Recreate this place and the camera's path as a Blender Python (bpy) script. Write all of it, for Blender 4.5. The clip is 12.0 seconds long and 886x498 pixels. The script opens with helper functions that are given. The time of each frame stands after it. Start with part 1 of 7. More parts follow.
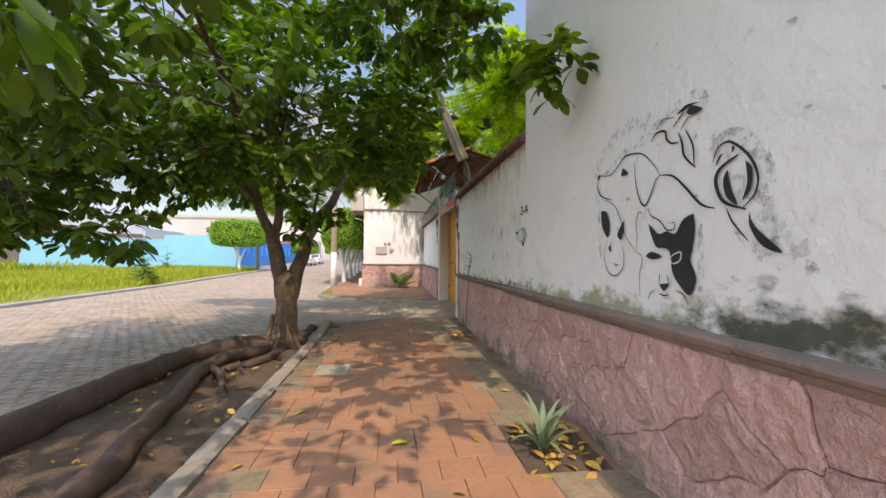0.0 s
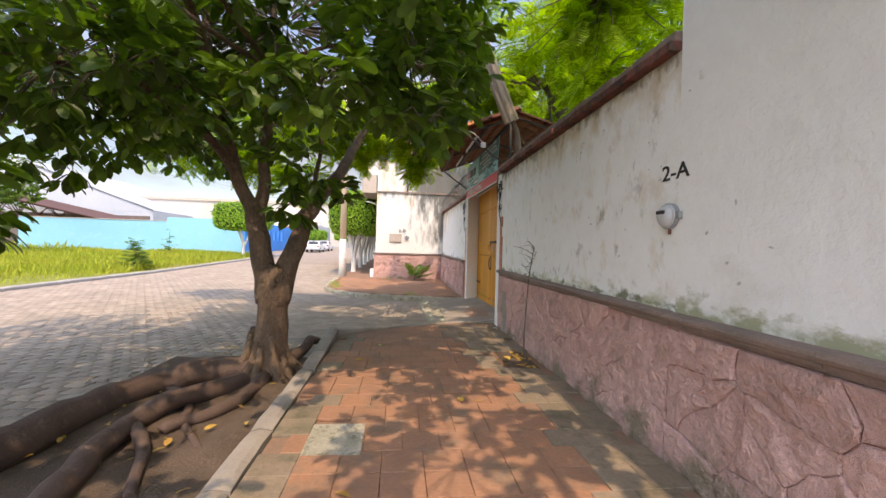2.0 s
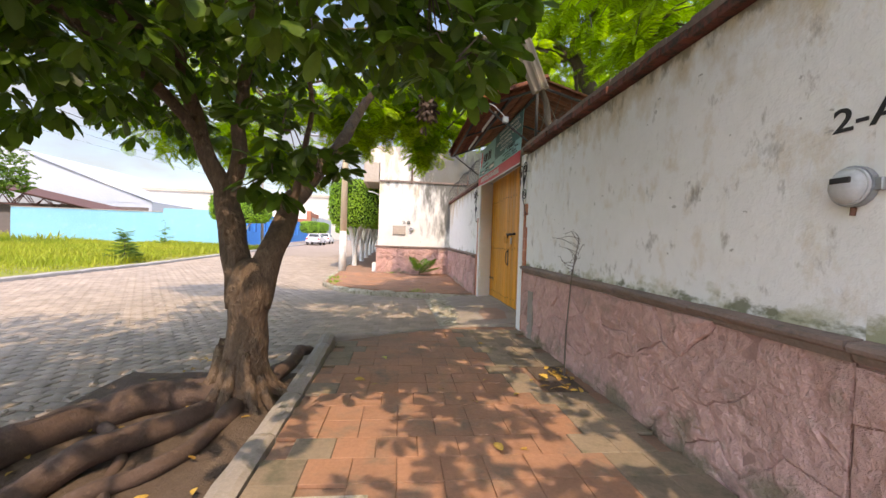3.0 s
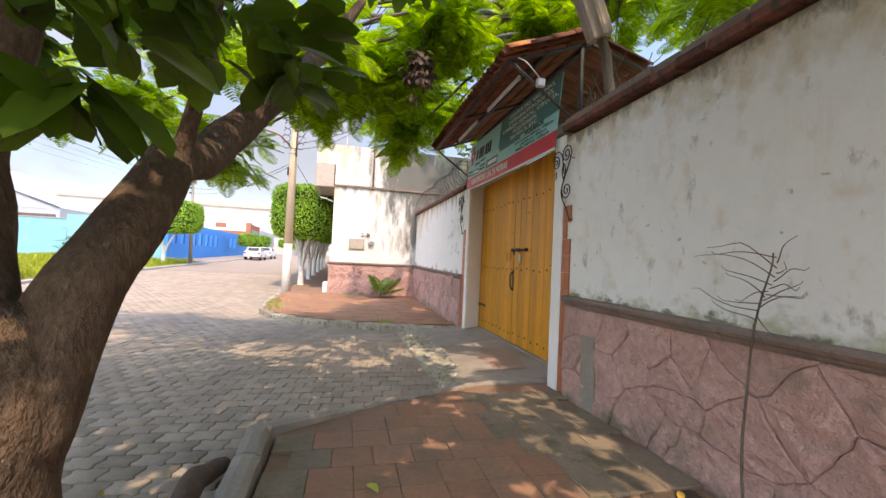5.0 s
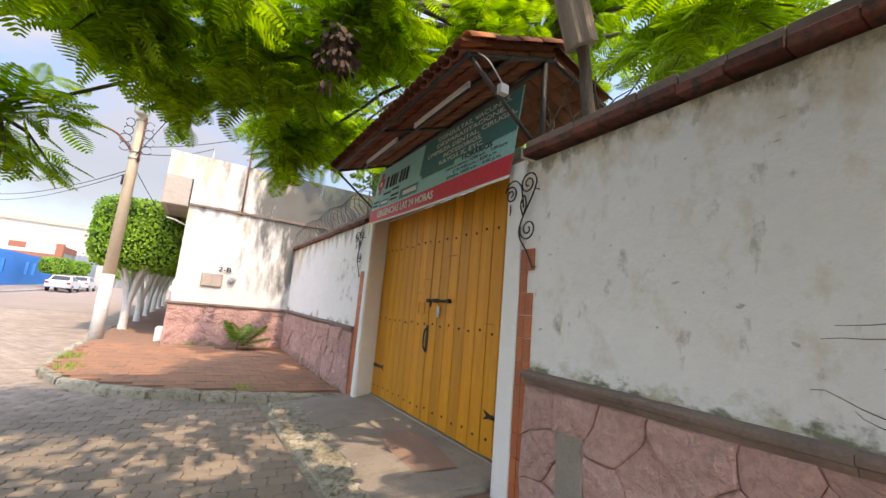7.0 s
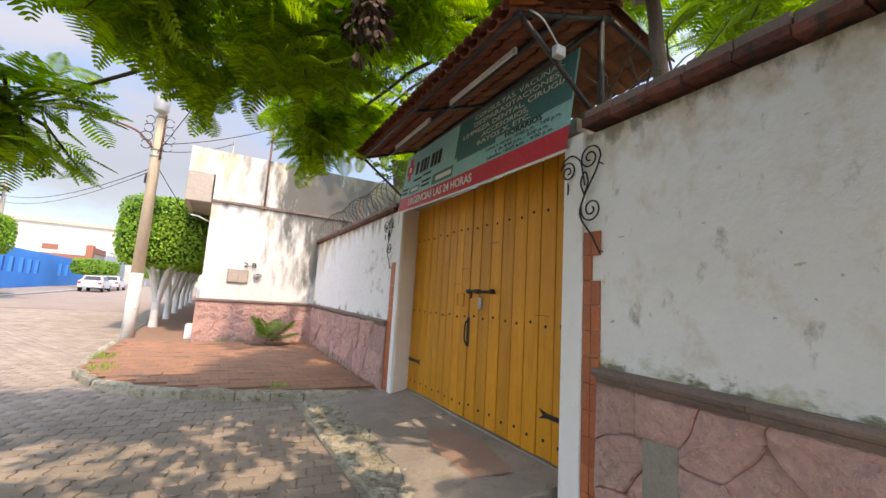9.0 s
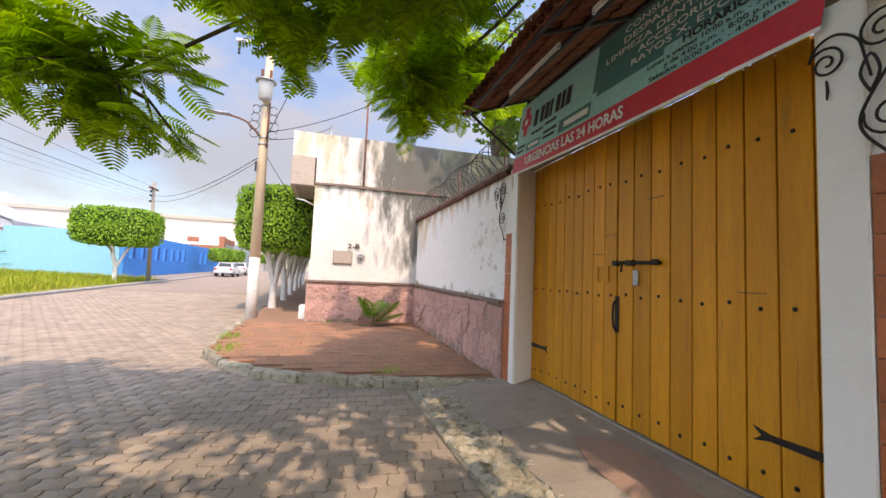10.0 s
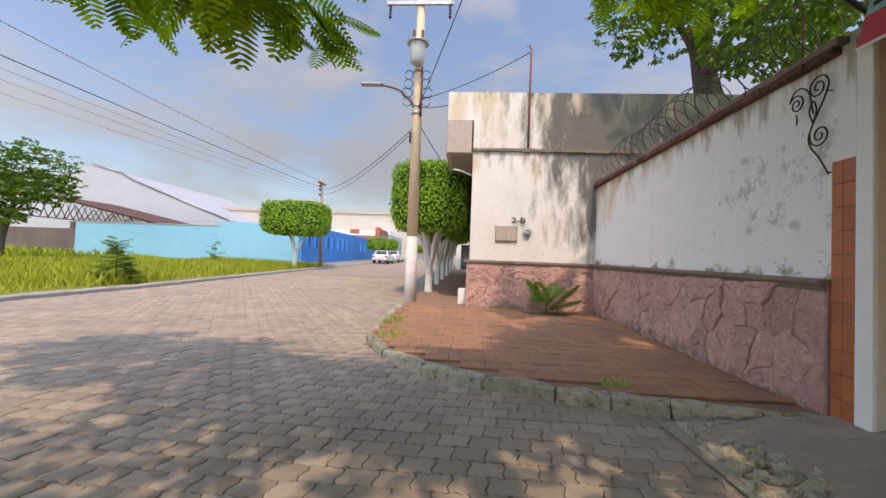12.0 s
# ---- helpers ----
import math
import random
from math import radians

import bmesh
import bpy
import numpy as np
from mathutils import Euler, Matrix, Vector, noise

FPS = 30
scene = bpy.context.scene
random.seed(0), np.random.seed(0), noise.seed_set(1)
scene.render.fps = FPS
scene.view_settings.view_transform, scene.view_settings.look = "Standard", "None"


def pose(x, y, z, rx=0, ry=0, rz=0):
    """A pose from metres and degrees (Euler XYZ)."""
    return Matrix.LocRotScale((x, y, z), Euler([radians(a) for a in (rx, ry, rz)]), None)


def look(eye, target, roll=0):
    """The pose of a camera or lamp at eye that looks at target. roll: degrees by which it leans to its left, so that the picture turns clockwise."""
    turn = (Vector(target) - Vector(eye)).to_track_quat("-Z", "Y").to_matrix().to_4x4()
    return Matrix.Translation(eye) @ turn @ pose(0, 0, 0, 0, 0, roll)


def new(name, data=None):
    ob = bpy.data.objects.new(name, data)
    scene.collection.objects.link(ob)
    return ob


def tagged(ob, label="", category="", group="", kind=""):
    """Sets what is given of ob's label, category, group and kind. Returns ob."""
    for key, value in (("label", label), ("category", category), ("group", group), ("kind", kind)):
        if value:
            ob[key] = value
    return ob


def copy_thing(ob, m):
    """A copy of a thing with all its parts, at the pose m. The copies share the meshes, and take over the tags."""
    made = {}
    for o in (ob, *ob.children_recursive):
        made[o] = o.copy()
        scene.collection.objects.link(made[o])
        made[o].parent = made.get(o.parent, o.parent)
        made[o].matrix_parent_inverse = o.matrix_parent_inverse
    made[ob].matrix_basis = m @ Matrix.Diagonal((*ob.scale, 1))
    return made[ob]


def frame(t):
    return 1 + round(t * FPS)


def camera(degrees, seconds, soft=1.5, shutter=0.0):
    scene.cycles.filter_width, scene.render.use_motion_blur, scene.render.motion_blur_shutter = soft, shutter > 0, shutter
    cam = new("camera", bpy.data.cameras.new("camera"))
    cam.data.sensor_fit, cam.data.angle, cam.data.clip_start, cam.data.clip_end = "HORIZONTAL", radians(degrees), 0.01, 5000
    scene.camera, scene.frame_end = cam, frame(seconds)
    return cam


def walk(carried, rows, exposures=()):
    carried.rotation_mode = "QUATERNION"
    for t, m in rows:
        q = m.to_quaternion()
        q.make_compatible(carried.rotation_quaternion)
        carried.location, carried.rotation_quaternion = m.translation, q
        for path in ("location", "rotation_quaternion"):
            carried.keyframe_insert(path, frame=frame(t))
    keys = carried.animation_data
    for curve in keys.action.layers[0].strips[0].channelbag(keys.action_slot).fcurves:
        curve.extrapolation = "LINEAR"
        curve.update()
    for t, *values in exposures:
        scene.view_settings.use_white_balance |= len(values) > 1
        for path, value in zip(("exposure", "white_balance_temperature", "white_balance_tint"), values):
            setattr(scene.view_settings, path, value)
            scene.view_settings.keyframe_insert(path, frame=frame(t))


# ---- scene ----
cam = camera(94.9, 12.0)

PATH = [
    (0, (-0.016, -0.127, 1.45), (0.24, 1.855, 1.506), 0.4),
    (0.5, (-0.061, 0.477, 1.433), (0.186, 2.461, 1.496), 0.7),
    (1, (-0.145, 1.067, 1.443), (0.097, 3.051, 1.496), 1.0),
    (1.5, (-0.26, 1.668, 1.461), (-0.027, 3.654, 1.491), 1.3),
    (2, (-0.314, 2.261, 1.497), (-0.1, 4.249, 1.497), 1.6),
    (2.5, (-0.391, 2.853, 1.51), (-0.185, 4.842, 1.489), 1.8),
    (2.7, (-0.397, 3.084, 1.494), (-0.192, 5.073, 1.462), 1.9),
    (4.3, (-0.679, 5.145, 1.407), (-0.416, 7.128, 1.394), 1.3),
    (4.5, (-0.729, 5.403, 1.412), (-0.438, 7.381, 1.408), 1.4),
    (5, (-0.815, 5.993, 1.439), (-0.361, 7.939, 1.501), 2.7),
    (5.5, (-0.82, 6.559, 1.461), (-0.186, 8.45, 1.609), 4.3),
    (6, (-0.839, 7.064, 1.494), (-0.044, 8.886, 1.723), 5.3),
    (6.5, (-0.789, 7.428, 1.521), (0.123, 9.184, 1.81), 5.7),
    (6.7, (-0.8, 7.52, 1.511), (0.154, 9.251, 1.819), 5.5),
    (8.3, (-0.879, 7.925, 1.563), (0.175, 9.593, 1.891), 4.3),
    (8.5, (-0.907, 7.953, 1.553), (0.129, 9.635, 1.868), 4.1),
    (9, (-0.893, 8.108, 1.53), (0.04, 9.857, 1.792), 3.5),
    (9.5, (-0.835, 8.558, 1.502), (-0.079, 10.399, 1.702), 2.8),
    (10, (-0.878, 9.167, 1.479), (-0.345, 11.09, 1.618), 2.4),
    (10.5, (-0.938, 9.752, 1.491), (-0.639, 11.727, 1.587), 2.3),
    (11, (-1.016, 10.219, 1.489), (-0.918, 12.215, 1.557), 2.3),
    (11.5, (-1.201, 10.587, 1.225), (-1.256, 12.585, 1.285), 2.3),
    (12, (-1.415, 11.215, 1.198), (-1.549, 13.21, 1.255), 2.1),
]
walk(cam, [(t, look(eye, target, roll)) for t, eye, target, roll in PATH], [(0.0, 0.42, 8700, 16), (2.0, 0.64, 8800, 20), (5.0, 0.80, 8700, 20), (9.0, 0.71, 8600, 19), (10.5, 0.46, 8900, 23), (12.0, 0.10, 8700, 19)])

# ---- light ----
SUN = Vector((0.06, -0.66, 1.0)).normalized()
world = bpy.data.worlds.new("sky")
scene.world = world
world.use_nodes = True
wn, wl = world.node_tree.nodes, world.node_tree.links
wn.clear()
w_out = wn.new("ShaderNodeOutputWorld")
w_bg = wn.new("ShaderNodeBackground")
w_bg.inputs["Strength"].default_value = 0.15
w_sky = wn.new("ShaderNodeTexSky")
w_sky.sky_type, w_sky.sun_disc = "NISHITA", False
w_sky.sun_elevation = math.asin(SUN.z)
w_sky.sun_rotation = math.atan2(SUN.x, SUN.y)
w_sky.dust_density, w_sky.air_density, w_sky.ozone_density = 0.6, 1.0, 5.0
w_tc = wn.new("ShaderNodeTexCoord")
w_map = wn.new("ShaderNodeMapping")
w_map.inputs["Scale"].default_value = (1.3, 1.0, 2.8)
w_noise = wn.new("ShaderNodeTexNoise")
w_noise.inputs["Scale"].default_value, w_noise.inputs["Detail"].default_value = 1.7, 7
w_noise.inputs["Roughness"].default_value = 0.55
w_ramp = wn.new("ShaderNodeValToRGB")
w_ramp.color_ramp.elements[0].position, w_ramp.color_ramp.elements[1].position = 0.47, 0.61
w_mix = wn.new("ShaderNodeMixRGB")
w_mix.inputs["Color2"].default_value = (2.3, 2.5, 2.85, 1)
w_fac = wn.new("ShaderNodeMath")
w_fac.operation = "MULTIPLY"
w_fac.inputs[1].default_value = 0.62
wl.new(w_tc.outputs["Generated"], w_map.inputs["Vector"])
wl.new(w_map.outputs["Vector"], w_noise.inputs["Vector"])
wl.new(w_noise.outputs["Fac"], w_ramp.inputs["Fac"])
wl.new(w_ramp.outputs["Color"], w_fac.inputs[0])
wl.new(w_fac.outputs[0], w_mix.inputs["Fac"])
wl.new(w_sky.outputs["Color"], w_mix.inputs["Color1"])
# haze-like gain on the sky near the sun, added to brighten shaded walls
w_dot = wn.new("ShaderNodeVectorMath")
w_dot.operation = "DOT_PRODUCT"
w_dot.inputs[1].default_value = SUN
w_glow = wn.new("ShaderNodeMapRange")
w_glow.inputs["From Min"].default_value, w_glow.inputs["From Max"].default_value = -0.35, 1.0
w_glow.inputs["To Min"].default_value, w_glow.inputs["To Max"].default_value = 1.0, 3.7
w_scale = wn.new("ShaderNodeVectorMath")
w_scale.operation = "SCALE"
wl.new(w_tc.outputs["Generated"], w_dot.inputs[0])
wl.new(w_dot.outputs["Value"], w_glow.inputs["Value"])
wl.new(w_mix.outputs["Color"], w_scale.inputs[0])
wl.new(w_glow.outputs["Result"], w_scale.inputs["Scale"])
wl.new(w_scale.outputs["Vector"], w_bg.inputs["Color"])
wl.new(w_bg.outputs["Background"], w_out.inputs["Surface"])
sun = new("sun", bpy.data.lights.new("sun", "SUN"))
sun.data.energy, sun.data.angle, sun.data.color = 2.25, radians(0.6), (1.0, 0.93, 0.82)
sun.matrix_world = look(SUN * 50, (0, 0, 0))


# ---- materials ----
def surface(name, c1, c2, c3=None, scale=1.5, fine=30.0, rough=0.8, bump=0.3, metal=0.0, jitter=0.0, island=0.0,
            stretch=(1, 1, 1), spec=0.4, low=0.35, high=0.65, trans=0.0, deep=0.01, stain=(0.55, 0.7), grain=0.15, streak=None):
    """Two tones in large patches, a third in stains, fine grain in colour and relief."""
    m = bpy.data.materials.new(name)
    m.use_nodes = True
    n, l = m.node_tree.nodes, m.node_tree.links
    b = n["Principled BSDF"]
    geo = n.new("ShaderNodeNewGeometry")
    mp = n.new("ShaderNodeMapping")
    mp.inputs["Scale"].default_value = stretch
    l.new(geo.outputs["Position"], mp.inputs["Vector"])

    def tex(s, detail=5, r=0.6):
        t = n.new("ShaderNodeTexNoise")
        t.inputs["Scale"].default_value, t.inputs["Detail"].default_value, t.inputs["Roughness"].default_value = s, detail, r
        l.new(mp.outputs["Vector"], t.inputs["Vector"])
        return t.outputs["Fac"]

    def ramp(v, a, z):
        r = n.new("ShaderNodeMapRange")
        r.inputs["From Min"].default_value, r.inputs["From Max"].default_value = a, z
        l.new(v, r.inputs["Value"])
        return r.outputs["Result"]

    def mix(f, a, z, kind="MIX"):
        x = n.new("ShaderNodeMixRGB")
        x.blend_type = kind
        for socket, v in (("Fac", f), ("Color1", a), ("Color2", z)):
            if isinstance(v, bpy.types.NodeSocket):
                l.new(v, x.inputs[socket])
            else:
                x.inputs[socket].default_value = v if isinstance(v, float) else (*v, 1)
        return x.outputs["Color"]
    col = mix(ramp(tex(scale), low, high), c1, c2)
    if c3:
        col = mix(ramp(tex(scale * 2.3 + 0.7, 8, 0.7), *stain), col, c3)
    if streak:
        long_map = n.new("ShaderNodeMapping")
        long_map.inputs["Scale"].default_value = (2.6, 2.6, 0.45)
        l.new(geo.outputs["Position"], long_map.inputs["Vector"])
        long_noise = n.new("ShaderNodeTexNoise")
        long_noise.inputs["Scale"].default_value, long_noise.inputs["Detail"].default_value = 1.0, 9
        long_noise.inputs["Roughness"].default_value = 0.68
        l.new(long_map.outputs["Vector"], long_noise.inputs["Vector"])
        col = mix(ramp(long_noise.outputs["Fac"], streak[1], streak[2]), col, streak[0])
    f = tex(fine, 4, 0.65)
    g = n.new("ShaderNodeMapRange")
    g.inputs["From Min"].default_value, g.inputs["From Max"].default_value = 0.25, 0.75
    g.inputs["To Min"].default_value, g.inputs["To Max"].default_value = 1 - grain * 1.1, 1 + grain * 0.75
    l.new(f, g.inputs["Value"])
    hsv = n.new("ShaderNodeHueSaturation")
    l.new(col, hsv.inputs["Color"])
    val = g.outputs["Result"]
    for amount, source in ((jitter, ("ShaderNodeObjectInfo", "Random")), (island, ("ShaderNodeNewGeometry", "Random Per Island"))):
        if amount:
            o = n.new(source[0])
            k = n.new("ShaderNodeMapRange")
            k.inputs["To Min"].default_value, k.inputs["To Max"].default_value = 1 - amount, 1 + amount
            l.new(o.outputs[source[1]], k.inputs["Value"])
            mu = n.new("ShaderNodeMath")
            mu.operation = "MULTIPLY"
            l.new(val, mu.inputs[0])
            l.new(k.outputs["Result"], mu.inputs[1])
            val = mu.outputs[0]
    l.new(val, hsv.inputs["Value"])
    l.new(hsv.outputs["Color"], b.inputs["Base Color"])
    b.inputs["Roughness"].default_value, b.inputs["Metallic"].default_value = rough, metal
    b.inputs["Specular IOR Level"].default_value = spec
    if bump:
        add = n.new("ShaderNodeMath")
        add.operation = "ADD"
        l.new(f, add.inputs[0])
        l.new(tex(fine * 0.22, 5), add.inputs[1])
        bp = n.new("ShaderNodeBump")
        bp.inputs["Strength"].default_value, bp.inputs["Distance"].default_value = bump, deep
        l.new(add.outputs[0], bp.inputs["Height"])
        l.new(bp.outputs["Normal"], b.inputs["Normal"])
    if trans:
        t = n.new("ShaderNodeBsdfTranslucent")
        lift = mix(1.0, hsv.outputs["Color"], (1.5, 1.7, 0.6), "MULTIPLY")
        l.new(lift, t.inputs["Color"])
        ms = n.new("ShaderNodeMixShader")
        ms.inputs["Fac"].default_value = trans
        l.new(b.outputs["BSDF"], ms.inputs[1])
        l.new(t.outputs["BSDF"], ms.inputs[2])
        l.new(ms.outputs["Shader"], n["Material Output"].inputs["Surface"])
    return m


def weather(m, layers):
    """Stains with ragged outlines over a finished material: colour, noise scale per axis, two thresholds, and stretches (axis, full, none)."""
    n, l = m.node_tree.nodes, m.node_tree.links
    b = n["Principled BSDF"]
    col = b.inputs["Base Color"].links[0].from_socket
    geo = n.new("ShaderNodeNewGeometry")
    sep = n.new("ShaderNodeSeparateXYZ")
    l.new(geo.outputs["Position"], sep.inputs["Vector"])
    for k, (colour, scale, lo, hi, most, stretches) in enumerate(layers):
        mp = n.new("ShaderNodeMapping")
        mp.inputs["Scale"].default_value = scale
        mp.inputs["Location"].default_value = (3.1 * k, 1.7 * k, 5.3 * k)
        l.new(geo.outputs["Position"], mp.inputs["Vector"])
        tx = n.new("ShaderNodeTexNoise")
        tx.inputs["Scale"].default_value, tx.inputs["Detail"].default_value, tx.inputs["Roughness"].default_value = 1.0, 9, 0.66
        l.new(mp.outputs["Vector"], tx.inputs["Vector"])
        v = tx.outputs["Fac"]
        for axis, full, none in stretches:
            r = n.new("ShaderNodeMapRange")
            r.inputs["From Min"].default_value, r.inputs["From Max"].default_value = full, none
            r.inputs["To Min"].default_value, r.inputs["To Max"].default_value = 0.03, -0.24
            l.new(sep.outputs[axis], r.inputs["Value"])
            a = n.new("ShaderNodeMath")
            a.operation = "ADD"
            l.new(v, a.inputs[0])
            l.new(r.outputs["Result"], a.inputs[1])
            v = a.outputs[0]
        f = n.new("ShaderNodeMapRange")
        f.inputs["From Min"].default_value, f.inputs["From Max"].default_value = lo, hi
        f.inputs["To Max"].default_value = most
        l.new(v, f.inputs["Value"])
        x = n.new("ShaderNodeMixRGB")
        x.inputs["Color2"].default_value = (*colour, 1)
        l.new(f.outputs["Result"], x.inputs["Fac"])
        l.new(col, x.inputs["Color1"])
        col = x.outputs["Color"]
    l.new(col, b.inputs["Base Color"])
    return m


PLASTER = dict(stain=(0.56, 0.85), grain=0.03, deep=0.035, streak=((0.70, 0.66, 0.57), 0.60, 0.84))
WHITES = ((0.84, 0.83, 0.81), (0.81, 0.805, 0.785), (0.74, 0.725, 0.68), 0.5, 7, 0.88, 0.5)
SPOTS = ((0.40, 0.385, 0.36), (22, 22, 26), 0.70, 0.745, 0.5, ())
SCUFFS = ((0.66, 0.63, 0.56), (1.6, 1.6, 2.6), 0.62, 0.85, 0.5, ())
M_tall = weather(surface("mural_plaster", *WHITES, **PLASTER), [
    SPOTS, ((0.64, 0.62, 0.54), (1.1, 1.1, 1.6), 0.50, 0.70, 0.7, (("Z", 1.1, 2.1),)),
    ((0.30, 0.29, 0.15), (3.0, 3.0, 5.0), 0.44, 0.58, 0.85, (("Z", 1.08, 1.40),)),
    ((0.07, 0.07, 0.05), (2.2, 2.2, 4.0), 0.42, 0.56, 0.95, (("Z", 1.10, 1.45), ("Y", 1.6, 3.2)))])
M_garden = weather(surface("garden_plaster", *WHITES, **PLASTER), [
    SPOTS, SCUFFS, ((0.58, 0.46, 0.30), (3.2, 3.2, 2.4), 0.30, 0.54, 0.8, (("Z", 3.10, 2.55),)),
    ((0.22, 0.19, 0.14), (5.0, 5.0, 3.0), 0.36, 0.50, 0.8, (("Z", 3.12, 2.86),)),
    ((0.40, 0.38, 0.22), (2.6, 2.6, 4.0), 0.46, 0.62, 0.8, (("Z", 1.10, 1.40),)),
    ((0.17, 0.17, 0.10), (3.6, 3.6, 6.0), 0.50, 0.60, 0.9, (("Z", 1.10, 1.28),))])
M_corner = weather(surface("corner_plaster", *WHITES, **PLASTER), [
    SPOTS, SCUFFS, ((0.62, 0.47, 0.27), (1.5, 1.5, 0.8), 0.36, 0.56, 0.75, (("Z", 3.2, 2.2), ("Y", 20.8, 15.5))),
    ((0.34, 0.28, 0.20), (5.0, 5.0, 1.2), 0.42, 0.56, 0.8, (("Z", 3.22, 2.7),)),
    ((0.40, 0.40, 0.36), (5.0, 5.0, 5.0), 0.62, 0.69, 0.6, (("Z", 2.5, 2.9), ("Z", 1.7, 1.3), ("Y", 16.4, 17.6))),
    ((0.26, 0.25, 0.16), (2.4, 2.4, 3.6), 0.50, 0.60, 0.9, (("Z", 1.22, 1.60),))])
M_plaster = surface("white_plaster", (0.84, 0.83, 0.81), (0.81, 0.805, 0.785), (0.74, 0.725, 0.68), 0.5, 7, 0.88, 0.5, stain=(0.56, 0.85), grain=0.03, deep=0.035, streak=((0.70, 0.66, 0.57), 0.56, 0.80))
M_old = weather(surface("weathered_plaster", (0.77, 0.745, 0.70), (0.72, 0.695, 0.65), (0.62, 0.585, 0.52), 0.7, 12, 0.9, 0.3, stain=(0.56, 0.8), grain=0.05), [
    SPOTS, ((0.60, 0.56, 0.49), (2.2, 2.2, 0.5), 0.55, 0.78, 0.6, ()),
    ((0.60, 0.46, 0.27), (2.4, 2.4, 0.7), 0.44, 0.62, 0.7, (("Z", 4.2, 2.8),)),
    ((0.10, 0.10, 0.09), (2.6, 2.6, 0.7), 0.30, 0.50, 0.92, (("X", 1.5, -0.6), ("Z", 4.15, 1.0))),
    ((0.28, 0.29, 0.20), (1.8, 1.8, 0.9), 0.44, 0.60, 0.7, (("X", 2.6, 0.6), ("Z", 5.7, 4.0)))])
M_stone = weather(surface("pink_stone", (0.59, 0.36, 0.315), (0.53, 0.315, 0.275), (0.41, 0.30, 0.25), 3.5, 15, 0.9, 0.9, jitter=0.12, deep=0.055, grain=0.2, stain=(0.58, 0.74)), [
    ((0.24, 0.20, 0.155), (1.6, 1.6, 2.2), 0.56, 0.72, 0.7, ()), ((0.17, 0.155, 0.095), (2.2, 2.2, 3.0), 0.42, 0.58, 0.8, (("Z", -0.05, 0.42),))])
M_joint = surface("stone_joint", (0.34, 0.20, 0.175), (0.42, 0.25, 0.215), None, 6, 60, 0.95, 0.6)
M_cap = surface("cap_stone", (0.27, 0.19, 0.16), (0.20, 0.15, 0.125), (0.15, 0.13, 0.11), 3, 40, 0.9, 0.5, jitter=0.1)
M_brick = surface("coping_brick", (0.22, 0.075, 0.055), (0.15, 0.06, 0.048), (0.06, 0.05, 0.042), 4, 50, 0.9, 0.6, jitter=0.25, stain=(0.47, 0.62))
M_grime = surface("grime", (0.56, 0.545, 0.51), (0.47, 0.46, 0.43), (0.63, 0.61, 0.56), 14, 70, 1.0, 0.3)
M_tile = surface("red_paving", (0.41, 0.20, 0.115), (0.33, 0.175, 0.11), (0.235, 0.16, 0.108), 0.7, 30, 0.88, 0.4, jitter=0.07, stain=(0.50, 0.68))
M_slate = surface("worn_grey_paving", (0.29, 0.215, 0.15), (0.22, 0.17, 0.115), (0.15, 0.13, 0.082), 1.4, 30, 0.9, 0.5, jitter=0.14, stain=(0.5, 0.66))
M_bed = surface("paving_bed", (0.33, 0.19, 0.125), (0.26, 0.165, 0.115), None, 5, 60, 1.0, 0.5)
M_conc = surface("concrete", (0.36, 0.31, 0.26), (0.30, 0.26, 0.225), (0.24, 0.22, 0.16), 2.2, 45, 0.92, 0.5, jitter=0.1)
M_kerb = surface("mossy_kerb", (0.52, 0.47, 0.38), (0.40, 0.37, 0.28), (0.15, 0.155, 0.075), 5, 50, 0.95, 0.9, jitter=0.2, stain=(0.52, 0.68), deep=0.03)
M_wkerb = surface("pale_kerb", (0.44, 0.42, 0.40), (0.37, 0.355, 0.33), None, 2, 30, 0.9, 0.3)
M_paver = surface("road_paver", (0.355, 0.285, 0.225), (0.30, 0.245, 0.195), (0.26, 0.215, 0.175), 0.8, 60, 0.9, 0.45, island=0.16, jitter=0.13)
M_road = surface("far_road", (0.35, 0.28, 0.225), (0.315, 0.25, 0.20), (0.275, 0.225, 0.18), 0.5, 9, 0.9, 0.5, deep=0.02)
M_roadbed = surface("road_joint", (0.10, 0.085, 0.07), (0.14, 0.115, 0.09), None, 4, 60, 1.0, 0.3)
M_earth = surface("earth", (0.16, 0.11, 0.08), (0.12, 0.085, 0.06), (0.20, 0.14, 0.10), 3, 50, 1.0, 0.9, deep=0.03)
M_bark = surface("smooth_bark", (0.20, 0.13, 0.085), (0.13, 0.088, 0.062), (0.30, 0.21, 0.14), 6, 38, 0.95, 1.0, stretch=(1, 1, 0.5), deep=0.05, grain=0.3)
M_root = surface("root_bark", (0.135, 0.085, 0.065), (0.10, 0.065, 0.05), (0.19, 0.125, 0.09), 4, 50, 0.9, 0.7, deep=0.015)
M_bark2 = surface("grey_bark", (0.17, 0.135, 0.105), (0.11, 0.085, 0.07), None, 6, 40, 0.95, 0.9, stretch=(1, 1, 0.25), deep=0.03)
M_lime = surface("limewashed_trunk", (0.72, 0.71, 0.68), (0.62, 0.60, 0.56), (0.45, 0.42, 0.37), 3, 40, 0.95, 0.5)
M_leaf = surface("broad_leaf", (0.06, 0.115, 0.014), (0.10, 0.175, 0.022), None, 1.2, 25, 0.40, 0.0, island=0.45, trans=0.42, spec=0.5)
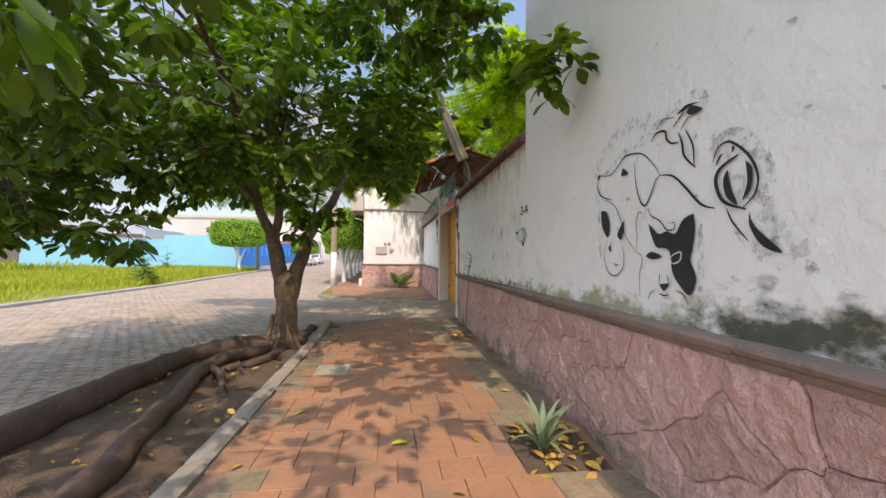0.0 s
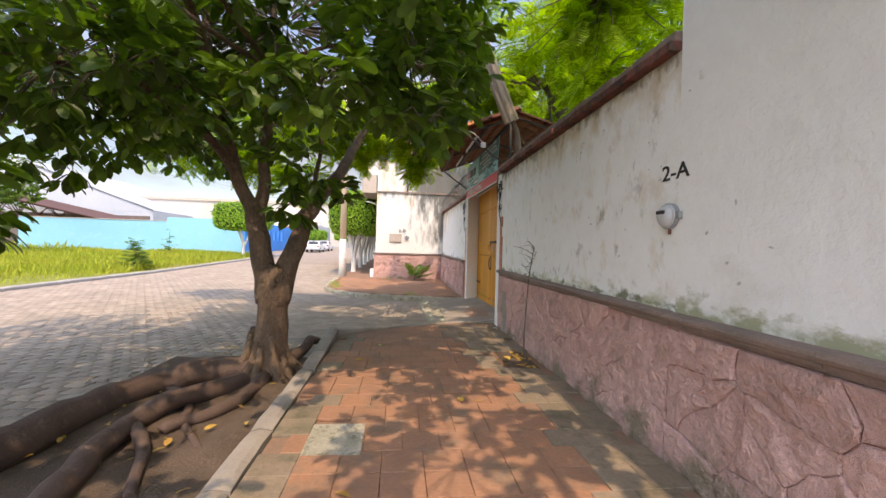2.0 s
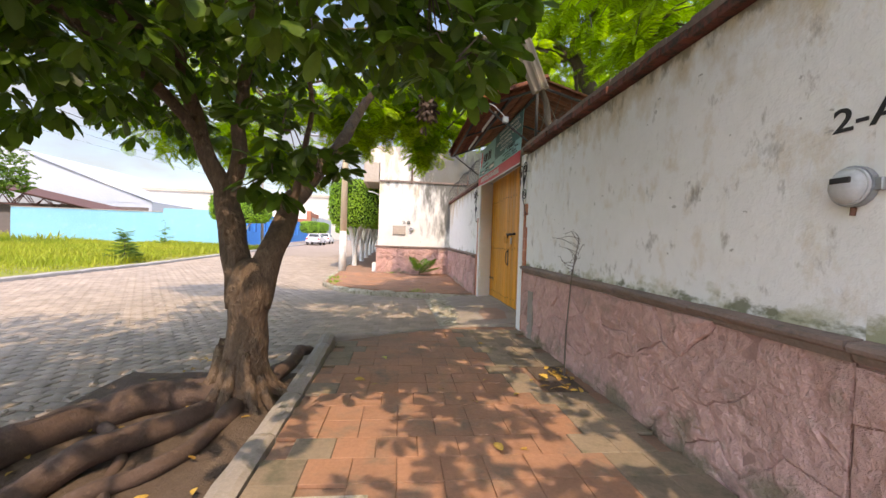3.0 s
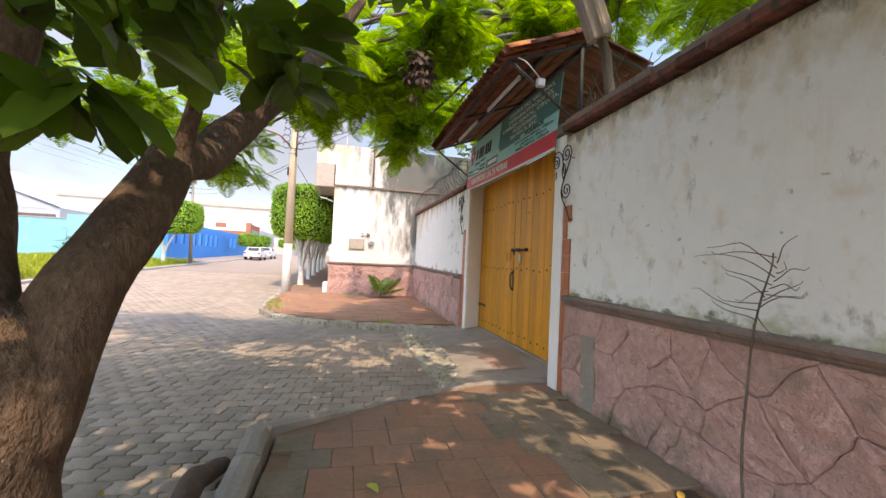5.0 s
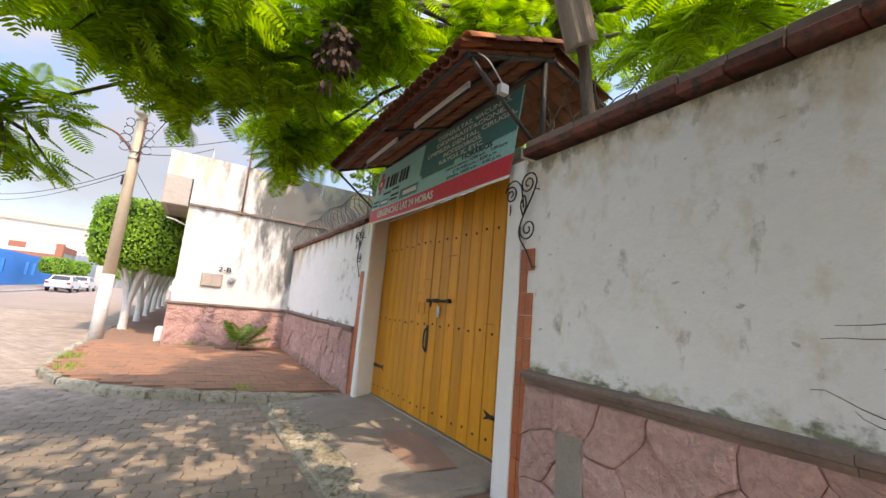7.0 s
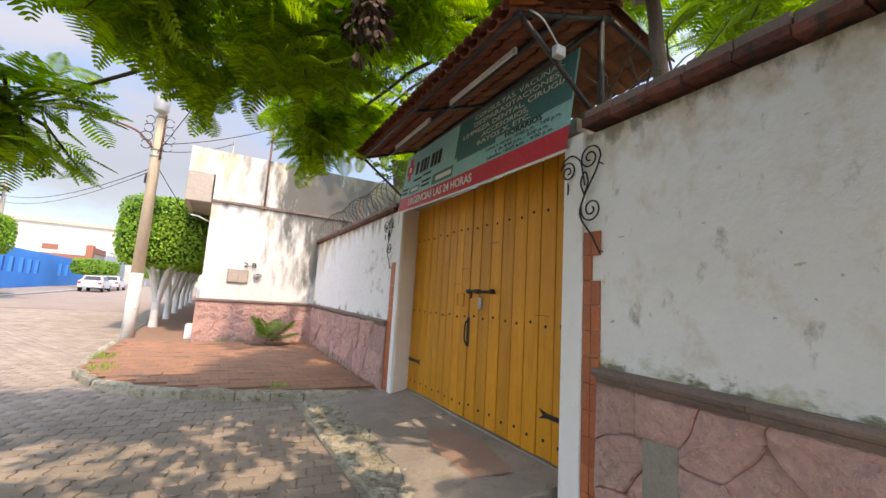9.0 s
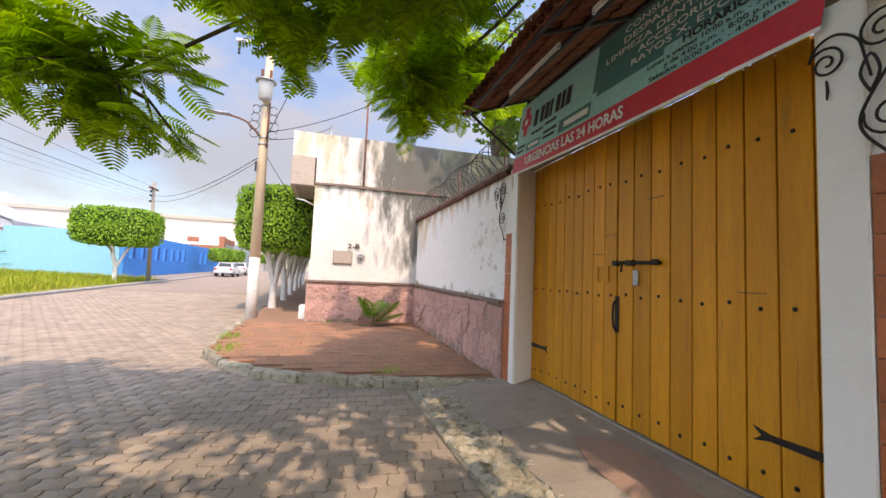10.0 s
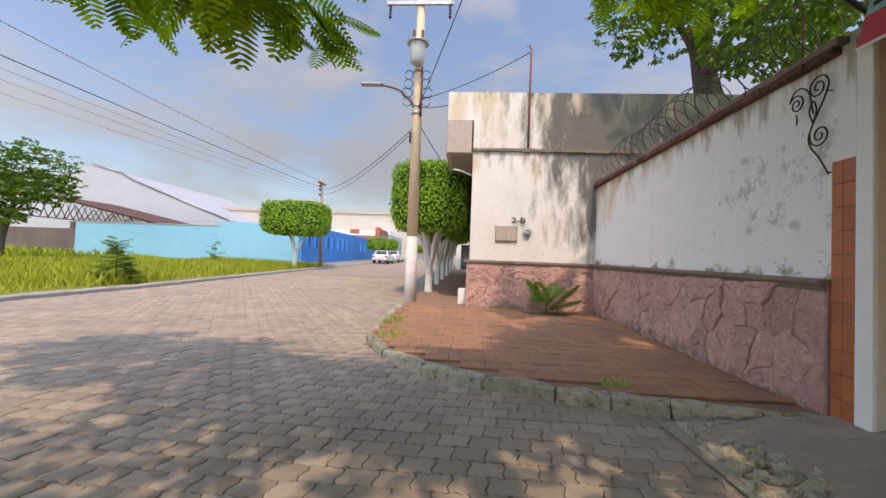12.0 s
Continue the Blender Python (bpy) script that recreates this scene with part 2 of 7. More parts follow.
M_frond = surface("feather_leaf", (0.19, 0.285, 0.016), (0.26, 0.36, 0.028), None, 0.7, 20, 0.55, 0.0, island=0.4, trans=0.63, spec=0.3)
M_hedge = surface("clipped_leaf", (0.17, 0.33, 0.025), (0.24, 0.42, 0.04), None, 1.5, 20, 0.5, 0.0, island=0.4, trans=0.25)
# near-black green: the inner shade of the clipped crowns, put into colour
M_hedgeshade = surface("hedge_inner_shade", (0.03, 0.07, 0.01), (0.04, 0.09, 0.012), None, 5, 30, 1.0, 0.0)
M_far = surface("far_leaf", (0.08, 0.16, 0.02), (0.12, 0.21, 0.03), None, 0.5, 12, 0.6, 0.0, island=0.35, trans=0.3)
M_grass = surface("field_grass", (0.28, 0.335, 0.035), (0.38, 0.37, 0.05), (0.21, 0.29, 0.03), 0.25, 6, 0.9, 0.0, island=0.3, trans=0.25)
M_meadow = surface("meadow_ground", (0.19, 0.215, 0.035), (0.25, 0.24, 0.05), (0.22, 0.18, 0.09), 0.4, 8, 1.0, 0.5)
M_land = surface("far_land", (0.16, 0.17, 0.08), (0.22, 0.20, 0.13), None, 0.02, 0.5, 1.0, 0.0)
M_dry = surface("dry_leaf", (0.40, 0.20, 0.05), (0.50, 0.34, 0.06), (0.22, 0.11, 0.05), 9, 40, 0.7, 0.0, island=0.35)
M_yellow = surface("yellow_leaf", (0.50, 0.48, 0.04), (0.42, 0.42, 0.05), None, 9, 40, 0.6, 0.0)
M_agave = surface("agave_leaf", (0.16, 0.22, 0.13), (0.22, 0.28, 0.17), None, 6, 40, 0.6, 0.1, trans=0.1)
M_wood = surface("varnished_board", (0.70, 0.295, 0.014), (0.60, 0.235, 0.012), (0.40, 0.165, 0.02), 2.5, 35, 0.5, 0.25, jitter=0.16, stretch=(3, 3, 0.25), stain=(0.55, 0.75))
M_iron = surface("black_iron", (0.028, 0.026, 0.026), (0.04, 0.035, 0.033), None, 8, 60, 0.55, 0.2, metal=0.6)
M_steel = surface("painted_steel", (0.05, 0.05, 0.055), (0.075, 0.07, 0.07), None, 6, 50, 0.55, 0.2, metal=0.3)
M_galv = surface("galvanised_steel", (0.42, 0.43, 0.45), (0.34, 0.35, 0.37), None, 9, 50, 0.45, 0.1, metal=0.8)
M_rusty = surface("rusty_steel", (0.22, 0.09, 0.06), (0.16, 0.075, 0.055), None, 6, 50, 0.85, 0.3)
M_clay = surface("clay_roof_tile", (0.25, 0.085, 0.05), (0.19, 0.065, 0.04), (0.14, 0.065, 0.045), 4, 40, 0.85, 0.4, jitter=0.25)
M_clay2 = surface("bright_clay_tile", (0.68, 0.20, 0.06), (0.60, 0.24, 0.11), None, 4, 40, 0.8, 0.3, jitter=0.15)
M_orange = surface("orange_tile", (0.50, 0.15, 0.06), (0.44, 0.125, 0.055), (0.38, 0.15, 0.08), 3, 40, 0.45, 0.15, jitter=0.14)
M_teal = surface("teal_vinyl", (0.22, 0.54, 0.56), (0.31, 0.60, 0.61), None, 0.8, 20, 0.5, 0.05)
M_dteal = surface("dark_teal_print", (0.05, 0.17, 0.18), (0.06, 0.19, 0.195), None, 1, 20, 0.5, 0.0)
M_red = surface("red_print", (0.58, 0.035, 0.055), (0.62, 0.05, 0.07), None, 1, 20, 0.5, 0.0)
M_white = surface("white_print", (0.78, 0.78, 0.78), (0.72, 0.73, 0.74), None, 3, 30, 0.6, 0.0)
M_black = surface("black_paint", (0.022, 0.022, 0.024), (0.035, 0.035, 0.036), None, 5, 50, 0.7, 0.0)
M_smudge = surface("sprayed_grey", (0.60, 0.60, 0.60), (0.70, 0.70, 0.69), (0.45, 0.45, 0.45), 20, 90, 0.9, 0.0)
M_plastic = surface("grey_plastic", (0.55, 0.56, 0.57), (0.48, 0.49, 0.50), None, 5, 40, 0.45, 0.1)
M_tube = surface("white_tube", (0.80, 0.80, 0.78), (0.74, 0.74, 0.72), None, 5, 40, 0.3, 0.0)
M_post = surface("concrete_pole", (0.80, 0.62, 0.42), (0.74, 0.57, 0.39), (0.62, 0.50, 0.37), 3, 40, 0.9, 0.4)
M_cyan = surface("pale_blue_paint", (0.19, 0.49, 0.68), (0.215, 0.53, 0.70), (0.28, 0.55, 0.68), 0.3, 10, 0.85, 0.2)
M_blue = surface("blue_paint", (0.03, 0.25, 0.66), (0.035, 0.28, 0.70), (0.06, 0.24, 0.55), 0.3, 10, 0.85, 0.2)
M_navy = surface("blue_recess", (0.015, 0.08, 0.28), (0.02, 0.09, 0.30), None, 0.5, 10, 0.9, 0.0)
M_beige = surface("beige_panel", (0.50, 0.42, 0.35), (0.46, 0.385, 0.32), None, 1, 20, 0.85, 0.1)
M_metalroof = surface("sheet_roof", (0.42, 0.45, 0.49), (0.47, 0.49, 0.53), None, 0.2, 5, 0.6, 0.1)
M_shed = surface("rust_truss", (0.13, 0.06, 0.05), (0.10, 0.05, 0.045), None, 1, 10, 0.9, 0.0)
M_brown = surface("dark_block_wall", (0.17, 0.13, 0.11), (0.12, 0.10, 0.09), None, 0.5, 8, 0.95, 0.3)
M_cream = surface("cream_wall", (0.50, 0.45, 0.40), (0.53, 0.50, 0.46), None, 0.2, 5, 0.9, 0.1)
M_redwall = surface("red_brown_paint", (0.40, 0.15, 0.09), (0.36, 0.14, 0.09), None, 0.5, 8, 0.9, 0.1)
M_patch = surface("worn_red_concrete", (0.36, 0.235, 0.18), (0.31, 0.21, 0.165), (0.27, 0.20, 0.16), 2.5, 40, 0.92, 0.4)
M_flute = surface("bleached_bark", (0.36, 0.29, 0.23), (0.26, 0.21, 0.17), None, 5, 40, 0.95, 0.7, stretch=(1, 1, 0.3))
M_car = surface("white_car_paint", (0.72, 0.73, 0.74), (0.70, 0.71, 0.72), None, 1, 10, 0.25, 0.0, spec=0.6)
M_glass = surface("dark_glass", (0.03, 0.035, 0.04), (0.04, 0.045, 0.05), None, 1, 10, 0.08, 0.0, spec=0.8)
M_rubber = surface("rubber", (0.025, 0.025, 0.025), (0.03, 0.03, 0.03), None, 5, 40, 0.8, 0.0)
M_lamp = surface("tail_lamp", (0.45, 0.03, 0.03), (0.40, 0.03, 0.03), None, 5, 40, 0.3, 0.0)


# ---- building blocks ----
def ground_z(y):
    """The road climbs gently away from the gate."""
    if y <= 14:
        return -0.19
    if y <= 24:
        return -0.19 + 0.010 * (y - 14)
    return -0.09 + 0.022 * (min(y, 85) - 24)


def walk_z(y):
    """Level of the second pavement."""
    return -0.03 + 0.009 * (y - 15) if y < 24 else ground_z(y) + 0.14


def mesh(name, verts, faces, material, parent=None, label="", smooth=False):
    me = bpy.data.meshes.new(name)
    me.from_pydata([tuple(v) for v in verts], [], faces)
    me.materials.append(material)
    if smooth:
        me.polygons.foreach_set("use_smooth", [len(p.vertices) <= 4 for p in me.polygons])
    me.update()
    ob = new(name, me)
    ob.parent = parent
    return tagged(ob, label)


def part(name, bm, material, parent=None, label="", smooth=False):
    me = bpy.data.meshes.new(name)
    bmesh.ops.recalc_face_normals(bm, faces=bm.faces)
    bm.to_mesh(me)
    bm.free()
    me.materials.append(material)
    if smooth:
        me.polygons.foreach_set("use_smooth", [True] * len(me.polygons))
    ob = new(name, me)
    ob.parent = parent
    return tagged(ob, label)


def thing(name, at, label, category, group="", kind=""):
    ob = new(name)
    ob.location = at
    ob.empty_display_size = 0.1
    return tagged(ob, label, category, group, kind)


def under(ob, parent):
    """Hang ob, built in world places, under a thing that stands elsewhere."""
    ob.parent = parent
    ob.matrix_parent_inverse = Matrix.Translation(parent.location).inverted()
    return ob


def box(bm, x0, y0, z0, x1, y1, z1, bevel=0.0, wobble=0.0):
    r = bmesh.ops.create_cube(bm, size=1.0)
    for v in r["verts"]:
        v.co = Vector((x0 + (v.co.x + 0.5) * (x1 - x0), y0 + (v.co.y + 0.5) * (y1 - y0), z0 + (v.co.z + 0.5) * (z1 - z0)))
        if wobble:
            v.co += Vector([random.uniform(-wobble, wobble) for _ in range(3)])
    if bevel:
        es = list({e for v in r["verts"] for e in v.link_edges})
        bmesh.ops.bevel(bm, geom=es, offset=bevel, segments=1, affect="EDGES")
    return bm


def box_part(name, x0, y0, z0, x1, y1, z1, material, parent=None, label="", bevel=0.0, wobble=0.0):
    ob = part(name, box(bmesh.new(), x0, y0, z0, x1, y1, z1, bevel, wobble), material, None, label)
    return under(ob, parent) if parent else ob


def tube_data(points, radii, segs=8, closed_ends=True, flat=1.0):
    """Rings along a path, with a steady frame."""
    pts = [Vector(p) for p in points]
    n = len(pts)
    if isinstance(radii, (int, float)):
        radii = [radii] * n
    verts, faces = [], []
    ref = None
    for i, p in enumerate(pts):
        d = (pts[min(i + 1, n - 1)] - pts[max(i - 1, 0)]).normalized()
        if ref is None:
            ref = d.orthogonal().normalized()
        ref = (ref - d * ref.dot(d)).normalized()
        side = d.cross(ref)
        for k in range(segs):
            a = 2 * math.pi * k / segs
            verts.append(p + (ref * math.cos(a) * flat + side * math.sin(a)) * radii[i])
    for i in range(n - 1):
        for k in range(segs):
            a, b = i * segs + k, i * segs + (k + 1) % segs
            faces.append((a, b, b + segs, a + segs))
    if closed_ends:
        faces.append(tuple(range(segs))[::-1])
        faces.append(tuple(range((n - 1) * segs, n * segs)))
    return verts, faces


def smooth_path(points, radii, steps=6, rough=0.0):
    """Catmull-Rom through the points, radii along."""
    pts = [Vector(p) for p in points]
    out, rad = [], []
    n = len(pts)
    for i in range(n - 1):
        p0, p1, p2, p3 = pts[max(i - 1, 0)], pts[i], pts[i + 1], pts[min(i + 2, n - 1)]
        for s in range(steps):
            t = s / steps
            q = 0.5 * ((2 * p1) + (p2 - p0) * t + (2 * p0 - 5 * p1 + 4 * p2 - p3) * t * t + (3 * p1 - p0 - 3 * p2 + p3) * t ** 3)
            if rough:
                q += noise.noise_vector(q * 3.1) * rough
            out.append(q)
            rad.append((radii[i] * (1 - t) + radii[i + 1] * t) * (1 + rough * 2 * noise.noise(q * 5)))
    out.append(pts[-1])
    rad.append(radii[-1])
    return out, rad


def tube(name, points, radii, material, parent=None, label="", segs=8, steps=0, rough=0.0, flat=1.0):
    if steps:
        points, radii = smooth_path(points, radii if isinstance(radii, (list, tuple)) else [radii] * len(points), steps, rough)
    v, f = tube_data(points, radii, segs, True, flat)
    ob = mesh(name, v, f, material, None, label, True)
    return under(ob, parent) if parent else ob


def joined(name, pieces, material, parent=None, label="", smooth=True):
    """Several tubes in one mesh."""
    vs, fs = [], []
    for v, f in pieces:
        o = len(vs)
        vs += v
        fs += [tuple(i + o for i in q) for q in f]
    ob = mesh(name, vs, fs, material, None, label, smooth)
    return under(ob, parent) if parent else ob


def scatter(name, base_v, base_f, turns, places, material, parent=None, label="", smooth=False):
    """Many copies of a small shape joined to one mesh. turns: (N,3,3), places: (N,3)."""
    bv = np.asarray(base_v, dtype=np.float64)
    k, n = len(bv), len(places)
    co = np.einsum("nij,kj->nki", np.asarray(turns), bv) + np.asarray(places)[:, None, :]
    sizes = np.array([len(f) for f in base_f])
    flat = np.concatenate([np.asarray(f) for f in base_f])
    loops = (flat[None, :] + (np.arange(n) * k)[:, None]).ravel()
    totals = np.tile(sizes, n)
    starts = np.concatenate([[0], np.cumsum(totals)[:-1]])
    me = bpy.data.meshes.new(name)
    me.vertices.add(n * k)
    me.vertices.foreach_set("co", co.astype(np.float32).ravel())
    me.loops.add(len(loops))
    me.loops.foreach_set("vertex_index", loops.astype(np.int32))
    me.polygons.add(len(totals))
    me.polygons.foreach_set("loop_start", starts.astype(np.int32))
    me.polygons.foreach_set("loop_total", totals.astype(np.int32))
    if smooth:
        me.polygons.foreach_set("use_smooth", np.ones(len(totals), dtype=bool))
    me.update(calc_edges=True)
    me.materials.append(material)
    ob = new(name, me)
    tagged(ob, label)
    return under(ob, parent) if parent else ob


RNG = np.random.default_rng(7)


def turns_from(ahead, up=None, scale=None, roll=None):
    """Rotation matrices whose local y runs along ahead, and whose local z leans to up."""
    a = np.asarray(ahead, dtype=float)
    a /= np.linalg.norm(a, axis=1, keepdims=True) + 1e-9
    u = np.tile([0.0, 0.0, 1.0], (len(a), 1)) if up is None else np.asarray(up, dtype=float)
    x = np.cross(a, u)
    x /= np.linalg.norm(x, axis=1, keepdims=True) + 1e-9
    z = np.cross(x, a)
    if roll is not None:
        c, s = np.cos(roll)[:, None], np.sin(roll)[:, None]
        x, z = x * c + z * s, z * c - x * s
    m = np.stack([x, a, z], axis=2)
    return m if scale is None else m * np.asarray(scale)[:, None, None]


def text_part(words, size, m, material, parent=None, label="", width=None, bold=0.0, name="lettering"):
    """Words in the built-in font as a thin mesh; width squeezes them to that length."""
    cu = bpy.data.curves.new(name, "FONT")
    cu.body, cu.size, cu.extrude, cu.offset, cu.resolution_u = words, size, 0.0015, bold, 3
    cu.align_x = "LEFT"
    tmp = new("tmp", cu)
    dg = bpy.context.evaluated_depsgraph_get()
    me = bpy.data.meshes.new_from_object(tmp.evaluated_get(dg))
    bpy.data.objects.remove(tmp)
    xs = [v.co.x for v in me.vertices]
    if width and xs:
        k = width / (max(xs) - min(xs))
        for v in me.vertices:
            v.co.x *= k
    me.transform(m)
    me.materials.clear()
    me.materials.append(material)
    me.name = name
    ob = new(name, me)
    tagged(ob, label)
    return under(ob, parent) if parent else ob


def on_east_wall(x, y, z):
    """Local x runs towards -y, local y up, facing -x."""
    return Matrix(((0, 0, -1, x), (-1, 0, 0, y), (0, 1, 0, z), (0, 0, 0, 1)))


def on_south_face(x, y, z):
    return Matrix(((1, 0, 0, x), (0, 0, -1, y), (0, 1, 0, z), (0, 0, 0, 1)))


def clip_poly(poly, nx, ny, d):
    """Keep the part of poly where nx*x + ny*y <= d."""
    out = []
    for i in range(len(poly)):
        a, b = poly[i], poly[(i + 1) % len(poly)]
        da, db = nx * a[0] + ny * a[1] - d, nx * b[0] + ny * b[1] - d
        if da <= 0:
            out.append(a)
        if da * db < 0:
            t = da / (da - db)
            out.append((a[0] + t * (b[0] - a[0]), a[1] + t * (b[1] - a[1])))
    return out


def stone_cells(w, h, size, seed):
    """Irregular cells of very different sizes that fill a w x h field, like rubble facing."""
    r = random.Random(seed)
    nu, nv = max(1, round(w / size)), max(1, round(h / (size * 0.66)))
    pts = [((i + 0.5 + r.uniform(-0.48, 0.48) + (0.25 if j % 2 else -0.25)) * w / nu, (j + 0.5 + r.uniform(-0.46, 0.46)) * h / nv)
           for i in range(nu) for j in range(nv) if r.random() > 0.28]
    cells = []
    for i, p in enumerate(pts):
        poly = [(0, 0), (w, 0), (w, h), (0, h)]
        for k, q in enumerate(pts):
            if k == i or abs(q[0] - p[0]) > 4 * size:
                continue
            nx, ny = q[0] - p[0], (q[1] - p[1]) * 1.5
            poly = clip_poly(poly, nx, ny, nx * (p[0] + q[0]) / 2 + ny * (p[1] + q[1]) / 2)
            if len(poly) < 3:
                break
        if len(poly) >= 3:
            cells.append(poly)
    return cells


def stone_facing(parent, w, h, place, size, seed, material, proud=(0.012, 0.042)):
    """One chiselled stone per cell, under its wall. place maps (along, up, out) to the world."""
    r = random.Random(seed + 1)
    amp = size * 0.16

    def warp(p):
        a = noise.noise_vector(Vector((p[0] * 1.6 / size, p[1] * 1.6 / size, seed)))
        c = noise.noise_vector(Vector((p[0] * 6.0 / size, p[1] * 6.0 / size, seed + 9)))
        u, v = p[0] + amp * (a.x + 0.35 * c.x), p[1] + amp * (a.y + 0.35 * c.y)
        return (p[0] if p[0] < 1e-4 or p[0] > w - 1e-4 else min(w, max(0, u)), p[1] if p[1] < 1e-4 or p[1] > h - 1e-4 else min(h, max(0, v)))
    for poly in stone_cells(w, h, size, seed):
        ring, m = [], len(poly)
        for i in range(m):
            a, b = poly[i], poly[(i + 1) % m]
            k = max(1, round(math.hypot(a[0] - b[0], a[1] - b[1]) / (size * 0.22)))
            ring += [warp((a[0] + (b[0] - a[0]) * j / k, a[1] + (b[1] - a[1]) * j / k)) for j in range(k)]
        n = len(ring)
        cx, cy = sum(p[0] for p in ring) / n, sum(p[1] for p in ring) / n
        out = r.uniform(*proud)
        tx, ty = r.uniform(-0.06, 0.06), r.uniform(-0.06, 0.06)
        ph = r.uniform(0, 50)

        def level(gap, shrink, o, rough):
            row = []
            for u, v in ring:
                d = math.hypot(u - cx, v - cy) + 1e-6
                k = max(0.0, 1 - gap / d) * shrink
                x, y = cx + (u - cx) * k, cy + (v - cy) * k
                lift = noise.noise(Vector((x * 3.2 / size, y * 3.2 / size, ph))) * rough
                row.append(place(x, y, max(-0.008, o + (x - cx) * tx + (y - cy) * ty + lift)))
            return row
        verts = [place(u, v, -0.01) for u, v in ring] + level(0.002, 1, out * 0.55, 0.004) + level(0.013, 1, out * 0.95, 0.010) + \
            level(0.02, 0.66, out * 1.12, 0.034) + level(0.02, 0.33, out * 1.15, 0.034) + [place(cx, cy, out * 1.15)]
        faces = [(lvl * n + i, lvl * n + (i + 1) % n, (lvl + 1) * n + (i + 1) % n, (lvl + 1) * n + i) for lvl in range(4) for i in range(n)]
        faces += [(4 * n + i, 4 * n + (i + 1) % n, 5 * n) for i in range(n)]
        mesh("stone", verts, faces, material, parent)


def blob(parent, name, place, u, v, ru, rv, material, seed, label="", n=26):
    """A thin ragged stain lying on a wall."""
    r = random.Random(seed)
    ph = [r.uniform(0, 6.3) for _ in range(4)]
    verts = [place(u, v, 0.0)]
    for i in range(n):
        a = 2 * math.pi * i / n
        k = 1 + 0.28 * math.sin(2 * a + ph[0]) + 0.2 * math.sin(5 * a + ph[1]) + 0.14 * math.sin(9 * a + ph[2]) + r.uniform(-0.16, 0.16)
        verts.append(place(u + ru * k * math.cos(a), v + rv * k * math.sin(a), 0.0))
    faces = [(0, 1 + i, 1 + (i + 1) % n) for i in range(n)]
    return mesh(name, verts, faces, material, parent, label)

# ---- ground, road, pavements ----
YS = [-400, -60, -20, 0, 6, 10, 14, 19, 24, 30, 40, 60, 85, 200, 1500]
def sheet(name, x0, x1, ys, lift, material, label, category, parent=None):
    vs = [(x, y, ground_z(y) + lift) for y in ys for x in (x0, x1)]
    fs = [(2 * i, 2 * i + 1, 2 * i + 3, 2 * i + 2) for i in range(len(ys) - 1)]
    return tagged(mesh(name, vs, fs, material), label, category, "", "structure")


sheet("ground", -1500, 1500, YS, -0.06, M_land, "open flat land reaching the horizon", "ground")
road = sheet("road", -12.3, 2.3, [-40, 0, 6, 10, 14, 19, 24, 30, 34], -0.022, M_roadbed, "grey interlocking paver road with dark joints", "road")
sheet("road_far", -12.3, -3.0, [34, 40, 60, 85, 200], 0.0, M_road, "pale paver road leading away", "road")
sheet("field", -70, -12.55, [-40, 0, 14, 24, 34, 44.5], 0.06, M_meadow, "vacant lot of yellow-green grass", "field")
sheet("far_pavement", -15.8, -12.55, [44.5, 60, 85, 120], 0.10, M_conc, "narrow concrete pavement along the blue wall", "pavement")

PW, PH = 0.235, 0.20


def paver_shape(top):
    ring = []
    w, h = PW - 0.007, PH - 0.007
    k = 5
    for i in range(k):
        x = -w / 2 + w * i / k
        ring.append((x, -h / 2 + 0.014 * math.sin(4 * math.pi * x / PW)))
    for i in range(k - 1):
        y = -h / 2 + h * i / (k - 1)
        ring.append((w / 2 + 0.016 * math.sin(2 * math.pi * y / PH), y + 0.014 * math.sin(2 * math.pi * w / PW) * (i == 0)))
    for i in range(k):
        x = w / 2 - w * i / k
        ring.append((x, h / 2 + 0.014 * math.sin(4 * math.pi * x / PW)))
    for i in range(k - 1):
        y = h / 2 - h * i / (k - 1)
        ring.append((-w / 2 + 0.016 * math.sin(2 * math.pi * y / PH), y))
    n = len(ring)
    vs = [(x, y, -0.03) for x, y in ring] + [(x, y, top - 0.004) for x, y in ring] + [(x * 0.94, y * 0.93, top) for x, y in ring]
    fs = [tuple(range(2 * n, 3 * n))]
    for lvl in (0, n):
        fs += [(lvl + i, lvl + (i + 1) % n, lvl + n + (i + 1) % n, lvl + n + i) for i in range(n)]
    return vs, fs


PAVER_V, PAVER_F = paver_shape(0.0)
KERB2 = [(-3.25, 60), (-3.25, 40), (-3.22, 24), (-3.15, 20.5), (-3.08, 18.8), (-2.95, 17.7), (-2.5, 16.75), (-1.9, 16.1), (-1.2, 15.7), (-0.5, 15.45), (0.5, 15.2), (1.2, 15.06), (1.9, 14.97)]
EDGE1 = [(-1.5, 9.55), (-0.58, 10.16), (0.2, 10.55), (0.87, 10.83), (1.8, 10.88)]


def along(curve, x):
    """y of a curve of points at x."""
    pts = sorted(curve)
    for (xa, ya), (xb, yb) in zip(pts, pts[1:]):
        if xa <= x <= xb and xb > xa:
            return ya + (yb - ya) * (x - xa) / (xb - xa)
    return None


def on_road(x, y):
    if x > 0.86 or x < -12.2:
        return False
    if x < -1.55 and -3.35 < x and y < 8.35 + 0.2 * math.sin(3 * x):
        return False
    if y < along(EDGE1, max(-1.49, min(1.79, x))) - 0.05 and x > -1.55:
        return False
    if x > -3.25 and y > 15:
        lim = along([p for p in KERB2 if p[1] < 20.6], max(-3.15, min(1.89, x)))
        return y < lim - 0.02
    return True


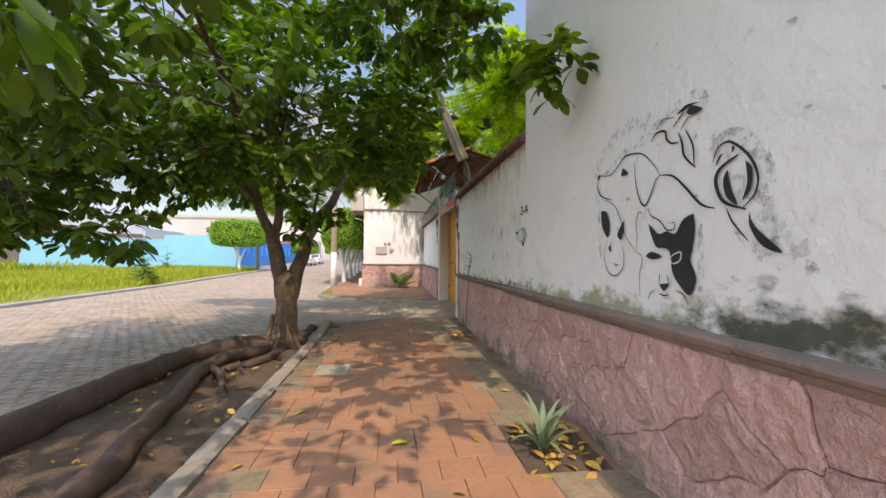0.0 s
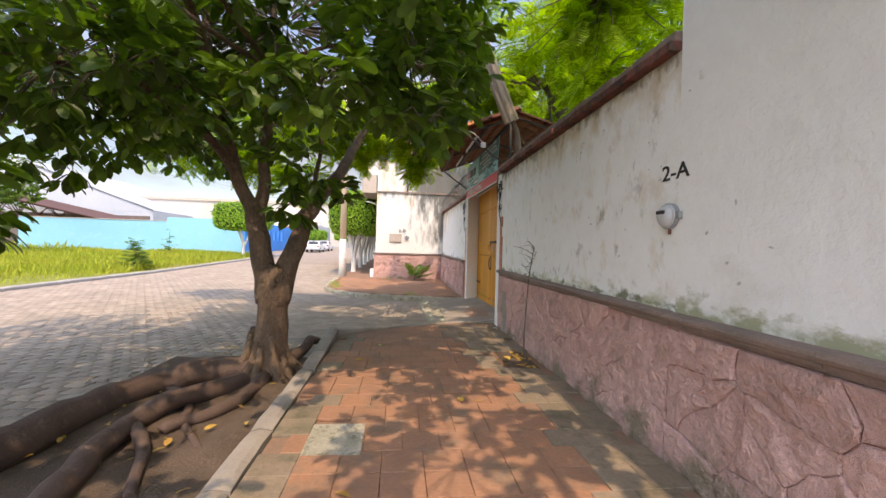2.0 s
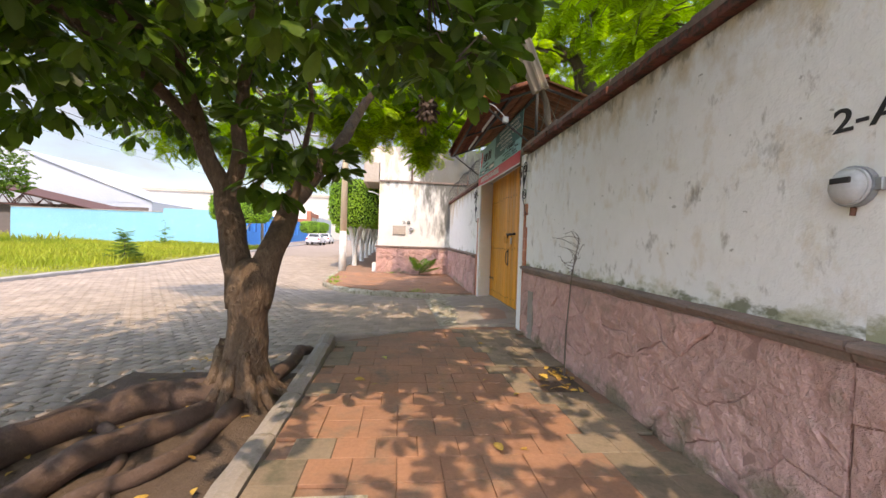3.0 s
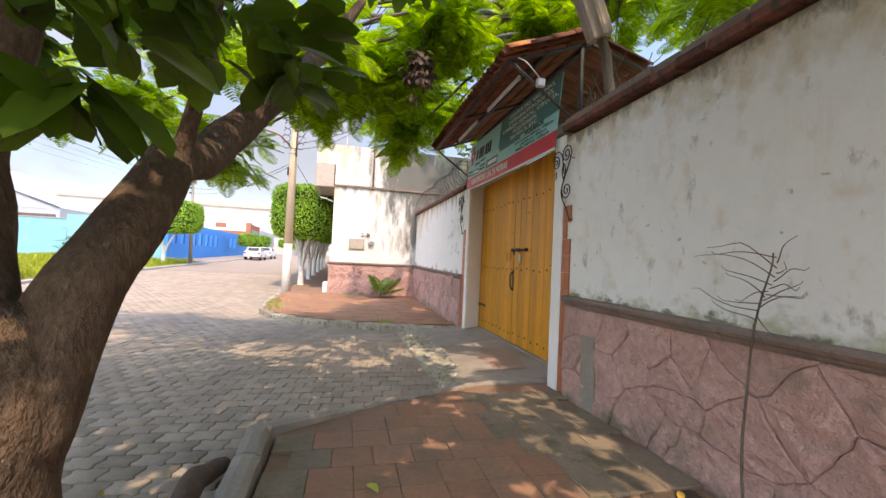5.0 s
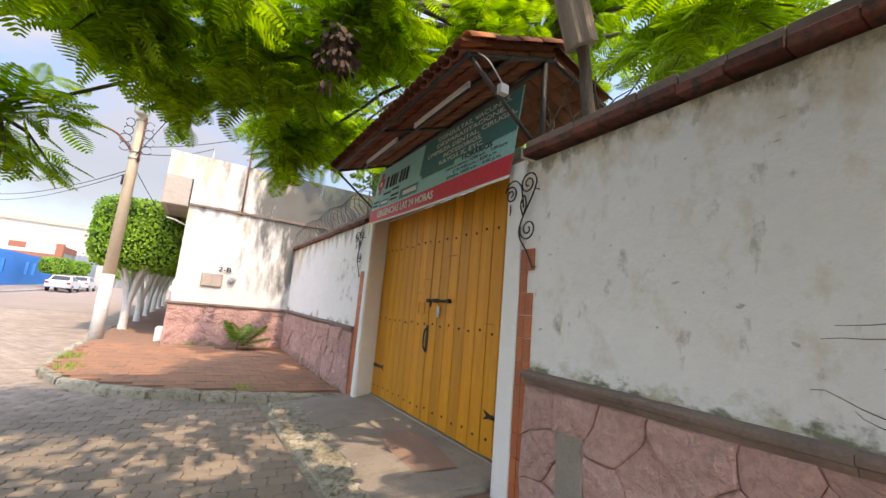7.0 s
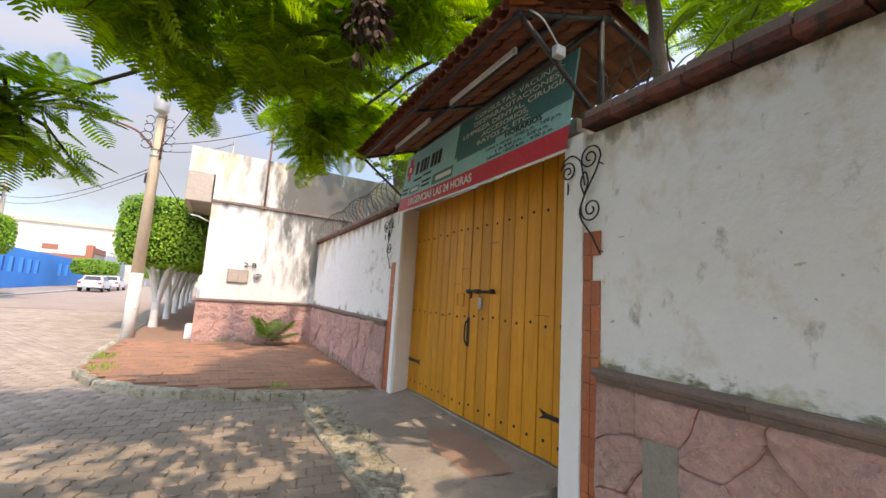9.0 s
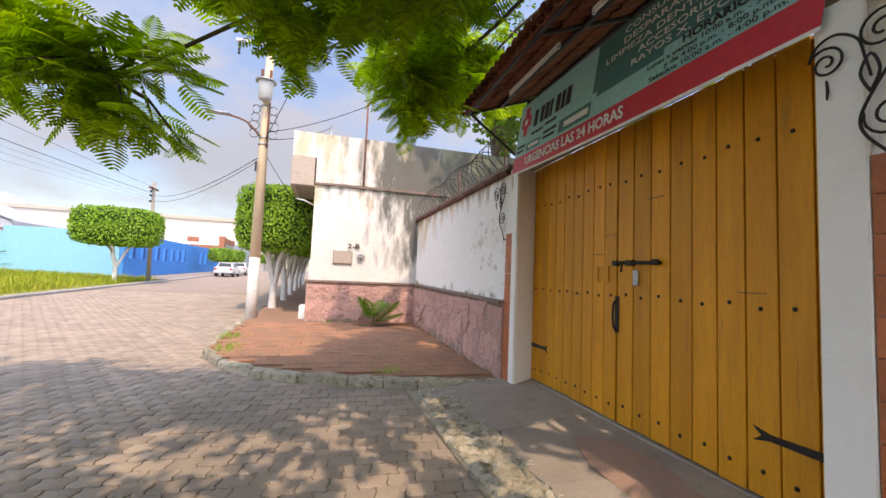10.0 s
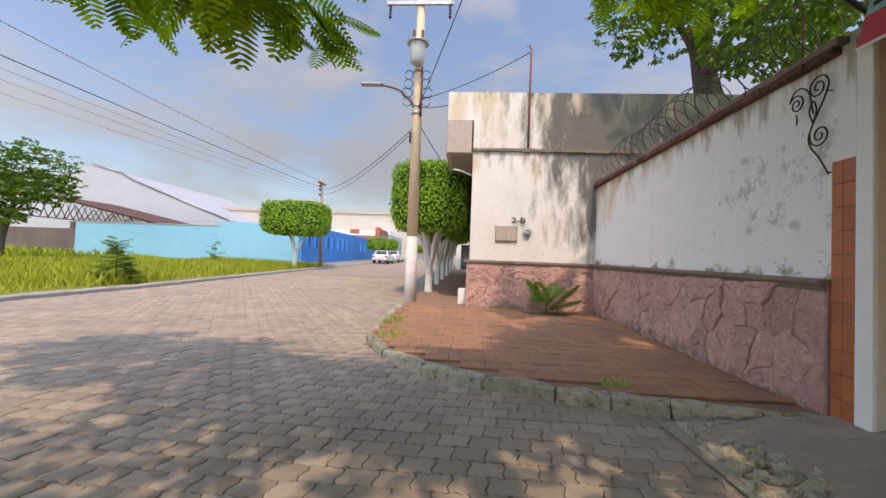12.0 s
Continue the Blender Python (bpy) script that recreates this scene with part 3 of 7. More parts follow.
near_pavers, far_places = [], []
for j in range(int(36 / PH)):
    y = -2 + j * PH
    for i in range(int(13.3 / PW)):
        x = -12.3 + (i + (j % 2) * 0.5) * PW
        if not on_road(x, y):
            continue
        p = (x, y, ground_z(y) + random.uniform(-0.004, 0.004))
        if -2.4 < x and 10.3 < y < 15.6:
            near_pavers.append(p)
        else:
            far_places.append(p)
far_turns = turns_from(np.array([(0.02 * random.uniform(-1, 1), 1, 0.012 * random.uniform(-1, 1)) for _ in far_places]))
tagged(scatter("pavers", PAVER_V, PAVER_F, far_turns, far_places, M_paver, None, "grey-tan interlocking concrete road pavers"), category="paving", kind="stuff")
paver_me = bpy.data.meshes.new("paver")
paver_me.from_pydata(PAVER_V, [], PAVER_F)
paver_me.materials.append(M_paver)

# first pavement
pavement = tagged(mesh("pavement_near", [(-1.3, -30, -0.075), (1.8, -30, -0.075), (1.8, 10.86, -0.075), (0.87, 10.83, -0.075), (-0.58, 10.16, -0.075), (-1.3, 9.7, -0.075),
                                         (-1.3, -30, -0.3), (1.8, -30, -0.3), (1.8, 10.86, -0.3), (0.87, 10.83, -0.3), (-0.58, 10.16, -0.3), (-1.3, 9.7, -0.3)],
                       [(0, 1, 2, 3, 4, 5), (2, 8, 9, 3), (3, 9, 10, 4), (4, 10, 11, 5), (5, 11, 6, 0)], M_bed),
                  "red tile pavement in dappled shade, uneven and worn", "pavement", "", "structure")
pavement2 = tagged(mesh("pavement_corner", [(x + 0.06 if x < 0 else x, y + 0.05, walk_z(y) - 0.03) for x, y in KERB2] + [(1.95, 22.3, walk_z(22) - 0.03), (-1.4, 22.3, walk_z(22) - 0.03), (-1.4, 60, walk_z(60) - 0.03)],
                        [tuple(range(len(KERB2) + 3))], M_bed), "curved corner pavement of red clay tiles", "pavement", "", "structure")
bm = bmesh.new()
box(bm, -0.1485, -0.1485, -0.03, 0.1485, 0.1485, 0.0, 0.004)
tile_me = bpy.data.meshes.new("tile")
bm.to_mesh(tile_me)
bm.free()
tile_me.materials.append(M_tile)
slate_me = tile_me.copy()
slate_me.name = "slab_tile"
slate_me.materials[0] = M_slate


def kerb_stone(name, a, b, width, z0, za, zb, material, parent, rnd=0.02):
    """A rough rounded kerb block from a to b, its top at za and zb."""
    a, b = Vector((*a, 0)), Vector((*b, 0))
    d = (b - a).normalized()
    s = Vector((-d.y, d.x, 0))
    a, b = a + d * 0.006, b - d * 0.006
    prof = [(-0.5, 0.0), (-0.52, 0.6), (-0.40, 0.93), (-0.1, 1.0), (0.25, 0.99), (0.48, 0.90), (0.5, 0.0)]
    vs, steps = [], 4
    for i in range(steps + 1):
        p = a.lerp(b, i / steps)
        z1 = za + (zb - za) * i / steps
        end = 0.012 if i in (0, steps) else 0.0
        for u, h in prof:
            q = p + s * u * width
            w = Vector([random.uniform(-rnd, rnd) * 0.35 for _ in range(3)])
            vs.append((q.x + w.x, q.y + w.y, z0 + (z1 - end - z0) * h + (w.z if h else 0)))
    n = len(prof)
    fs = [(i * n + k, i * n + k + 1, (i + 1) * n + k + 1, (i + 1) * n + k) for i in range(steps) for k in range(n - 1)]
    fs += [tuple(range(n)), tuple(range(steps * n, steps * n + n))[::-1]]
    return mesh(name, vs, fs, material, parent)


kerb_left = thing("kerb_street", (-1.42, 4, -0.2), "weathered grey stone kerb edging the tiled pavement", "kerb", "", "structure")
ky = -3.0
while ky < 9.3:
    ln = random.uniform(0.7, 1.0)
    e = min(ky + ln, 9.5)
    rise = lambda y: -0.03 + 0.13 * max(0.0, (y - 7.4) / 2.0) ** 1.3
    under(kerb_stone("kerb_stone", (-1.42, e), (-1.42, ky), 0.2, -0.25, rise(e), rise(ky), M_conc, None, 0.012), kerb_left)
    ky = e + 0.01
    if e >= 9.49:
        break
kerb_drive = thing("kerb_drive", (0, 10.4, -0.2), "low concrete edging between tiles and driveway", "kerb", "", "structure")
for (xa, ya), (xb, yb) in zip(EDGE1, EDGE1[1:]):
    za = 0.04 if xa < -1.4 else -0.035
    under(kerb_stone("edging", (xb, yb + 0.06), (xa, ya + 0.06), 0.13, -0.25, -0.035, za, M_conc, None, 0.008), kerb_drive)
kerb_corner = thing("kerb_corner", (-2, 16.2, -0.2), "rounded mossy stone kerb of the corner pavement", "kerb", "", "structure")
dense = []
for (xa, ya), (xb, yb) in zip(KERB2, KERB2[1:]):
    L = math.hypot(xb - xa, yb - ya)
    k = max(1, round(L / 0.62)) if ya < 30 else max(1, round(L / 2.5))
    dense += [(xa + (xb - xa) * i / k, ya + (yb - ya) * i / k) for i in range(k)]
dense.append(KERB2[-1])
for a, b in zip(dense, dense[1:]):
    under(kerb_stone("kerb_stone", b, a, 0.17, -0.35 if a[1] < 30 else ground_z(a[1]) - 0.2, walk_z(b[1]) + random.uniform(0, 0.015), walk_z(a[1]) + random.uniform(0, 0.015), M_kerb, None, 0.055), kerb_corner)
kerb_field = thing("kerb_field", (-12.4, 24, -0.2), "pale painted concrete kerb along the field", "kerb", "", "structure")
for y in np.arange(-6, 110, 2.0):
    under(kerb_stone("kerb_stone", (-12.42, y + 2.0), (-12.42, y), 0.2, ground_z(y) - 0.3, ground_z(y + 2) + 0.13, ground_z(y) + 0.13, M_wkerb, None, 0.02), kerb_field)

# driveway apron before the gate
apron = thing("driveway", (1.4, 12.8, -0.1), "cracked brown-grey concrete apron before the gate", "driveway", "", "structure")


def slab(pts, material, dz=0.0):
    zt = lambda x, y: -0.115 + 0.145 * min(1.0, max(0.0, (x - 0.7) / 1.3)) + dz
    n = len(pts)
    vs = [(x, y, zt(x, y)) for x, y in pts] + [(x, y, -0.35) for x, y in pts]
    fs = [tuple(range(n))] + [(i, i + n, (i + 1) % n + n, (i + 1) % n) for i in range(n)]
    return under(mesh("slab", vs, fs, material), apron)


slab([(0.93, 13.2), (2.35, 13.3), (2.35, 14.95), (1.25, 15.0), (0.55, 14.75), (0.83, 14.3), (0.80, 13.8)], M_conc)
slab([(0.86, 12.1), (1.3, 12.0), (2.35, 12.05), (2.35, 13.285), (0.94, 13.185), (0.82, 12.6)], M_conc, -0.006)
slab([(0.80, 11.0), (1.4, 10.92), (2.35, 10.92), (2.35, 12.035), (1.31, 11.985), (0.87, 12.085), (0.72, 11.5)], M_conc, 0.004)
under(mesh("patch", [(x, y, -0.115 + 0.145 * min(1.0, (x - 0.7) / 1.3) + 0.007) for x, y in ((1.30, 11.4), (1.72, 11.3), (1.85, 12.0), (1.80, 12.5), (1.5, 12.75), (1.32, 12.2))], [(0, 1, 2, 3, 4, 5)], M_patch, None, "reddish worn patch"), apron).location.z = 0.0
strip = mesh("rubble_strip", [(x, y, -0.17 + 0.03 * (k % 2)) for k in range(2) for x, y in [(0.4, 10.75), (0.95, 10.9), (0.98, 12), (0.95, 13), (1.0, 14), (0.95, 14.9), (0.3, 15.1)]] , [(0, 1, 2, 3, 4, 5, 6)], M_kerb)
under(strip, apron)
stone_facing(apron, 0.56, 4.0, lambda u, v, o: (0.40 + u - 1.4 + 0.05 * math.sin(v * 2), 10.98 + v - 12.8, -0.165 + o + 0.1 + 0.06 * u), 0.17, 77, M_kerb)
box_part("threshold", 2.10, 10.75, -0.2, 2.42, 14.85, 0.028, M_conc, apron)

# ---- walls ----
WX = 1.78
GX = 2.13


def wall_block(name, y0, y1, z1, label, plaster):
    bm = bmesh.new()
    box(bm, WX, y0, -0.3, WX + 0.28, y1, z1)
    return tagged(part(name, bm, plaster, None, label), category="wall", kind="structure")


wall_tall = wall_block("wall_tall", -9.0, 5.14, 5.6, "tall white plastered wall with a painted mural", M_tall)
wall_mid = wall_block("wall_garden", 5.1402, 10.79, 3.06, "white plastered garden wall with stained upper edge", M_garden)
wall_far = wall_block("wall_corner", 14.82, 21.9, 3.2, "white plastered wall beyond the gate", M_corner)
east = lambda off: (lambda u, v, o: (WX - off - o, u, v))


def base_course(parent, y0, y1, h0, h1, seed, bottom=-0.12):
    """Rubble facing with a moulded cap, on the street side of a wall."""
    bm = bmesh.new()
    box(bm, WX - 0.035, y0, -0.3, WX + 0.01, y1, min(h0, h1) - 0.06)
    part("stone_backing", bm, M_joint, parent)
    stone_facing(parent, y1 - y0, (h0 + h1) / 2 - 0.09 - bottom, lambda u, v, o: (WX - 0.035 - o, y0 + u, bottom + v), 0.40, seed, M_stone, (0.010, 0.046))
    n = max(1, round((y1 - y0) / 1.1))
    for i in range(n):
        a, b = y0 + (y1 - y0) * i / n + 0.002, y0 + (y1 - y0) * (i + 1) / n - 0.002
        za, zb = h0 + (h1 - h0) * i / n, h0 + (h1 - h0) * (i + 1) / n
        prof = [(0.0, -0.10), (-0.055, -0.10), (-0.07, -0.075), (-0.07, -0.06), (-0.105, -0.045), (-0.115, -0.02), (-0.105, 0.0), (0.0, 0.012)]
        vs = [(WX + px + random.uniform(-0.004, 0.004), yy, zz + pz + random.uniform(-0.004, 0.004)) for yy, zz in ((a, za), (b, zb)) for px, pz in prof]
        m = len(prof)
        mesh("cap", vs, [(k, k + 1, m + k + 1, m + k) for k in range(m - 1)] + [tuple(range(m))[::-1], tuple(range(m, 2 * m))], M_cap, parent)


base_course(wall_tall, -4.0, 5.138, 1.02, 1.06, 11)
base_course(wall_mid, 5.147, 10.38, 1.06, 1.10, 23)
base_course(wall_far, 15.03, 21.8, 1.15, 1.24, 37, -0.04)


def coping(parent, y0, y1, z0, z1, seed):
    """Overhanging brick coping in pieces."""
    r = random.Random(seed)
    n = round((y1 - y0) / 0.3)
    for i in range(n):
        a, b = y0 + (y1 - y0) * i / n, y0 + (y1 - y0) * (i + 1) / n
        z = z0 + (z1 - z0) * (i + 0.5) / n + r.uniform(-0.006, 0.006)
        bm = bmesh.new()
        box(bm, WX - 0.09 + r.uniform(-0.012, 0.012), a + 0.003, z, WX + 0.32, b - 0.003, z + 0.075, 0.006, 0.003)
        part("brick", bm, M_brick, parent)
        bm = bmesh.new()
        box(bm, WX - 0.05 + r.uniform(-0.012, 0.012), a + 0.003, z + 0.078, WX + 0.3, b - 0.003, z + 0.16, 0.008, 0.004)
        part("ridge_brick", bm, M_cap, parent)


coping(wall_mid, 5.16, 10.55, 3.06, 3.12, 5)
coping(wall_far, 14.95, 21.84, 3.13, 3.22, 6)

# gate jambs: white pilasters with orange tiles
for name, ya, yb, tiles in (("jamb_near", 10.56, 10.79, (10.385, 10.555)), ("jamb_far", 14.64, 14.79, (14.792, 15.02))):
    bm = bmesh.new()
    box(bm, WX - 0.03, ya, -0.3, WX + 0.02, yb, 3.1, 0.008)
    j = tagged(part(name, bm, M_plaster, None, "white plastered gate pilaster edged with orange tiles"), category="gate pilaster", kind="structure")
    bm = bmesh.new()
    a, b = tiles
    z = -0.06
    k = 0
    while z < 2.05:
        h = 0.205
        cols = ((a, (a + b) / 2), ((a + b) / 2, b)) if b - a > 0.1 else ((a, b),)
        for c, d in cols:
            if (name == "jamb_near" and 1.7 < z < 1.85 and c == a):
                continue
            bm = bmesh.new()
            box(bm, WX - 0.022, c + 0.002, z + 0.002, WX + 0.01, d - 0.002, z + h - 0.002, 0.003)
            part("tile", bm, M_orange, j)
        z += h
        k += 1
bm = bmesh.new()
box(bm, WX + 0.02, 10.7, 3.17, WX + 0.30, 14.9, 3.3)
tagged(part("gate_lintel", bm, M_conc, None, "concrete lintel over the gate"), category="lintel", kind="structure")
bm = bmesh.new()
rv = [bm.verts.new((x, y, z)) for z in (-0.2, 3.169) for x, y in ((WX + 0.021, 14.642), (GX - 0.002, 14.794), (GX + 0.12, 14.85), (WX + 0.021, 14.85))]
for k in range(4):
    bm.faces.new((rv[k], rv[(k + 1) % 4], rv[4 + (k + 1) % 4], rv[4 + k]))
bm.faces.new(rv[4:])
bmesh.ops.recalc_face_normals(bm, faces=bm.faces[:])
tagged(part("gate_reveal", bm, M_plaster, None, "white rendered reveal of the gateway"), category="gate reveal", kind="structure")

# ---- the wooden gate ----
gate = thing("double_gate", (GX, 12.8, 0.035), "ochre varnished double plank gate with iron studs", "gate")


def leaf(name, y0, y1, n, seed):
    r = random.Random(seed)
    lf = new(name)
    under(lf, gate)
    lf.location = (0, 0, 0)
    lf.matrix_parent_inverse = Matrix()
    bm = bmesh.new()
    box(bm, 0.035, y0 - 12.8 - 0.05, -0.05, 0.07, y1 - 12.8 + 0.05, 3.15)
    bk = part("backing", bm, M_bark2, lf)
    for i in range(n):
        a, b = y0 + (y1 - y0) * i / n, y0 + (y1 - y0) * (i + 1) / n
        o = r.uniform(-0.003, 0.003)
        bm = bmesh.new()
        box(bm, o, a + 0.006 - 12.8, r.uniform(0, 0.008), 0.034, b - 0.006 - 12.8, 3.16, 0.005)
        part("board", bm, M_wood, lf)
        for z in (0.17, 1.33, 2.56):
            bm = bmesh.new()
            bmesh.ops.create_uvsphere(bm, u_segments=8, v_segments=5, radius=0.017, matrix=Matrix.Translation((o - 0.002, (a + b) / 2 - 12.8 + r.uniform(-0.02, 0.02), z + r.uniform(-0.02, 0.02))) @ Matrix.Diagonal((0.7, 1, 1, 1)))
            part("stud", bm, M_iron, lf, smooth=True)
    return lf


leaf_near = leaf("gate_leaf", 10.80, 12.905, 9, 3)
leaf_far = leaf("gate_leaf", 12.92, 14.795, 9, 4)


def strap(y0, dy, z, owner):
    pts = [(0, 0.03), (dy * 0.8, 0.022), (dy, 0.05), (dy * 0.9, 0.0), (dy, -0.05), (dy * 0.8, -0.022), (0, -0.03)]
    vs = [(x, y0 - 12.8 + u, z + v) for x in (-0.012, -0.003) for u, v in pts]
    n = len(pts)
    mesh("strap_hinge", vs, [tuple(range(n)), tuple(range(n, 2 * n))[::-1]] + [(i, (i + 1) % n, n + (i + 1) % n, n + i) for i in range(n)], M_iron, owner, "black forged strap hinge")


strap(10.83, 0.62, 0.43, leaf_near)
strap(14.77, -0.46, 0.50, leaf_far)
bolt = joined("sliding_bolt", [tube_data([(-0.035, -0.52, 1.665), (-0.035, 0.14, 1.68)], 0.017, 8), tube_data([(-0.05, -0.02, 1.66), (-0.06, -0.02, 1.58)], 0.012, 6)], M_iron, None, "black iron sliding bolt")
bolt.parent = leaf_near
for y, w in ((-0.45, 0.03), (-0.12, 0.05), (0.10, 0.035)):
    bm = bmesh.new()
    box(bm, -0.055, y - w, 1.645, -0.002, y + w, 1.70, 0.006)
    part("bolt_bracket", bm, M_iron, leaf_near)
bm = bmesh.new()
box(bm, -0.03, -0.22, 1.44, -0.01, -0.15, 1.60, 0.008)
part("padlock_hasp", bm, M_galv, leaf_near, "grey steel hasp")
bm = bmesh.new()
box(bm, -0.012, 0.24, 1.47, -0.002, 0.42, 1.64, 0.003)
part("viewing_hatch", bm, M_wood, leaf_far, "small wooden viewing hatch")
hd = joined("pull_handle", [tube_data(*smooth_path([(-0.01, 0.10, 1.28), (-0.05, 0.10, 1.24), (-0.06, 0.10, 1.12), (-0.05, 0.10, 1.0), (-0.01, 0.10, 0.95)], [0.012] * 5, 4), 8)], M_iron, None, "black iron pull handle")
hd.parent = leaf_far
bm = bmesh.new()
box(bm, -0.01, 0.065, 0.93, -0.002, 0.135, 1.32, 0.004)
part("handle_plate", bm, M_iron, leaf_far)

for y, w, z, lf in ((0.235, 0.19, 1.99, leaf_far), (0.86, 0.19, 1.30, leaf_far), (0.45, 0.19, 1.78, leaf_far), (-1.35, 0.21, 1.42, leaf_near), (-0.42, 0.21, 2.30, leaf_near)):
    bm = bmesh.new()
    box(bm, -0.0045, y - w / 2, z, 0.01, y + w / 2, z + 0.006)
    part("board_seam", bm, M_bark2, lf)
for a, b, c, d in ((0.235, 1.465, 0.425, 1.478), (0.235, 1.632, 0.425, 1.645), (0.235, 1.479, 0.248, 1.631), (0.412, 1.479, 0.425, 1.631)):
    bm = bmesh.new()
    box(bm, -0.022, a, b, -0.0125, c, d, 0.002)
    part("hatch_frame", bm, M_wood, leaf_far)

# ---- tiled canopy over the gate ----
canopy = thing("gate_canopy", (1.9, 12.6, 3.3), "clay-tiled canopy on black steel brackets over the gate", "canopy")
CY0, CY1 = 10.5, 14.68
EAVE, RIDGE, BACK = Vector((0.92, 0, 3.90)), Vector((2.03, 0, 4.33)), Vector((2.85, 0, 4.08))


def barrel(length, radius, convex):
    vs, seg = [], 6
    for t, k in ((0, 1.06), (1, 0.9)):
        for th in (0.0, 0.012):
            for i in range(seg + 1):
                a = math.pi * i / seg
                rr = (radius - th) * k
                vs.append((math.cos(a) * rr, t * length, math.sin(a) * rr * (0.75 if convex else -0.6)))
    n = seg + 1
    fs = []
    for i in range(seg):
        fs += [(i, i + 1, 2 * n + i + 1, 2 * n + i), (n + i, 3 * n + i, 3 * n + i + 1, n + i + 1), (i, n + i, n + i + 1, i + 1), (2 * n + i, 2 * n + i + 1, 3 * n + i + 1, 3 * n + i)]
    me = bpy.data.meshes.new("roof_tile")
    me.from_pydata(vs, [], fs)
    me.materials.append(M_clay)
    me.polygons.foreach_set("use_smooth", [True] * len(me.polygons))
    return me


tile_up, tile_down = barrel(0.40, 0.085, True), barrel(0.40, 0.085, False)


def slope(a, b, rows):
    d = b - a
    ln = d.length / rows
    ux = Vector((0, -1, 0)) if d.x > 0 else Vector((0, 1, 0))
    uy = d.normalized()
    uz = ux.cross(uy)
    n = int((CY1 - CY0) / 0.15)
    for k in range(n + 1):
        for j in range(rows):
            for me, off, lift in ((tile_up, 0.0, 0.055), (tile_down, 0.075, 0.03)):
                y = CY0 + 0.04 + k * 0.15 + off
                if y > CY1:
                    continue
                o = new("roof_tile", me)
                p = a + d * (j / rows) + Vector((0, y, 0)) + uz * (lift + random.uniform(-0.006, 0.006) - 0.008)
                m = Matrix((ux, uy, uz)).transposed().to_4x4()
                m.translation = p - uy * 0.05
                o.matrix_world = m @ pose(0, 0, 0, 2.5, random.uniform(-2, 2), random.uniform(-1.5, 1.5))
                mw = o.matrix_world.copy()
                under(o, canopy)
                o.matrix_basis = mw


slope(EAVE, RIDGE, 4)
slope(BACK, RIDGE, 3)


def ridge_row(a, b, n, material, name):
    for i in range(n):
        p, q = a.lerp(b, i / n), a.lerp(b, (i + 1.12) / n)
        vs = []
        d = (q - p).normalized()
        s = d.cross(Vector((0, 0, 1))).normalized()
        u = s.cross(d)
        for e, k in ((p, 1.0), (q, 0.86)):
            for th in (0.095, 0.08):
                for j in range(8):
                    t = math.pi * (j / 7)
                    vs.append(e + s * math.cos(t) * th * k + u * math.sin(t) * th * k * 0.9)
        f = []
        for j in range(7):
            f += [(j, j + 1, 17 + j, 16 + j), (8 + j, 24 + j, 25 + j, 9 + j), (j, 8 + j, 9 + j, j + 1), (16 + j, 17 + j, 25 + j, 24 + j)]
        under(mesh(name, vs, f, material, None, "", True), canopy)


ridge_row(Vector((2.03, CY0 - 0.05, 4.40)), Vector((2.03, CY1, 4.40)), 11, M_clay, "ridge_tile")
ridge_row(Vector((0.90, CY0 - 0.02, 3.97)), Vector((1.20, CY0 - 0.02, 4.09)), 1, M_clay2, "verge_tile")
ridge_row(Vector((1.18, CY0 - 0.02, 4.06)), Vector((2.05, CY0 - 0.02, 4.42)), 3, M_clay, "verge_tile")
for nm, a, b, r in (("eave_bar", (0.95, CY0, 3.875), (0.95, CY1 + 0.05, 3.875), 0.028), ("purlin", (1.45, CY0, 4.06), (1.45, CY1, 4.06), 0.028), ("ridge_bar", (2.03, CY0, 4.28), (2.03, CY1, 4.28), 0.03)):
    under(tube(nm, [a, b], r, M_steel, None, "", 4), canopy)
for y in (CY0 + 0.03, 12.6, CY1):
    under(tube("rafter", [(0.93, y, 3.87), (2.03, y, 4.28)], 0.026, M_steel, None, "", 4), canopy)
    under(tube("rafter", [(2.03, y, 4.28), (2.87, y, 4.05)], 0.026, M_steel, None, "", 4), canopy)
    if abs(y - 12.6) < 0.1:
        continue
    under(tube("strut", [(1.0, y, 3.87), (1.80, y, 3.30)], 0.022, M_steel, None, "", 4), canopy)
    under(tube("post", [(1.92, y, 3.2), (1.92, y, 4.25)], 0.03, M_steel, None, "", 4), canopy)
for y0, y1 in ((10.95, 12.2), (12.75, 13.95)):
    lamp = thing("tube_light", (1.27, (y0 + y1) / 2, 3.9), "white fluorescent tube batten under the canopy", "lamp", "canopy tube lights")
    under(tube("tube", [(1.27, y0 + 0.03, 3.905), (1.27, y1 - 0.03, 3.905)], 0.016, M_tube), lamp)
    box_part("batten", 1.255, y0, 3.925, 1.285, y1, 3.95, M_tube, lamp, bevel=0.005)
    for y in (y0, y1 - 0.03):
        box_part("lamp_holder", 1.255, y, 3.885, 1.285, y + 0.03, 3.925, M_plastic, lamp)
jb = thing("junction_box", (1.35, 10.5, 3.6), "white plastic junction box on the canopy strut", "junction box")
box_part("case", 1.29, 10.43, 3.60, 1.39, 10.50, 3.70, M_plastic, jb, bevel=0.008)
under(tube("cable", [(1.33, 10.46, 3.70), (1.15, 10.45, 3.86), (1.05, 10.5, 3.93)], [0.008] * 3, M_plastic, None, "", 6, 4), jb)

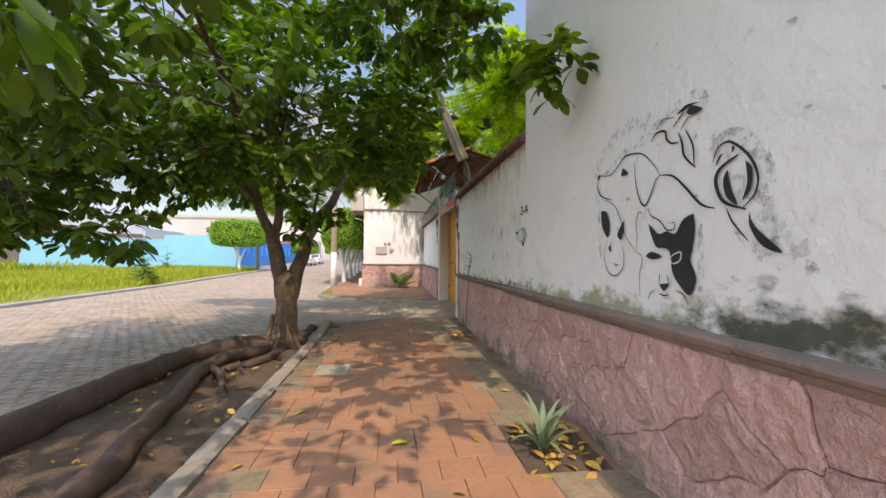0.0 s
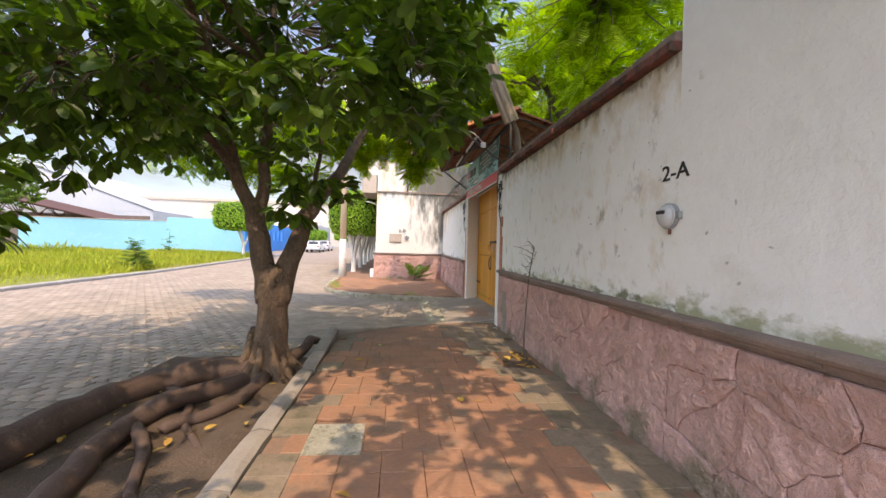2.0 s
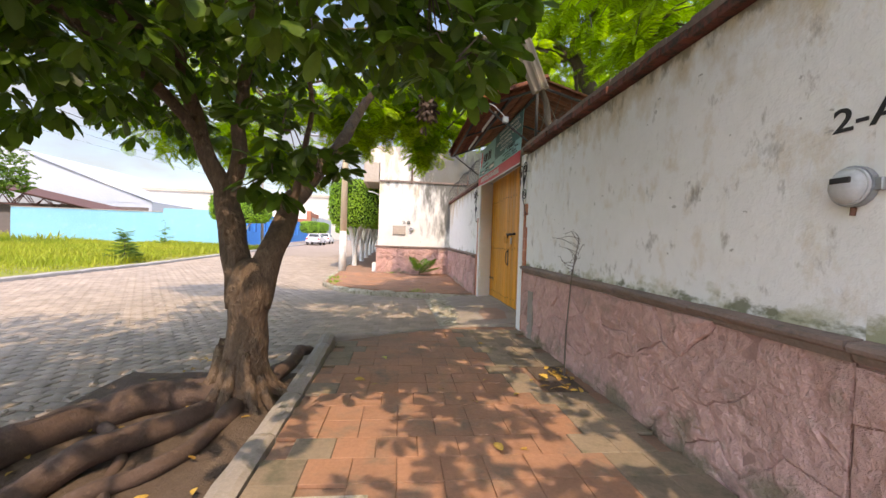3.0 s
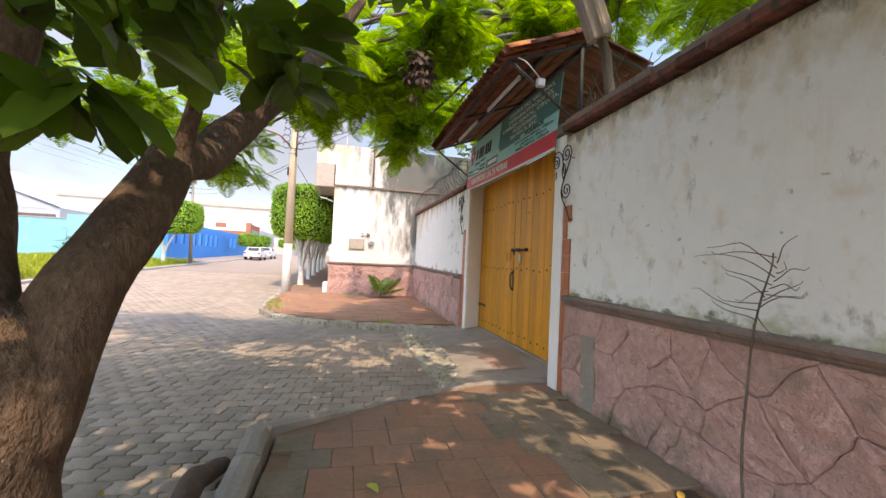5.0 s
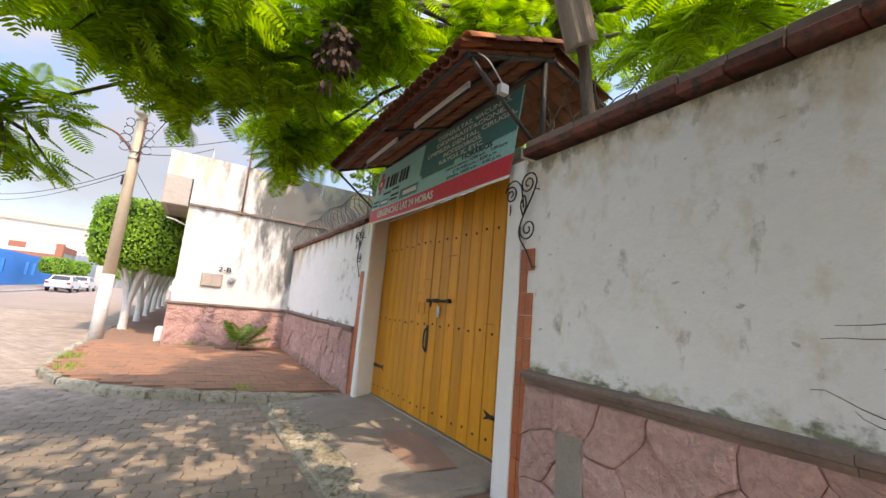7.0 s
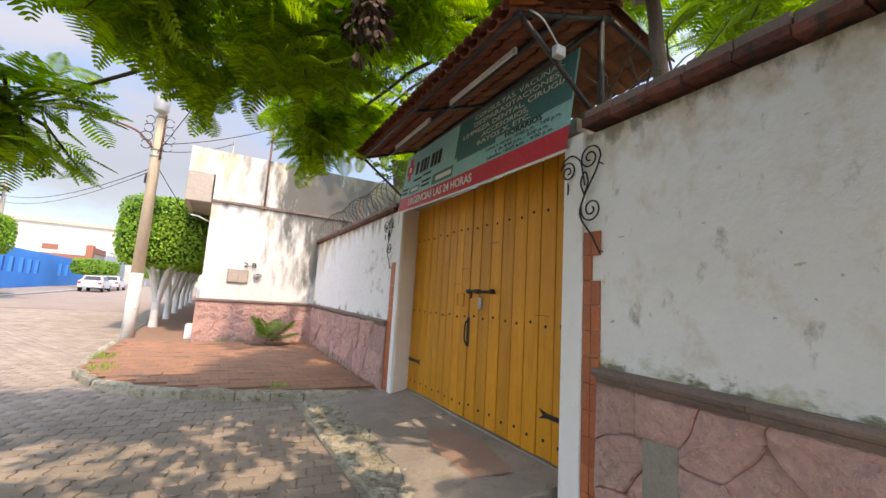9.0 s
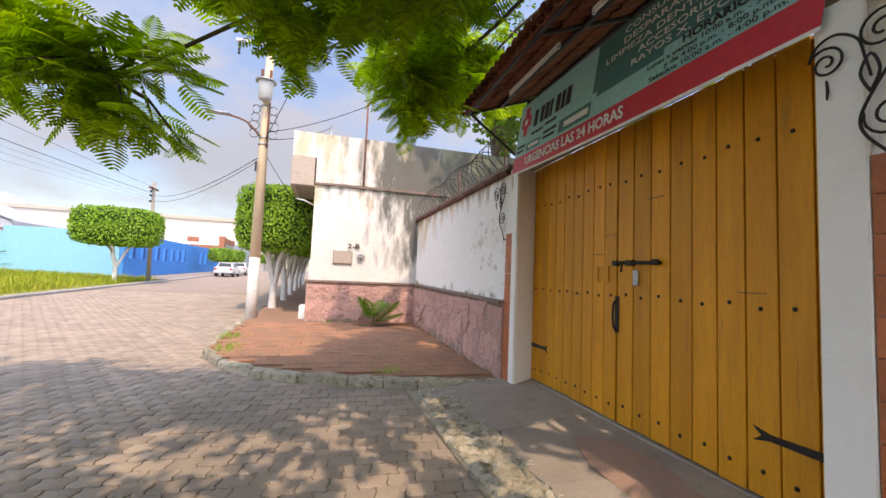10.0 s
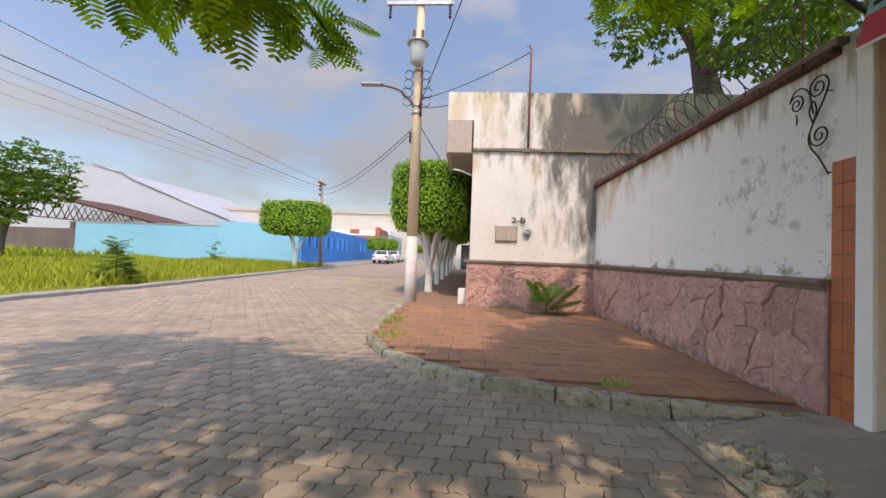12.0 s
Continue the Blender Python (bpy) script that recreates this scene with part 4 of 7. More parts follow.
# ---- corner house ----
house = thing("corner_house", (-1.4, 21.9, 0), "two-storey white weathered house with a boxed balcony", "house")
box_part("lower_wall", -1.43, 21.85, -0.2, 9.0, 40.0, 4.10, M_old, house)
box_part("upper_wall", -1.43, 21.97, 4.10, 10.0, 36.0, 5.72, M_old, house)
box_part("overhang", -2.13, 21.97, 4.96, -1.435, 36.0, 5.72, M_old, house)
box_part("balcony_front", -2.13, 21.93, 4.08, -1.47, 22.08, 4.94, M_beige, house, "beige boxed balcony side", 0.01)
box_part("balcony_rail", -2.16, 22.09, 4.08, -2.04, 35.8, 4.9, M_beige, house)
box_part("balcony_floor", -2.1, 22.1, 4.09, -1.44, 35.8, 4.16, M_conc, house)
for y in (26.0, 30.0):
    box_part("window", -1.46, y, 2.0, -1.425, y + 1.4, 3.3, M_glass, house)
    box_part("window_frame", -1.48, y - 0.06, 1.94, -1.432, y + 1.46, 1.995, M_iron, house)
under(tube("bracket_lamp", [(-1.45, 22.3, 3.55), (-1.75, 22.2, 3.66), (-1.95, 22.15, 3.68)], 0.02, M_tube), house)
r_ = random.Random(3)
for i in range(36):
    a = -1.45 + 0.16 * i
    z = 4.10
    box_part("brick", a + 0.003, 21.78 + r_.uniform(-0.01, 0.02), z + r_.uniform(-0.008, 0.008), a + 0.157, 21.97, z + 0.075 + r_.uniform(-0.015, 0.01), M_cap, house)
hb = bmesh.new()
box(hb, -1.5, 21.815, -0.2, 1.76, 21.86, 1.17)
under(part("base_backing", hb, M_joint), house)
hw = new("stone_base")
under(hw, house)
hw.matrix_parent_inverse = Matrix.Translation(house.location).inverted()
stone_facing(hw, 3.24, 1.16, lambda u, v, o: (-1.5 + u, 21.815 - o, 0.0 + v), 0.46, 51, M_stone, (0.005, 0.018))
for i in range(3):
    a, b = -1.56 + 1.1 * i, -1.56 + 1.1 * (i + 1)
    cb = bmesh.new()
    box(cb, a + 0.003, 21.755, 1.165, min(b, 1.74) - 0.003, 21.86, 1.25, 0.018, 0.004)
    under(part("cap", cb, M_cap), house)
sb = bmesh.new()
box(sb, -1.5, 21.86, -0.2, -1.435, 39.9, 1.17)
under(part("side_base", sb, M_stone), house)
box_part("door_step", -1.72, 22.6, -0.1, -1.505, 23.2, 0.42, M_plaster, house, "white stub of wall", 0.02)
under(tube("conduit_pole", [(0.0, 21.86, 4.05), (0.0, 21.84, 6.85)], 0.028, M_rusty, None, "rust-brown steel conduit pole", 8), house)
under(tube("conduit_hook", [(0.0, 21.84, 6.8), (-0.05, 21.8, 6.9), (-0.12, 21.8, 6.86)], 0.014, M_rusty), house)
under(tube("antenna_mast", [(-1.1, 25, 5.7), (-1.1, 25, 7.1)], 0.03, M_galv), house)
tk = bmesh.new()
bmesh.ops.create_uvsphere(tk, u_segments=20, v_segments=8, radius=0.62, matrix=Matrix.Translation((-0.2, 25.4, 5.78)) @ Matrix.Diagonal((1, 1, 0.62, 1)))
under(part("water_tank", tk, M_beige, None, "beige domed water tank", True), house)
south = lambda off: (lambda u, v, o: (u, 21.85 - off - o, v))
for i in range(10):
    blob(hw, "peeled_paint", south(0.004 + 0.0001 * i), r_.uniform(-1.35, 1.0), r_.uniform(1.4, 3.9), r_.uniform(0.008, 0.025), r_.uniform(0.01, 0.035), M_grime, 160 + i, n=12)

# number and meter cabinet on the house
num = thing("house_number", (-0.35, 21.84, 2.25), "hand-painted black house number on white plaster", "house number")
text_part("2-B", 0.2, on_south_face(-0.38, 21.80, 2.24), M_black, num, "", 0.36, 0.004)
cab = thing("meter_cabinet", (-0.5, 21.84, 1.77), "small pale double-door meter cabinet", "cabinet")
box_part("frame", -0.79, 21.80, 1.75, -0.22, 21.852, 2.15, M_conc, cab, "", 0.008)
box_part("door", -0.765, 21.785, 1.775, -0.51, 21.80, 2.125, M_beige, cab, "", 0.004)
box_part("door", -0.50, 21.785, 1.775, -0.245, 21.80, 2.125, M_beige, cab, "", 0.004)


def electric_meter(m, label):
    """Round glass-domed meter on a socket box."""
    e = thing("electric_meter", m.translation, label, "electricity meter")
    e.matrix_world = m

    def ring(z0, z1, r0, r1, mat_, name, lab=""):
        v, f = tube_data([(0, 0, z0), (0, 0, z1)], [r0, r1], 20)
        return mesh(name, v, f, mat_, e, lab, False)
    ring(0.0, 0.035, 0.10, 0.10, M_galv, "base_ring")
    ring(0.035, 0.05, 0.092, 0.092, M_plastic, "collar")
    bm = bmesh.new()
    bmesh.ops.create_uvsphere(bm, u_segments=18, v_segments=10, radius=0.085, matrix=Matrix.Translation((0, 0, 0.05)) @ Matrix.Diagonal((1, 1, 0.55, 1)))
    part("dome", bm, M_plastic, e, "grey domed cover", True)
    box_in = bmesh.new()
    box(box_in, -0.045, 0.012, 0.084, 0.045, 0.040, 0.100, 0.003)
    part("display", box_in, M_black, e)
    bm = bmesh.new()
    box(bm, 0.095, -0.03, 0.0, 0.13, 0.03, 0.03, 0.004)
    part("seal_lug", bm, M_galv, e)
    v, f = tube_data([(0.0, -0.10, 0.01), (-0.005, -0.14, 0.008)], 0.012, 8)
    mesh("conduit", v, f, M_rusty, e)
    return e


electric_meter(on_east_wall(WX - 0.002, 5.21, 1.80), "grey electricity meter with round dome on plaster wall")
m2 = electric_meter(on_south_face(0.02, 21.80, 2.02), "small round electricity meter on weathered house wall")
num2 = thing("wall_number", (WX, 5.2, 2.1), "hand-painted black number on white plaster", "house number")
text_part("2-A", 0.17, on_east_wall(WX - 0.004, 5.335, 2.085), M_black, num2, "", 0.31, 0.002)

# ---- stains, moss and chips on the garden walls ----
r_ = random.Random(17)
for wall, y0, y1, zc in ((wall_tall, -1.0, 5.1, 1.04), (wall_mid, 5.2, 10.3, 1.08), (wall_far, 15.1, 21.7, 1.2)):
    for i in range(40):
        blob(wall, "chip", east(0.012 + 0.00005 * i), r_.uniform(y0, y1), r_.uniform(1.3, 3.0), r_.uniform(0.004, 0.022), r_.uniform(0.004, 0.014), M_grime, 400 + i, n=9)

# ---- painted mural: outline shapes on the tall wall ----
mural = thing("mural", (WX, 2.4, 1.8), "black brush-line mural of animal outlines on plaster", "mural")
ML = [0]


def stroke(name, pts, width, fill=False, material=None):
    """A brush line (or a filled patch) through points (along, up) of the wall."""
    ML[0] += 1
    x = WX - 0.013 - 0.00006 * ML[0]
    if fill:
        out, _ = smooth_path([(0, u, v) for u, v in pts] + [(0, *pts[0])], [1] * (len(pts) + 1), 5)
        vs = [(x, p.y, p.z) for p in out[:-1]]
        return under(mesh(name, vs, [tuple(range(len(vs)))], material or M_black), mural)
    out, _ = smooth_path([(0, u, v) for u, v in pts], [1] * len(pts), 6)
    vs, n = [], len(out)
    for i, p in enumerate(out):
        d = (out[min(i + 1, n - 1)] - out[max(i - 1, 0)]).normalized()
        s = Vector((0, -d.z, d.y)) * width * (0.25 + 0.75 * math.sin(math.pi * (i + 0.6) / (n + 0.2))) / 2
        vs += [(x, p.y + s.y, p.z + s.z), (x, p.y - s.y, p.z - s.z)]
    return under(mesh(name, vs, [(2 * i, 2 * i + 1, 2 * i + 3, 2 * i + 2) for i in range(n - 1)], material or M_black), mural)


M_spray = surface("sprayed_black", (0.10, 0.10, 0.10), (0.16, 0.16, 0.16), None, 20, 90, 0.9, 0.0)
sp_n, sp_l = M_spray.node_tree.nodes, M_spray.node_tree.links
sp_geo, sp_tex, sp_ramp = sp_n.new("ShaderNodeNewGeometry"), sp_n.new("ShaderNodeTexNoise"), sp_n.new("ShaderNodeMapRange")
sp_tex.inputs["Scale"].default_value, sp_tex.inputs["Detail"].default_value, sp_tex.inputs["Roughness"].default_value = 16, 8, 0.75
sp_ramp.inputs["From Min"].default_value, sp_ramp.inputs["From Max"].default_value, sp_ramp.inputs["To Max"].default_value = 0.50, 0.72, 0.85
sp_l.new(sp_geo.outputs["Position"], sp_tex.inputs["Vector"])
sp_l.new(sp_tex.outputs["Fac"], sp_ramp.inputs["Value"])
sp_l.new(sp_ramp.outputs["Result"], sp_n["Principled BSDF"].inputs["Alpha"])
for pts, wide in (([(3.26, 2.16), (3.0, 2.20), (2.86, 2.26), (2.72, 2.31), (2.52, 2.32), (2.42, 2.36), (2.25, 2.42), (2.08, 2.45), (1.97, 2.40), (2.02, 2.28), (2.08, 2.12)], 0.07),
                  ([(1.96, 2.05), (1.86, 2.13), (1.74, 2.10), (1.64, 1.98), (1.60, 1.86), (1.62, 1.72), (1.58, 1.60), (1.48, 1.48), (1.36, 1.42)], 0.11),
                  ([(1.80, 1.66), (1.70, 1.55), (1.58, 1.46), (1.44, 1.42)], 0.07), ([(3.24, 2.10), (3.20, 2.0), (3.18, 1.86), (3.16, 1.60), (3.12, 1.40)], 0.05),
                  ([(2.02, 1.74), (2.02, 1.5), (2.02, 1.3), (2.06, 1.18)], 0.05)):
    stroke("spray_halo", pts, wide, material=M_spray)
for i in range(60):
    t = i / 59
    a = (3.24 - 1.35 * t, 2.22 + 0.28 * math.sin(math.pi * min(1, t * 1.1)) + 0.05 * math.sin(9 * t)) if i < 34 else (1.95 - 0.55 * (t - 0.57) / 0.43, 2.15 - 0.75 * ((t - 0.57) / 0.43))
    sm = blob(None, "spray_smudge", east(0.003 + 0.00004 * i), a[0] + random.uniform(-0.04, 0.04), a[1] + random.uniform(-0.04, 0.04), random.uniform(0.008, 0.022), random.uniform(0.012, 0.035), M_smudge, 700 + i, n=14)
    under(sm, mural)
stroke("line", [(3.14, 2.18), (2.98, 2.16), (2.87, 2.21), (2.77, 2.26), (2.58, 2.23), (2.46, 2.14), (2.37, 2.03)], 0.012)
stroke("line", [(3.20, 2.14), (3.19, 2.07), (3.12, 2.00), (2.96, 1.95)], 0.014)
stroke("line", [(2.66, 2.19), (2.64, 2.02), (2.59, 1.89), (2.53, 1.85), (2.46, 1.93), (2.42, 2.00), (2.37, 2.03)], 0.014)
stroke("line", [(2.37, 2.03), (2.25, 2.00), (2.15, 1.92), (2.04, 1.81), (1.98, 1.77), (1.91, 1.75)], 0.018)
stroke("line", [(3.12, 1.98), (2.93, 1.90), (2.84, 1.77), (2.77, 1.64), (2.64, 1.52)], 0.008)
stroke("patch", [(3.19, 2.14), (3.19, 2.19), (3.14, 2.19)], 0, True)
stroke("patch", [(2.81, 2.18), (2.74, 2.12), (2.83, 2.12)], 0, True)
stroke("patch", [(3.14, 1.88), (3.05, 1.86), (3.00, 1.75), (3.03, 1.65), (3.12, 1.74)], 0, True)
stroke("patch", [(2.79, 1.77), (2.80, 1.68), (2.84, 1.62), (2.89, 1.66), (2.85, 1.72)], 0, True)
stroke("line", [(3.05, 1.62), (3.09, 1.48), (3.02, 1.36), (2.91, 1.34), (2.82, 1.40), (2.80, 1.50), (2.84, 1.60)], 0.01)
stroke("patch", [(2.95, 1.63), (2.99, 1.59), (2.98, 1.53), (3.02, 1.56)], 0, True)
stroke("line", [(2.94, 1.44), (2.91, 1.42), (2.88, 1.43)], 0.01)
stroke("line", [(2.64, 1.52), (2.63, 1.63), (2.64, 1.75), (2.60, 1.81), (2.56, 1.79)], 0.008)
stroke("line", [(2.64, 1.52), (2.57, 1.48), (2.60, 1.36), (2.60, 1.21)], 0.008)
stroke("line", [(2.56, 1.76), (2.50, 1.82), (2.47, 1.77), (2.37, 1.72), (2.31, 1.66), (2.24, 1.66), (2.24, 1.70), (2.29, 1.70)], 0.01)
stroke("patch", [(2.07, 1.74), (2.06, 1.65), (2.08, 1.53), (2.10, 1.46), (2.06, 1.38), (2.06, 1.32), (2.11, 1.25), (2.20, 1.31), (2.26, 1.39), (2.28, 1.51), (2.33, 1.54), (2.41, 1.55), (2.46, 1.62), (2.49, 1.71), (2.39, 1.64), (2.31, 1.65), (2.23, 1.63), (2.16, 1.71)], 0, True)
stroke("patch", [(2.53, 1.49), (2.47, 1.52), (2.36, 1.49), (2.41, 1.47), (2.48, 1.47)], 0, True)
stroke("line", [(2.28, 1.47), (2.24, 1.50), (2.18, 1.51), (2.19, 1.46), (2.25, 1.44), (2.28, 1.47)], 0.01, material=M_white)
stroke("patch", [(2.39, 1.30), (2.29, 1.31), (2.34, 1.26)], 0, True)
stroke("line", [(2.39, 1.24), (2.34, 1.23), (2.29, 1.24)], 0.01)
stroke("line", [(2.38, 1.37), (2.39, 1.30)], 0.008)
stroke("line", [(2.31, 1.37), (2.29, 1.31)], 0.008)
stroke("line", [(2.23, 1.27), (2.16, 1.25), (2.12, 1.19)], 0.008)
stroke("line", [(2.50, 1.19), (2.48, 1.23), (2.43, 1.26)], 0.008)
stroke("line", [(2.46, 2.28), (2.41, 2.32), (2.32, 2.31), (2.30, 2.25), (2.25, 2.21), (2.19, 2.20)], 0.018)
stroke("line", [(2.40, 2.34), (2.34, 2.39), (2.23, 2.37)], 0.008)
stroke("patch", [(2.21, 2.38), (2.12, 2.41), (1.99, 2.38), (2.06, 2.39), (2.15, 2.38)], 0, True)
stroke("patch", [(2.12, 2.36), (2.08, 2.39), (1.99, 2.34), (2.07, 2.33)], 0, True)
stroke("line", [(2.24, 2.31), (2.18, 2.35), (2.14, 2.37)], 0.01)
stroke("line", [(2.17, 2.27), (2.13, 2.31), (2.10, 2.33)], 0.01)
stroke("line", [(2.19, 2.26), (2.16, 2.19), (2.14, 2.10), (2.05, 2.01)], 0.02)
stroke("line", [(2.13, 2.26), (2.07, 2.15), (2.06, 2.02)], 0.014)
stroke("line", [(1.92, 2.01), (1.88, 2.08), (1.80, 2.09), (1.69, 1.99), (1.64, 1.88), (1.66, 1.79), (1.73, 1.73)], 0.016)
stroke("patch", [(1.88, 2.03), (1.85, 2.04), (1.90, 1.98)], 0, True)
stroke("line", [(1.75, 2.01), (1.87, 1.96), (1.90, 1.89), (1.85, 1.78), (1.71, 1.72)], 0.026)
stroke("patch", [(1.82, 1.95), (1.85, 1.89), (1.83, 1.80), (1.76, 1.75), (1.80, 1.85)], 0, True)
stroke("patch", [(1.71, 1.97), (1.67, 1.92), (1.68, 1.82), (1.73, 1.77), (1.70, 1.86)], 0, True)
stroke("patch", [(1.79, 2.07), (1.77, 2.05), (1.79, 2.03)], 0, True)
stroke("patch", [(1.69, 1.71), (1.66, 1.63), (1.52, 1.50), (1.62, 1.53), (1.69, 1.63)], 0, True)
stroke("line", [(1.83, 1.74), (1.79, 1.66), (1.70, 1.56)], 0.012)

# ---- banner over the gate ----
banner = thing("banner", (1.7, 12.6, 3.5), "teal and red printed vinyl banner of a clinic", "banner")


def ban(u, v, o=0.0):
    y = (14.73 + (10.72 - 14.73) * u) * (1 - v) + (14.42 + (10.57 - 14.42) * u) * v
    z = (3.07 + (2.98 - 3.07) * u) * (1 - v) + (3.98 + (3.90 - 3.98) * u) * v - 0.02 * math.sin(math.pi * u) * (1 - v)
    return (1.70 + 0.004 * math.sin(7 * u) - o, y, z)


def ban_patch(name, u0, v0, u1, v1, o, material, label="", nu=10, owner=None):
    vs = [ban(u0 + (u1 - u0) * i / nu, v, o + k) for k in (0.0, -0.002) for v in (v0, v1) for i in range(nu + 1)]
    m = nu + 1
    fs = []
    for i in range(nu):
        fs += [(i + 1, i, m + i, m + i + 1), (2 * m + i, 2 * m + i + 1, 3 * m + i + 1, 3 * m + i), (i, i + 1, 2 * m + i + 1, 2 * m + i), (m + i + 1, m + i, 3 * m + i, 3 * m + i + 1)]
    return under(mesh(name, vs, fs, material, None, label), owner or banner)


ban_patch("sheet", 0, 0, 1, 1, 0.0, M_teal, nu=30)
ban_patch("red_band", 0, 0.0, 1, 0.235, 0.004, M_red, "red band along the foot", 30)
ban_patch("white_hem", 0, -0.03, 1, 0.0, 0.003, M_white, "", 30)
ban_patch("dark_panel", 0.455, 0.50, 0.995, 0.995, 0.004, M_dteal, "dark teal panel", 14)
ban_patch("dark_panel_foot", 0.475, 0.44, 0.70, 0.50, 0.004, M_dteal, "", 6)
ban_patch("phone_box", 0.295, 0.27, 0.455, 0.43, 0.004, M_dteal, "", 6)
ban_patch("phone_bar", 0.325, 0.315, 0.445, 0.385, 0.006, M_white, "", 4)
ban_patch("address_box", 0.085, 0.27, 0.18, 0.38, 0.004, M_dteal, "", 4)
ban_patch("address_bar", 0.10, 0.30, 0.172, 0.35, 0.006, M_white, "", 3)
for u0, u1, v in ((0.012, 0.072, 0.36), (0.012, 0.066, 0.29), (0.198, 0.28, 0.38), (0.198, 0.272, 0.31), (0.11, 0.19, 0.47), (0.20, 0.27, 0.49)):
    ban_patch("small_print", u0, v, u1, v + 0.035, 0.005, M_black, "", 3)
for u0, u1 in ((0.115, 0.140), (0.158, 0.182), (0.188, 0.214), (0.220, 0.234), (0.256, 0.280), (0.287, 0.308), (0.315, 0.34)):
    ban_patch("name_mark", u0, 0.58, u1, 0.80, 0.005, M_black, "", 2)
ban_patch("red_cross", 0.04, 0.52, 0.07, 0.92, 0.005, M_red, "", 2)
ban_patch("red_cross", 0.022, 0.64, 0.09, 0.80, 0.006, M_red, "", 2)
ban_patch("white_mark", 0.045, 0.68, 0.066, 0.76, 0.008, M_white, "", 2)


def ban_text(words, u0, u1, v, h, material, lift=0.007, bold=0.0):
    a, b = Vector(ban(u0, v, lift + 0.006)), Vector(ban(u1, v, lift + 0.006))
    ex = (b - a).normalized()
    ez = Vector((-1, 0, 0))
    ey = ez.cross(ex).normalized()
    m = Matrix((ex, ey, ez)).transposed().to_4x4()
    m.translation = a
    text_part(words, h * 1.38, m, material, banner, "", (b - a).length, bold)


ban_text("URGENCIAS LAS 24 HORAS", 0.10, 0.60, 0.06, 0.115, M_white, 0.007, 0.004)
ban_text("CONSULTAS, VACUNAS,", 0.56, 0.955, 0.90, 0.058, M_white)
ban_text("DESPARASITACIONES,", 0.56, 0.95, 0.805, 0.058, M_white)
ban_text("LIMPIEZA DENTAL, CIRUGÍA,", 0.50, 0.985, 0.71, 0.058, M_white)
ban_text("ACCESORIOS,", 0.62, 0.84, 0.615, 0.058, M_white)
ban_text("RAYOS X, ETC.", 0.60, 0.85, 0.525, 0.058, M_white)
ban_text("HORARIOS", 0.75, 0.90, 0.435, 0.06, M_black, 0.007, 0.002)
ban_text("Lunes a viernes 10:00 a.m. - 3:00 p.m.", 0.66, 0.97, 0.375, 0.04, M_black)
ban_text("y de 4:00 p.m. - 8:00 p.m.", 0.71, 0.93, 0.315, 0.04, M_black)
ban_text("Sabados 10:00 a.m. - 4:00 p.m.", 0.67, 0.95, 0.255, 0.04, M_black)


# ---- iron scrolls beside the gate ----
def spiral(cy, cz, r, turns, start, sign):
    out = []
    n = int(18 * turns)
    for i in range(n + 1):
        t = i / n
        a = start + sign * 2 * math.pi * turns * t
        rr = r * (1 - 0.82 * t)
        out.append((WX - 0.05, cy + rr * math.cos(a), cz + rr * math.sin(a)))
    return out


def iron_scroll(y, z):
    """A lyre of flat bar: a long foot, a low volute, a leaf and two volutes above."""
    s = thing("iron_scroll", (WX - 0.05, y, z), "wrought-iron scroll bracket fixed to the wall", "ironwork", "gate scrolls")
    P = lambda a, b: (WX - 0.05, y + a, z + b)
    under(tube("stem", [P(0.0, -0.36), P(0.09, -0.20), P(0.19, -0.07), P(0.215, 0.03), P(0.16, 0.16), P(0.05, 0.34), P(0.0, 0.46)], [0.008] * 7, M_iron, None, "", 6, 6), s)
    under(tube("volute", [P(0.215, 0.03)] + spiral(y + 0.095, z + 0.02, 0.11, 1.7, 0.3, -1), 0.0075, M_iron, None, "", 6), s)
    under(tube("volute", spiral(y + 0.115, z + 0.47, 0.115, 1.8, math.pi + 0.1, -1), 0.0075, M_iron, None, "", 6), s)
    under(tube("volute", spiral(y + 0.36, z + 0.40, 0.095, 1.7, 0.4, 1), 0.0075, M_iron, None, "", 6), s)
    under(tube("link", [P(0.445, 0.44), P(0.40, 0.52), P(0.31, 0.54), P(0.22, 0.47), P(0.19, 0.36), P(0.165, 0.24)], [0.0075] * 6, M_iron, None, "", 6, 5), s)
    under(tube("leaf_tip", [P(0.17, 0.16), P(0.21, 0.27), P(0.165, 0.36), P(0.13, 0.26), P(0.17, 0.16)], [0.0075] * 5, M_iron, None, "", 6, 4), s)
    under(tube("drop", [P(0.36, 0.30), P(0.355, 0.24), P(0.36, 0.19)], [0.006, 0.009, 0.005], M_iron, None, "", 6, 4), s)
    for b in (-0.34, 0.40):
        under(tube("wall_pin", [P(0.015, b), (WX + 0.02, y + 0.015, z + b)], 0.006, M_iron), s)


iron_scroll(10.36, 2.36)
iron_scroll(15.02, 2.45)

# razor wire on the far coping
wire = thing("razor_wire", (1.9, 19, 3.6), "coiled razor wire along the coping", "razor wire")
coil = [(1.95 + 0.30 * math.cos(a), 15.2 + 0.034 * a * 1.35, 3.66 + 0.05 * math.sin(a * 0.13) + 0.30 * math.sin(a)) for a in np.arange(0, 138, 0.35)]
under(tube("coil", coil, 0.008, M_steel, None, "", 4), wire)
for y in (15.6, 18.2, 20.8):
    under(tube("bracket", [(1.95, y, 3.3), (1.95, y, 3.95)], 0.012, M_rusty, None, "", 6), wire)

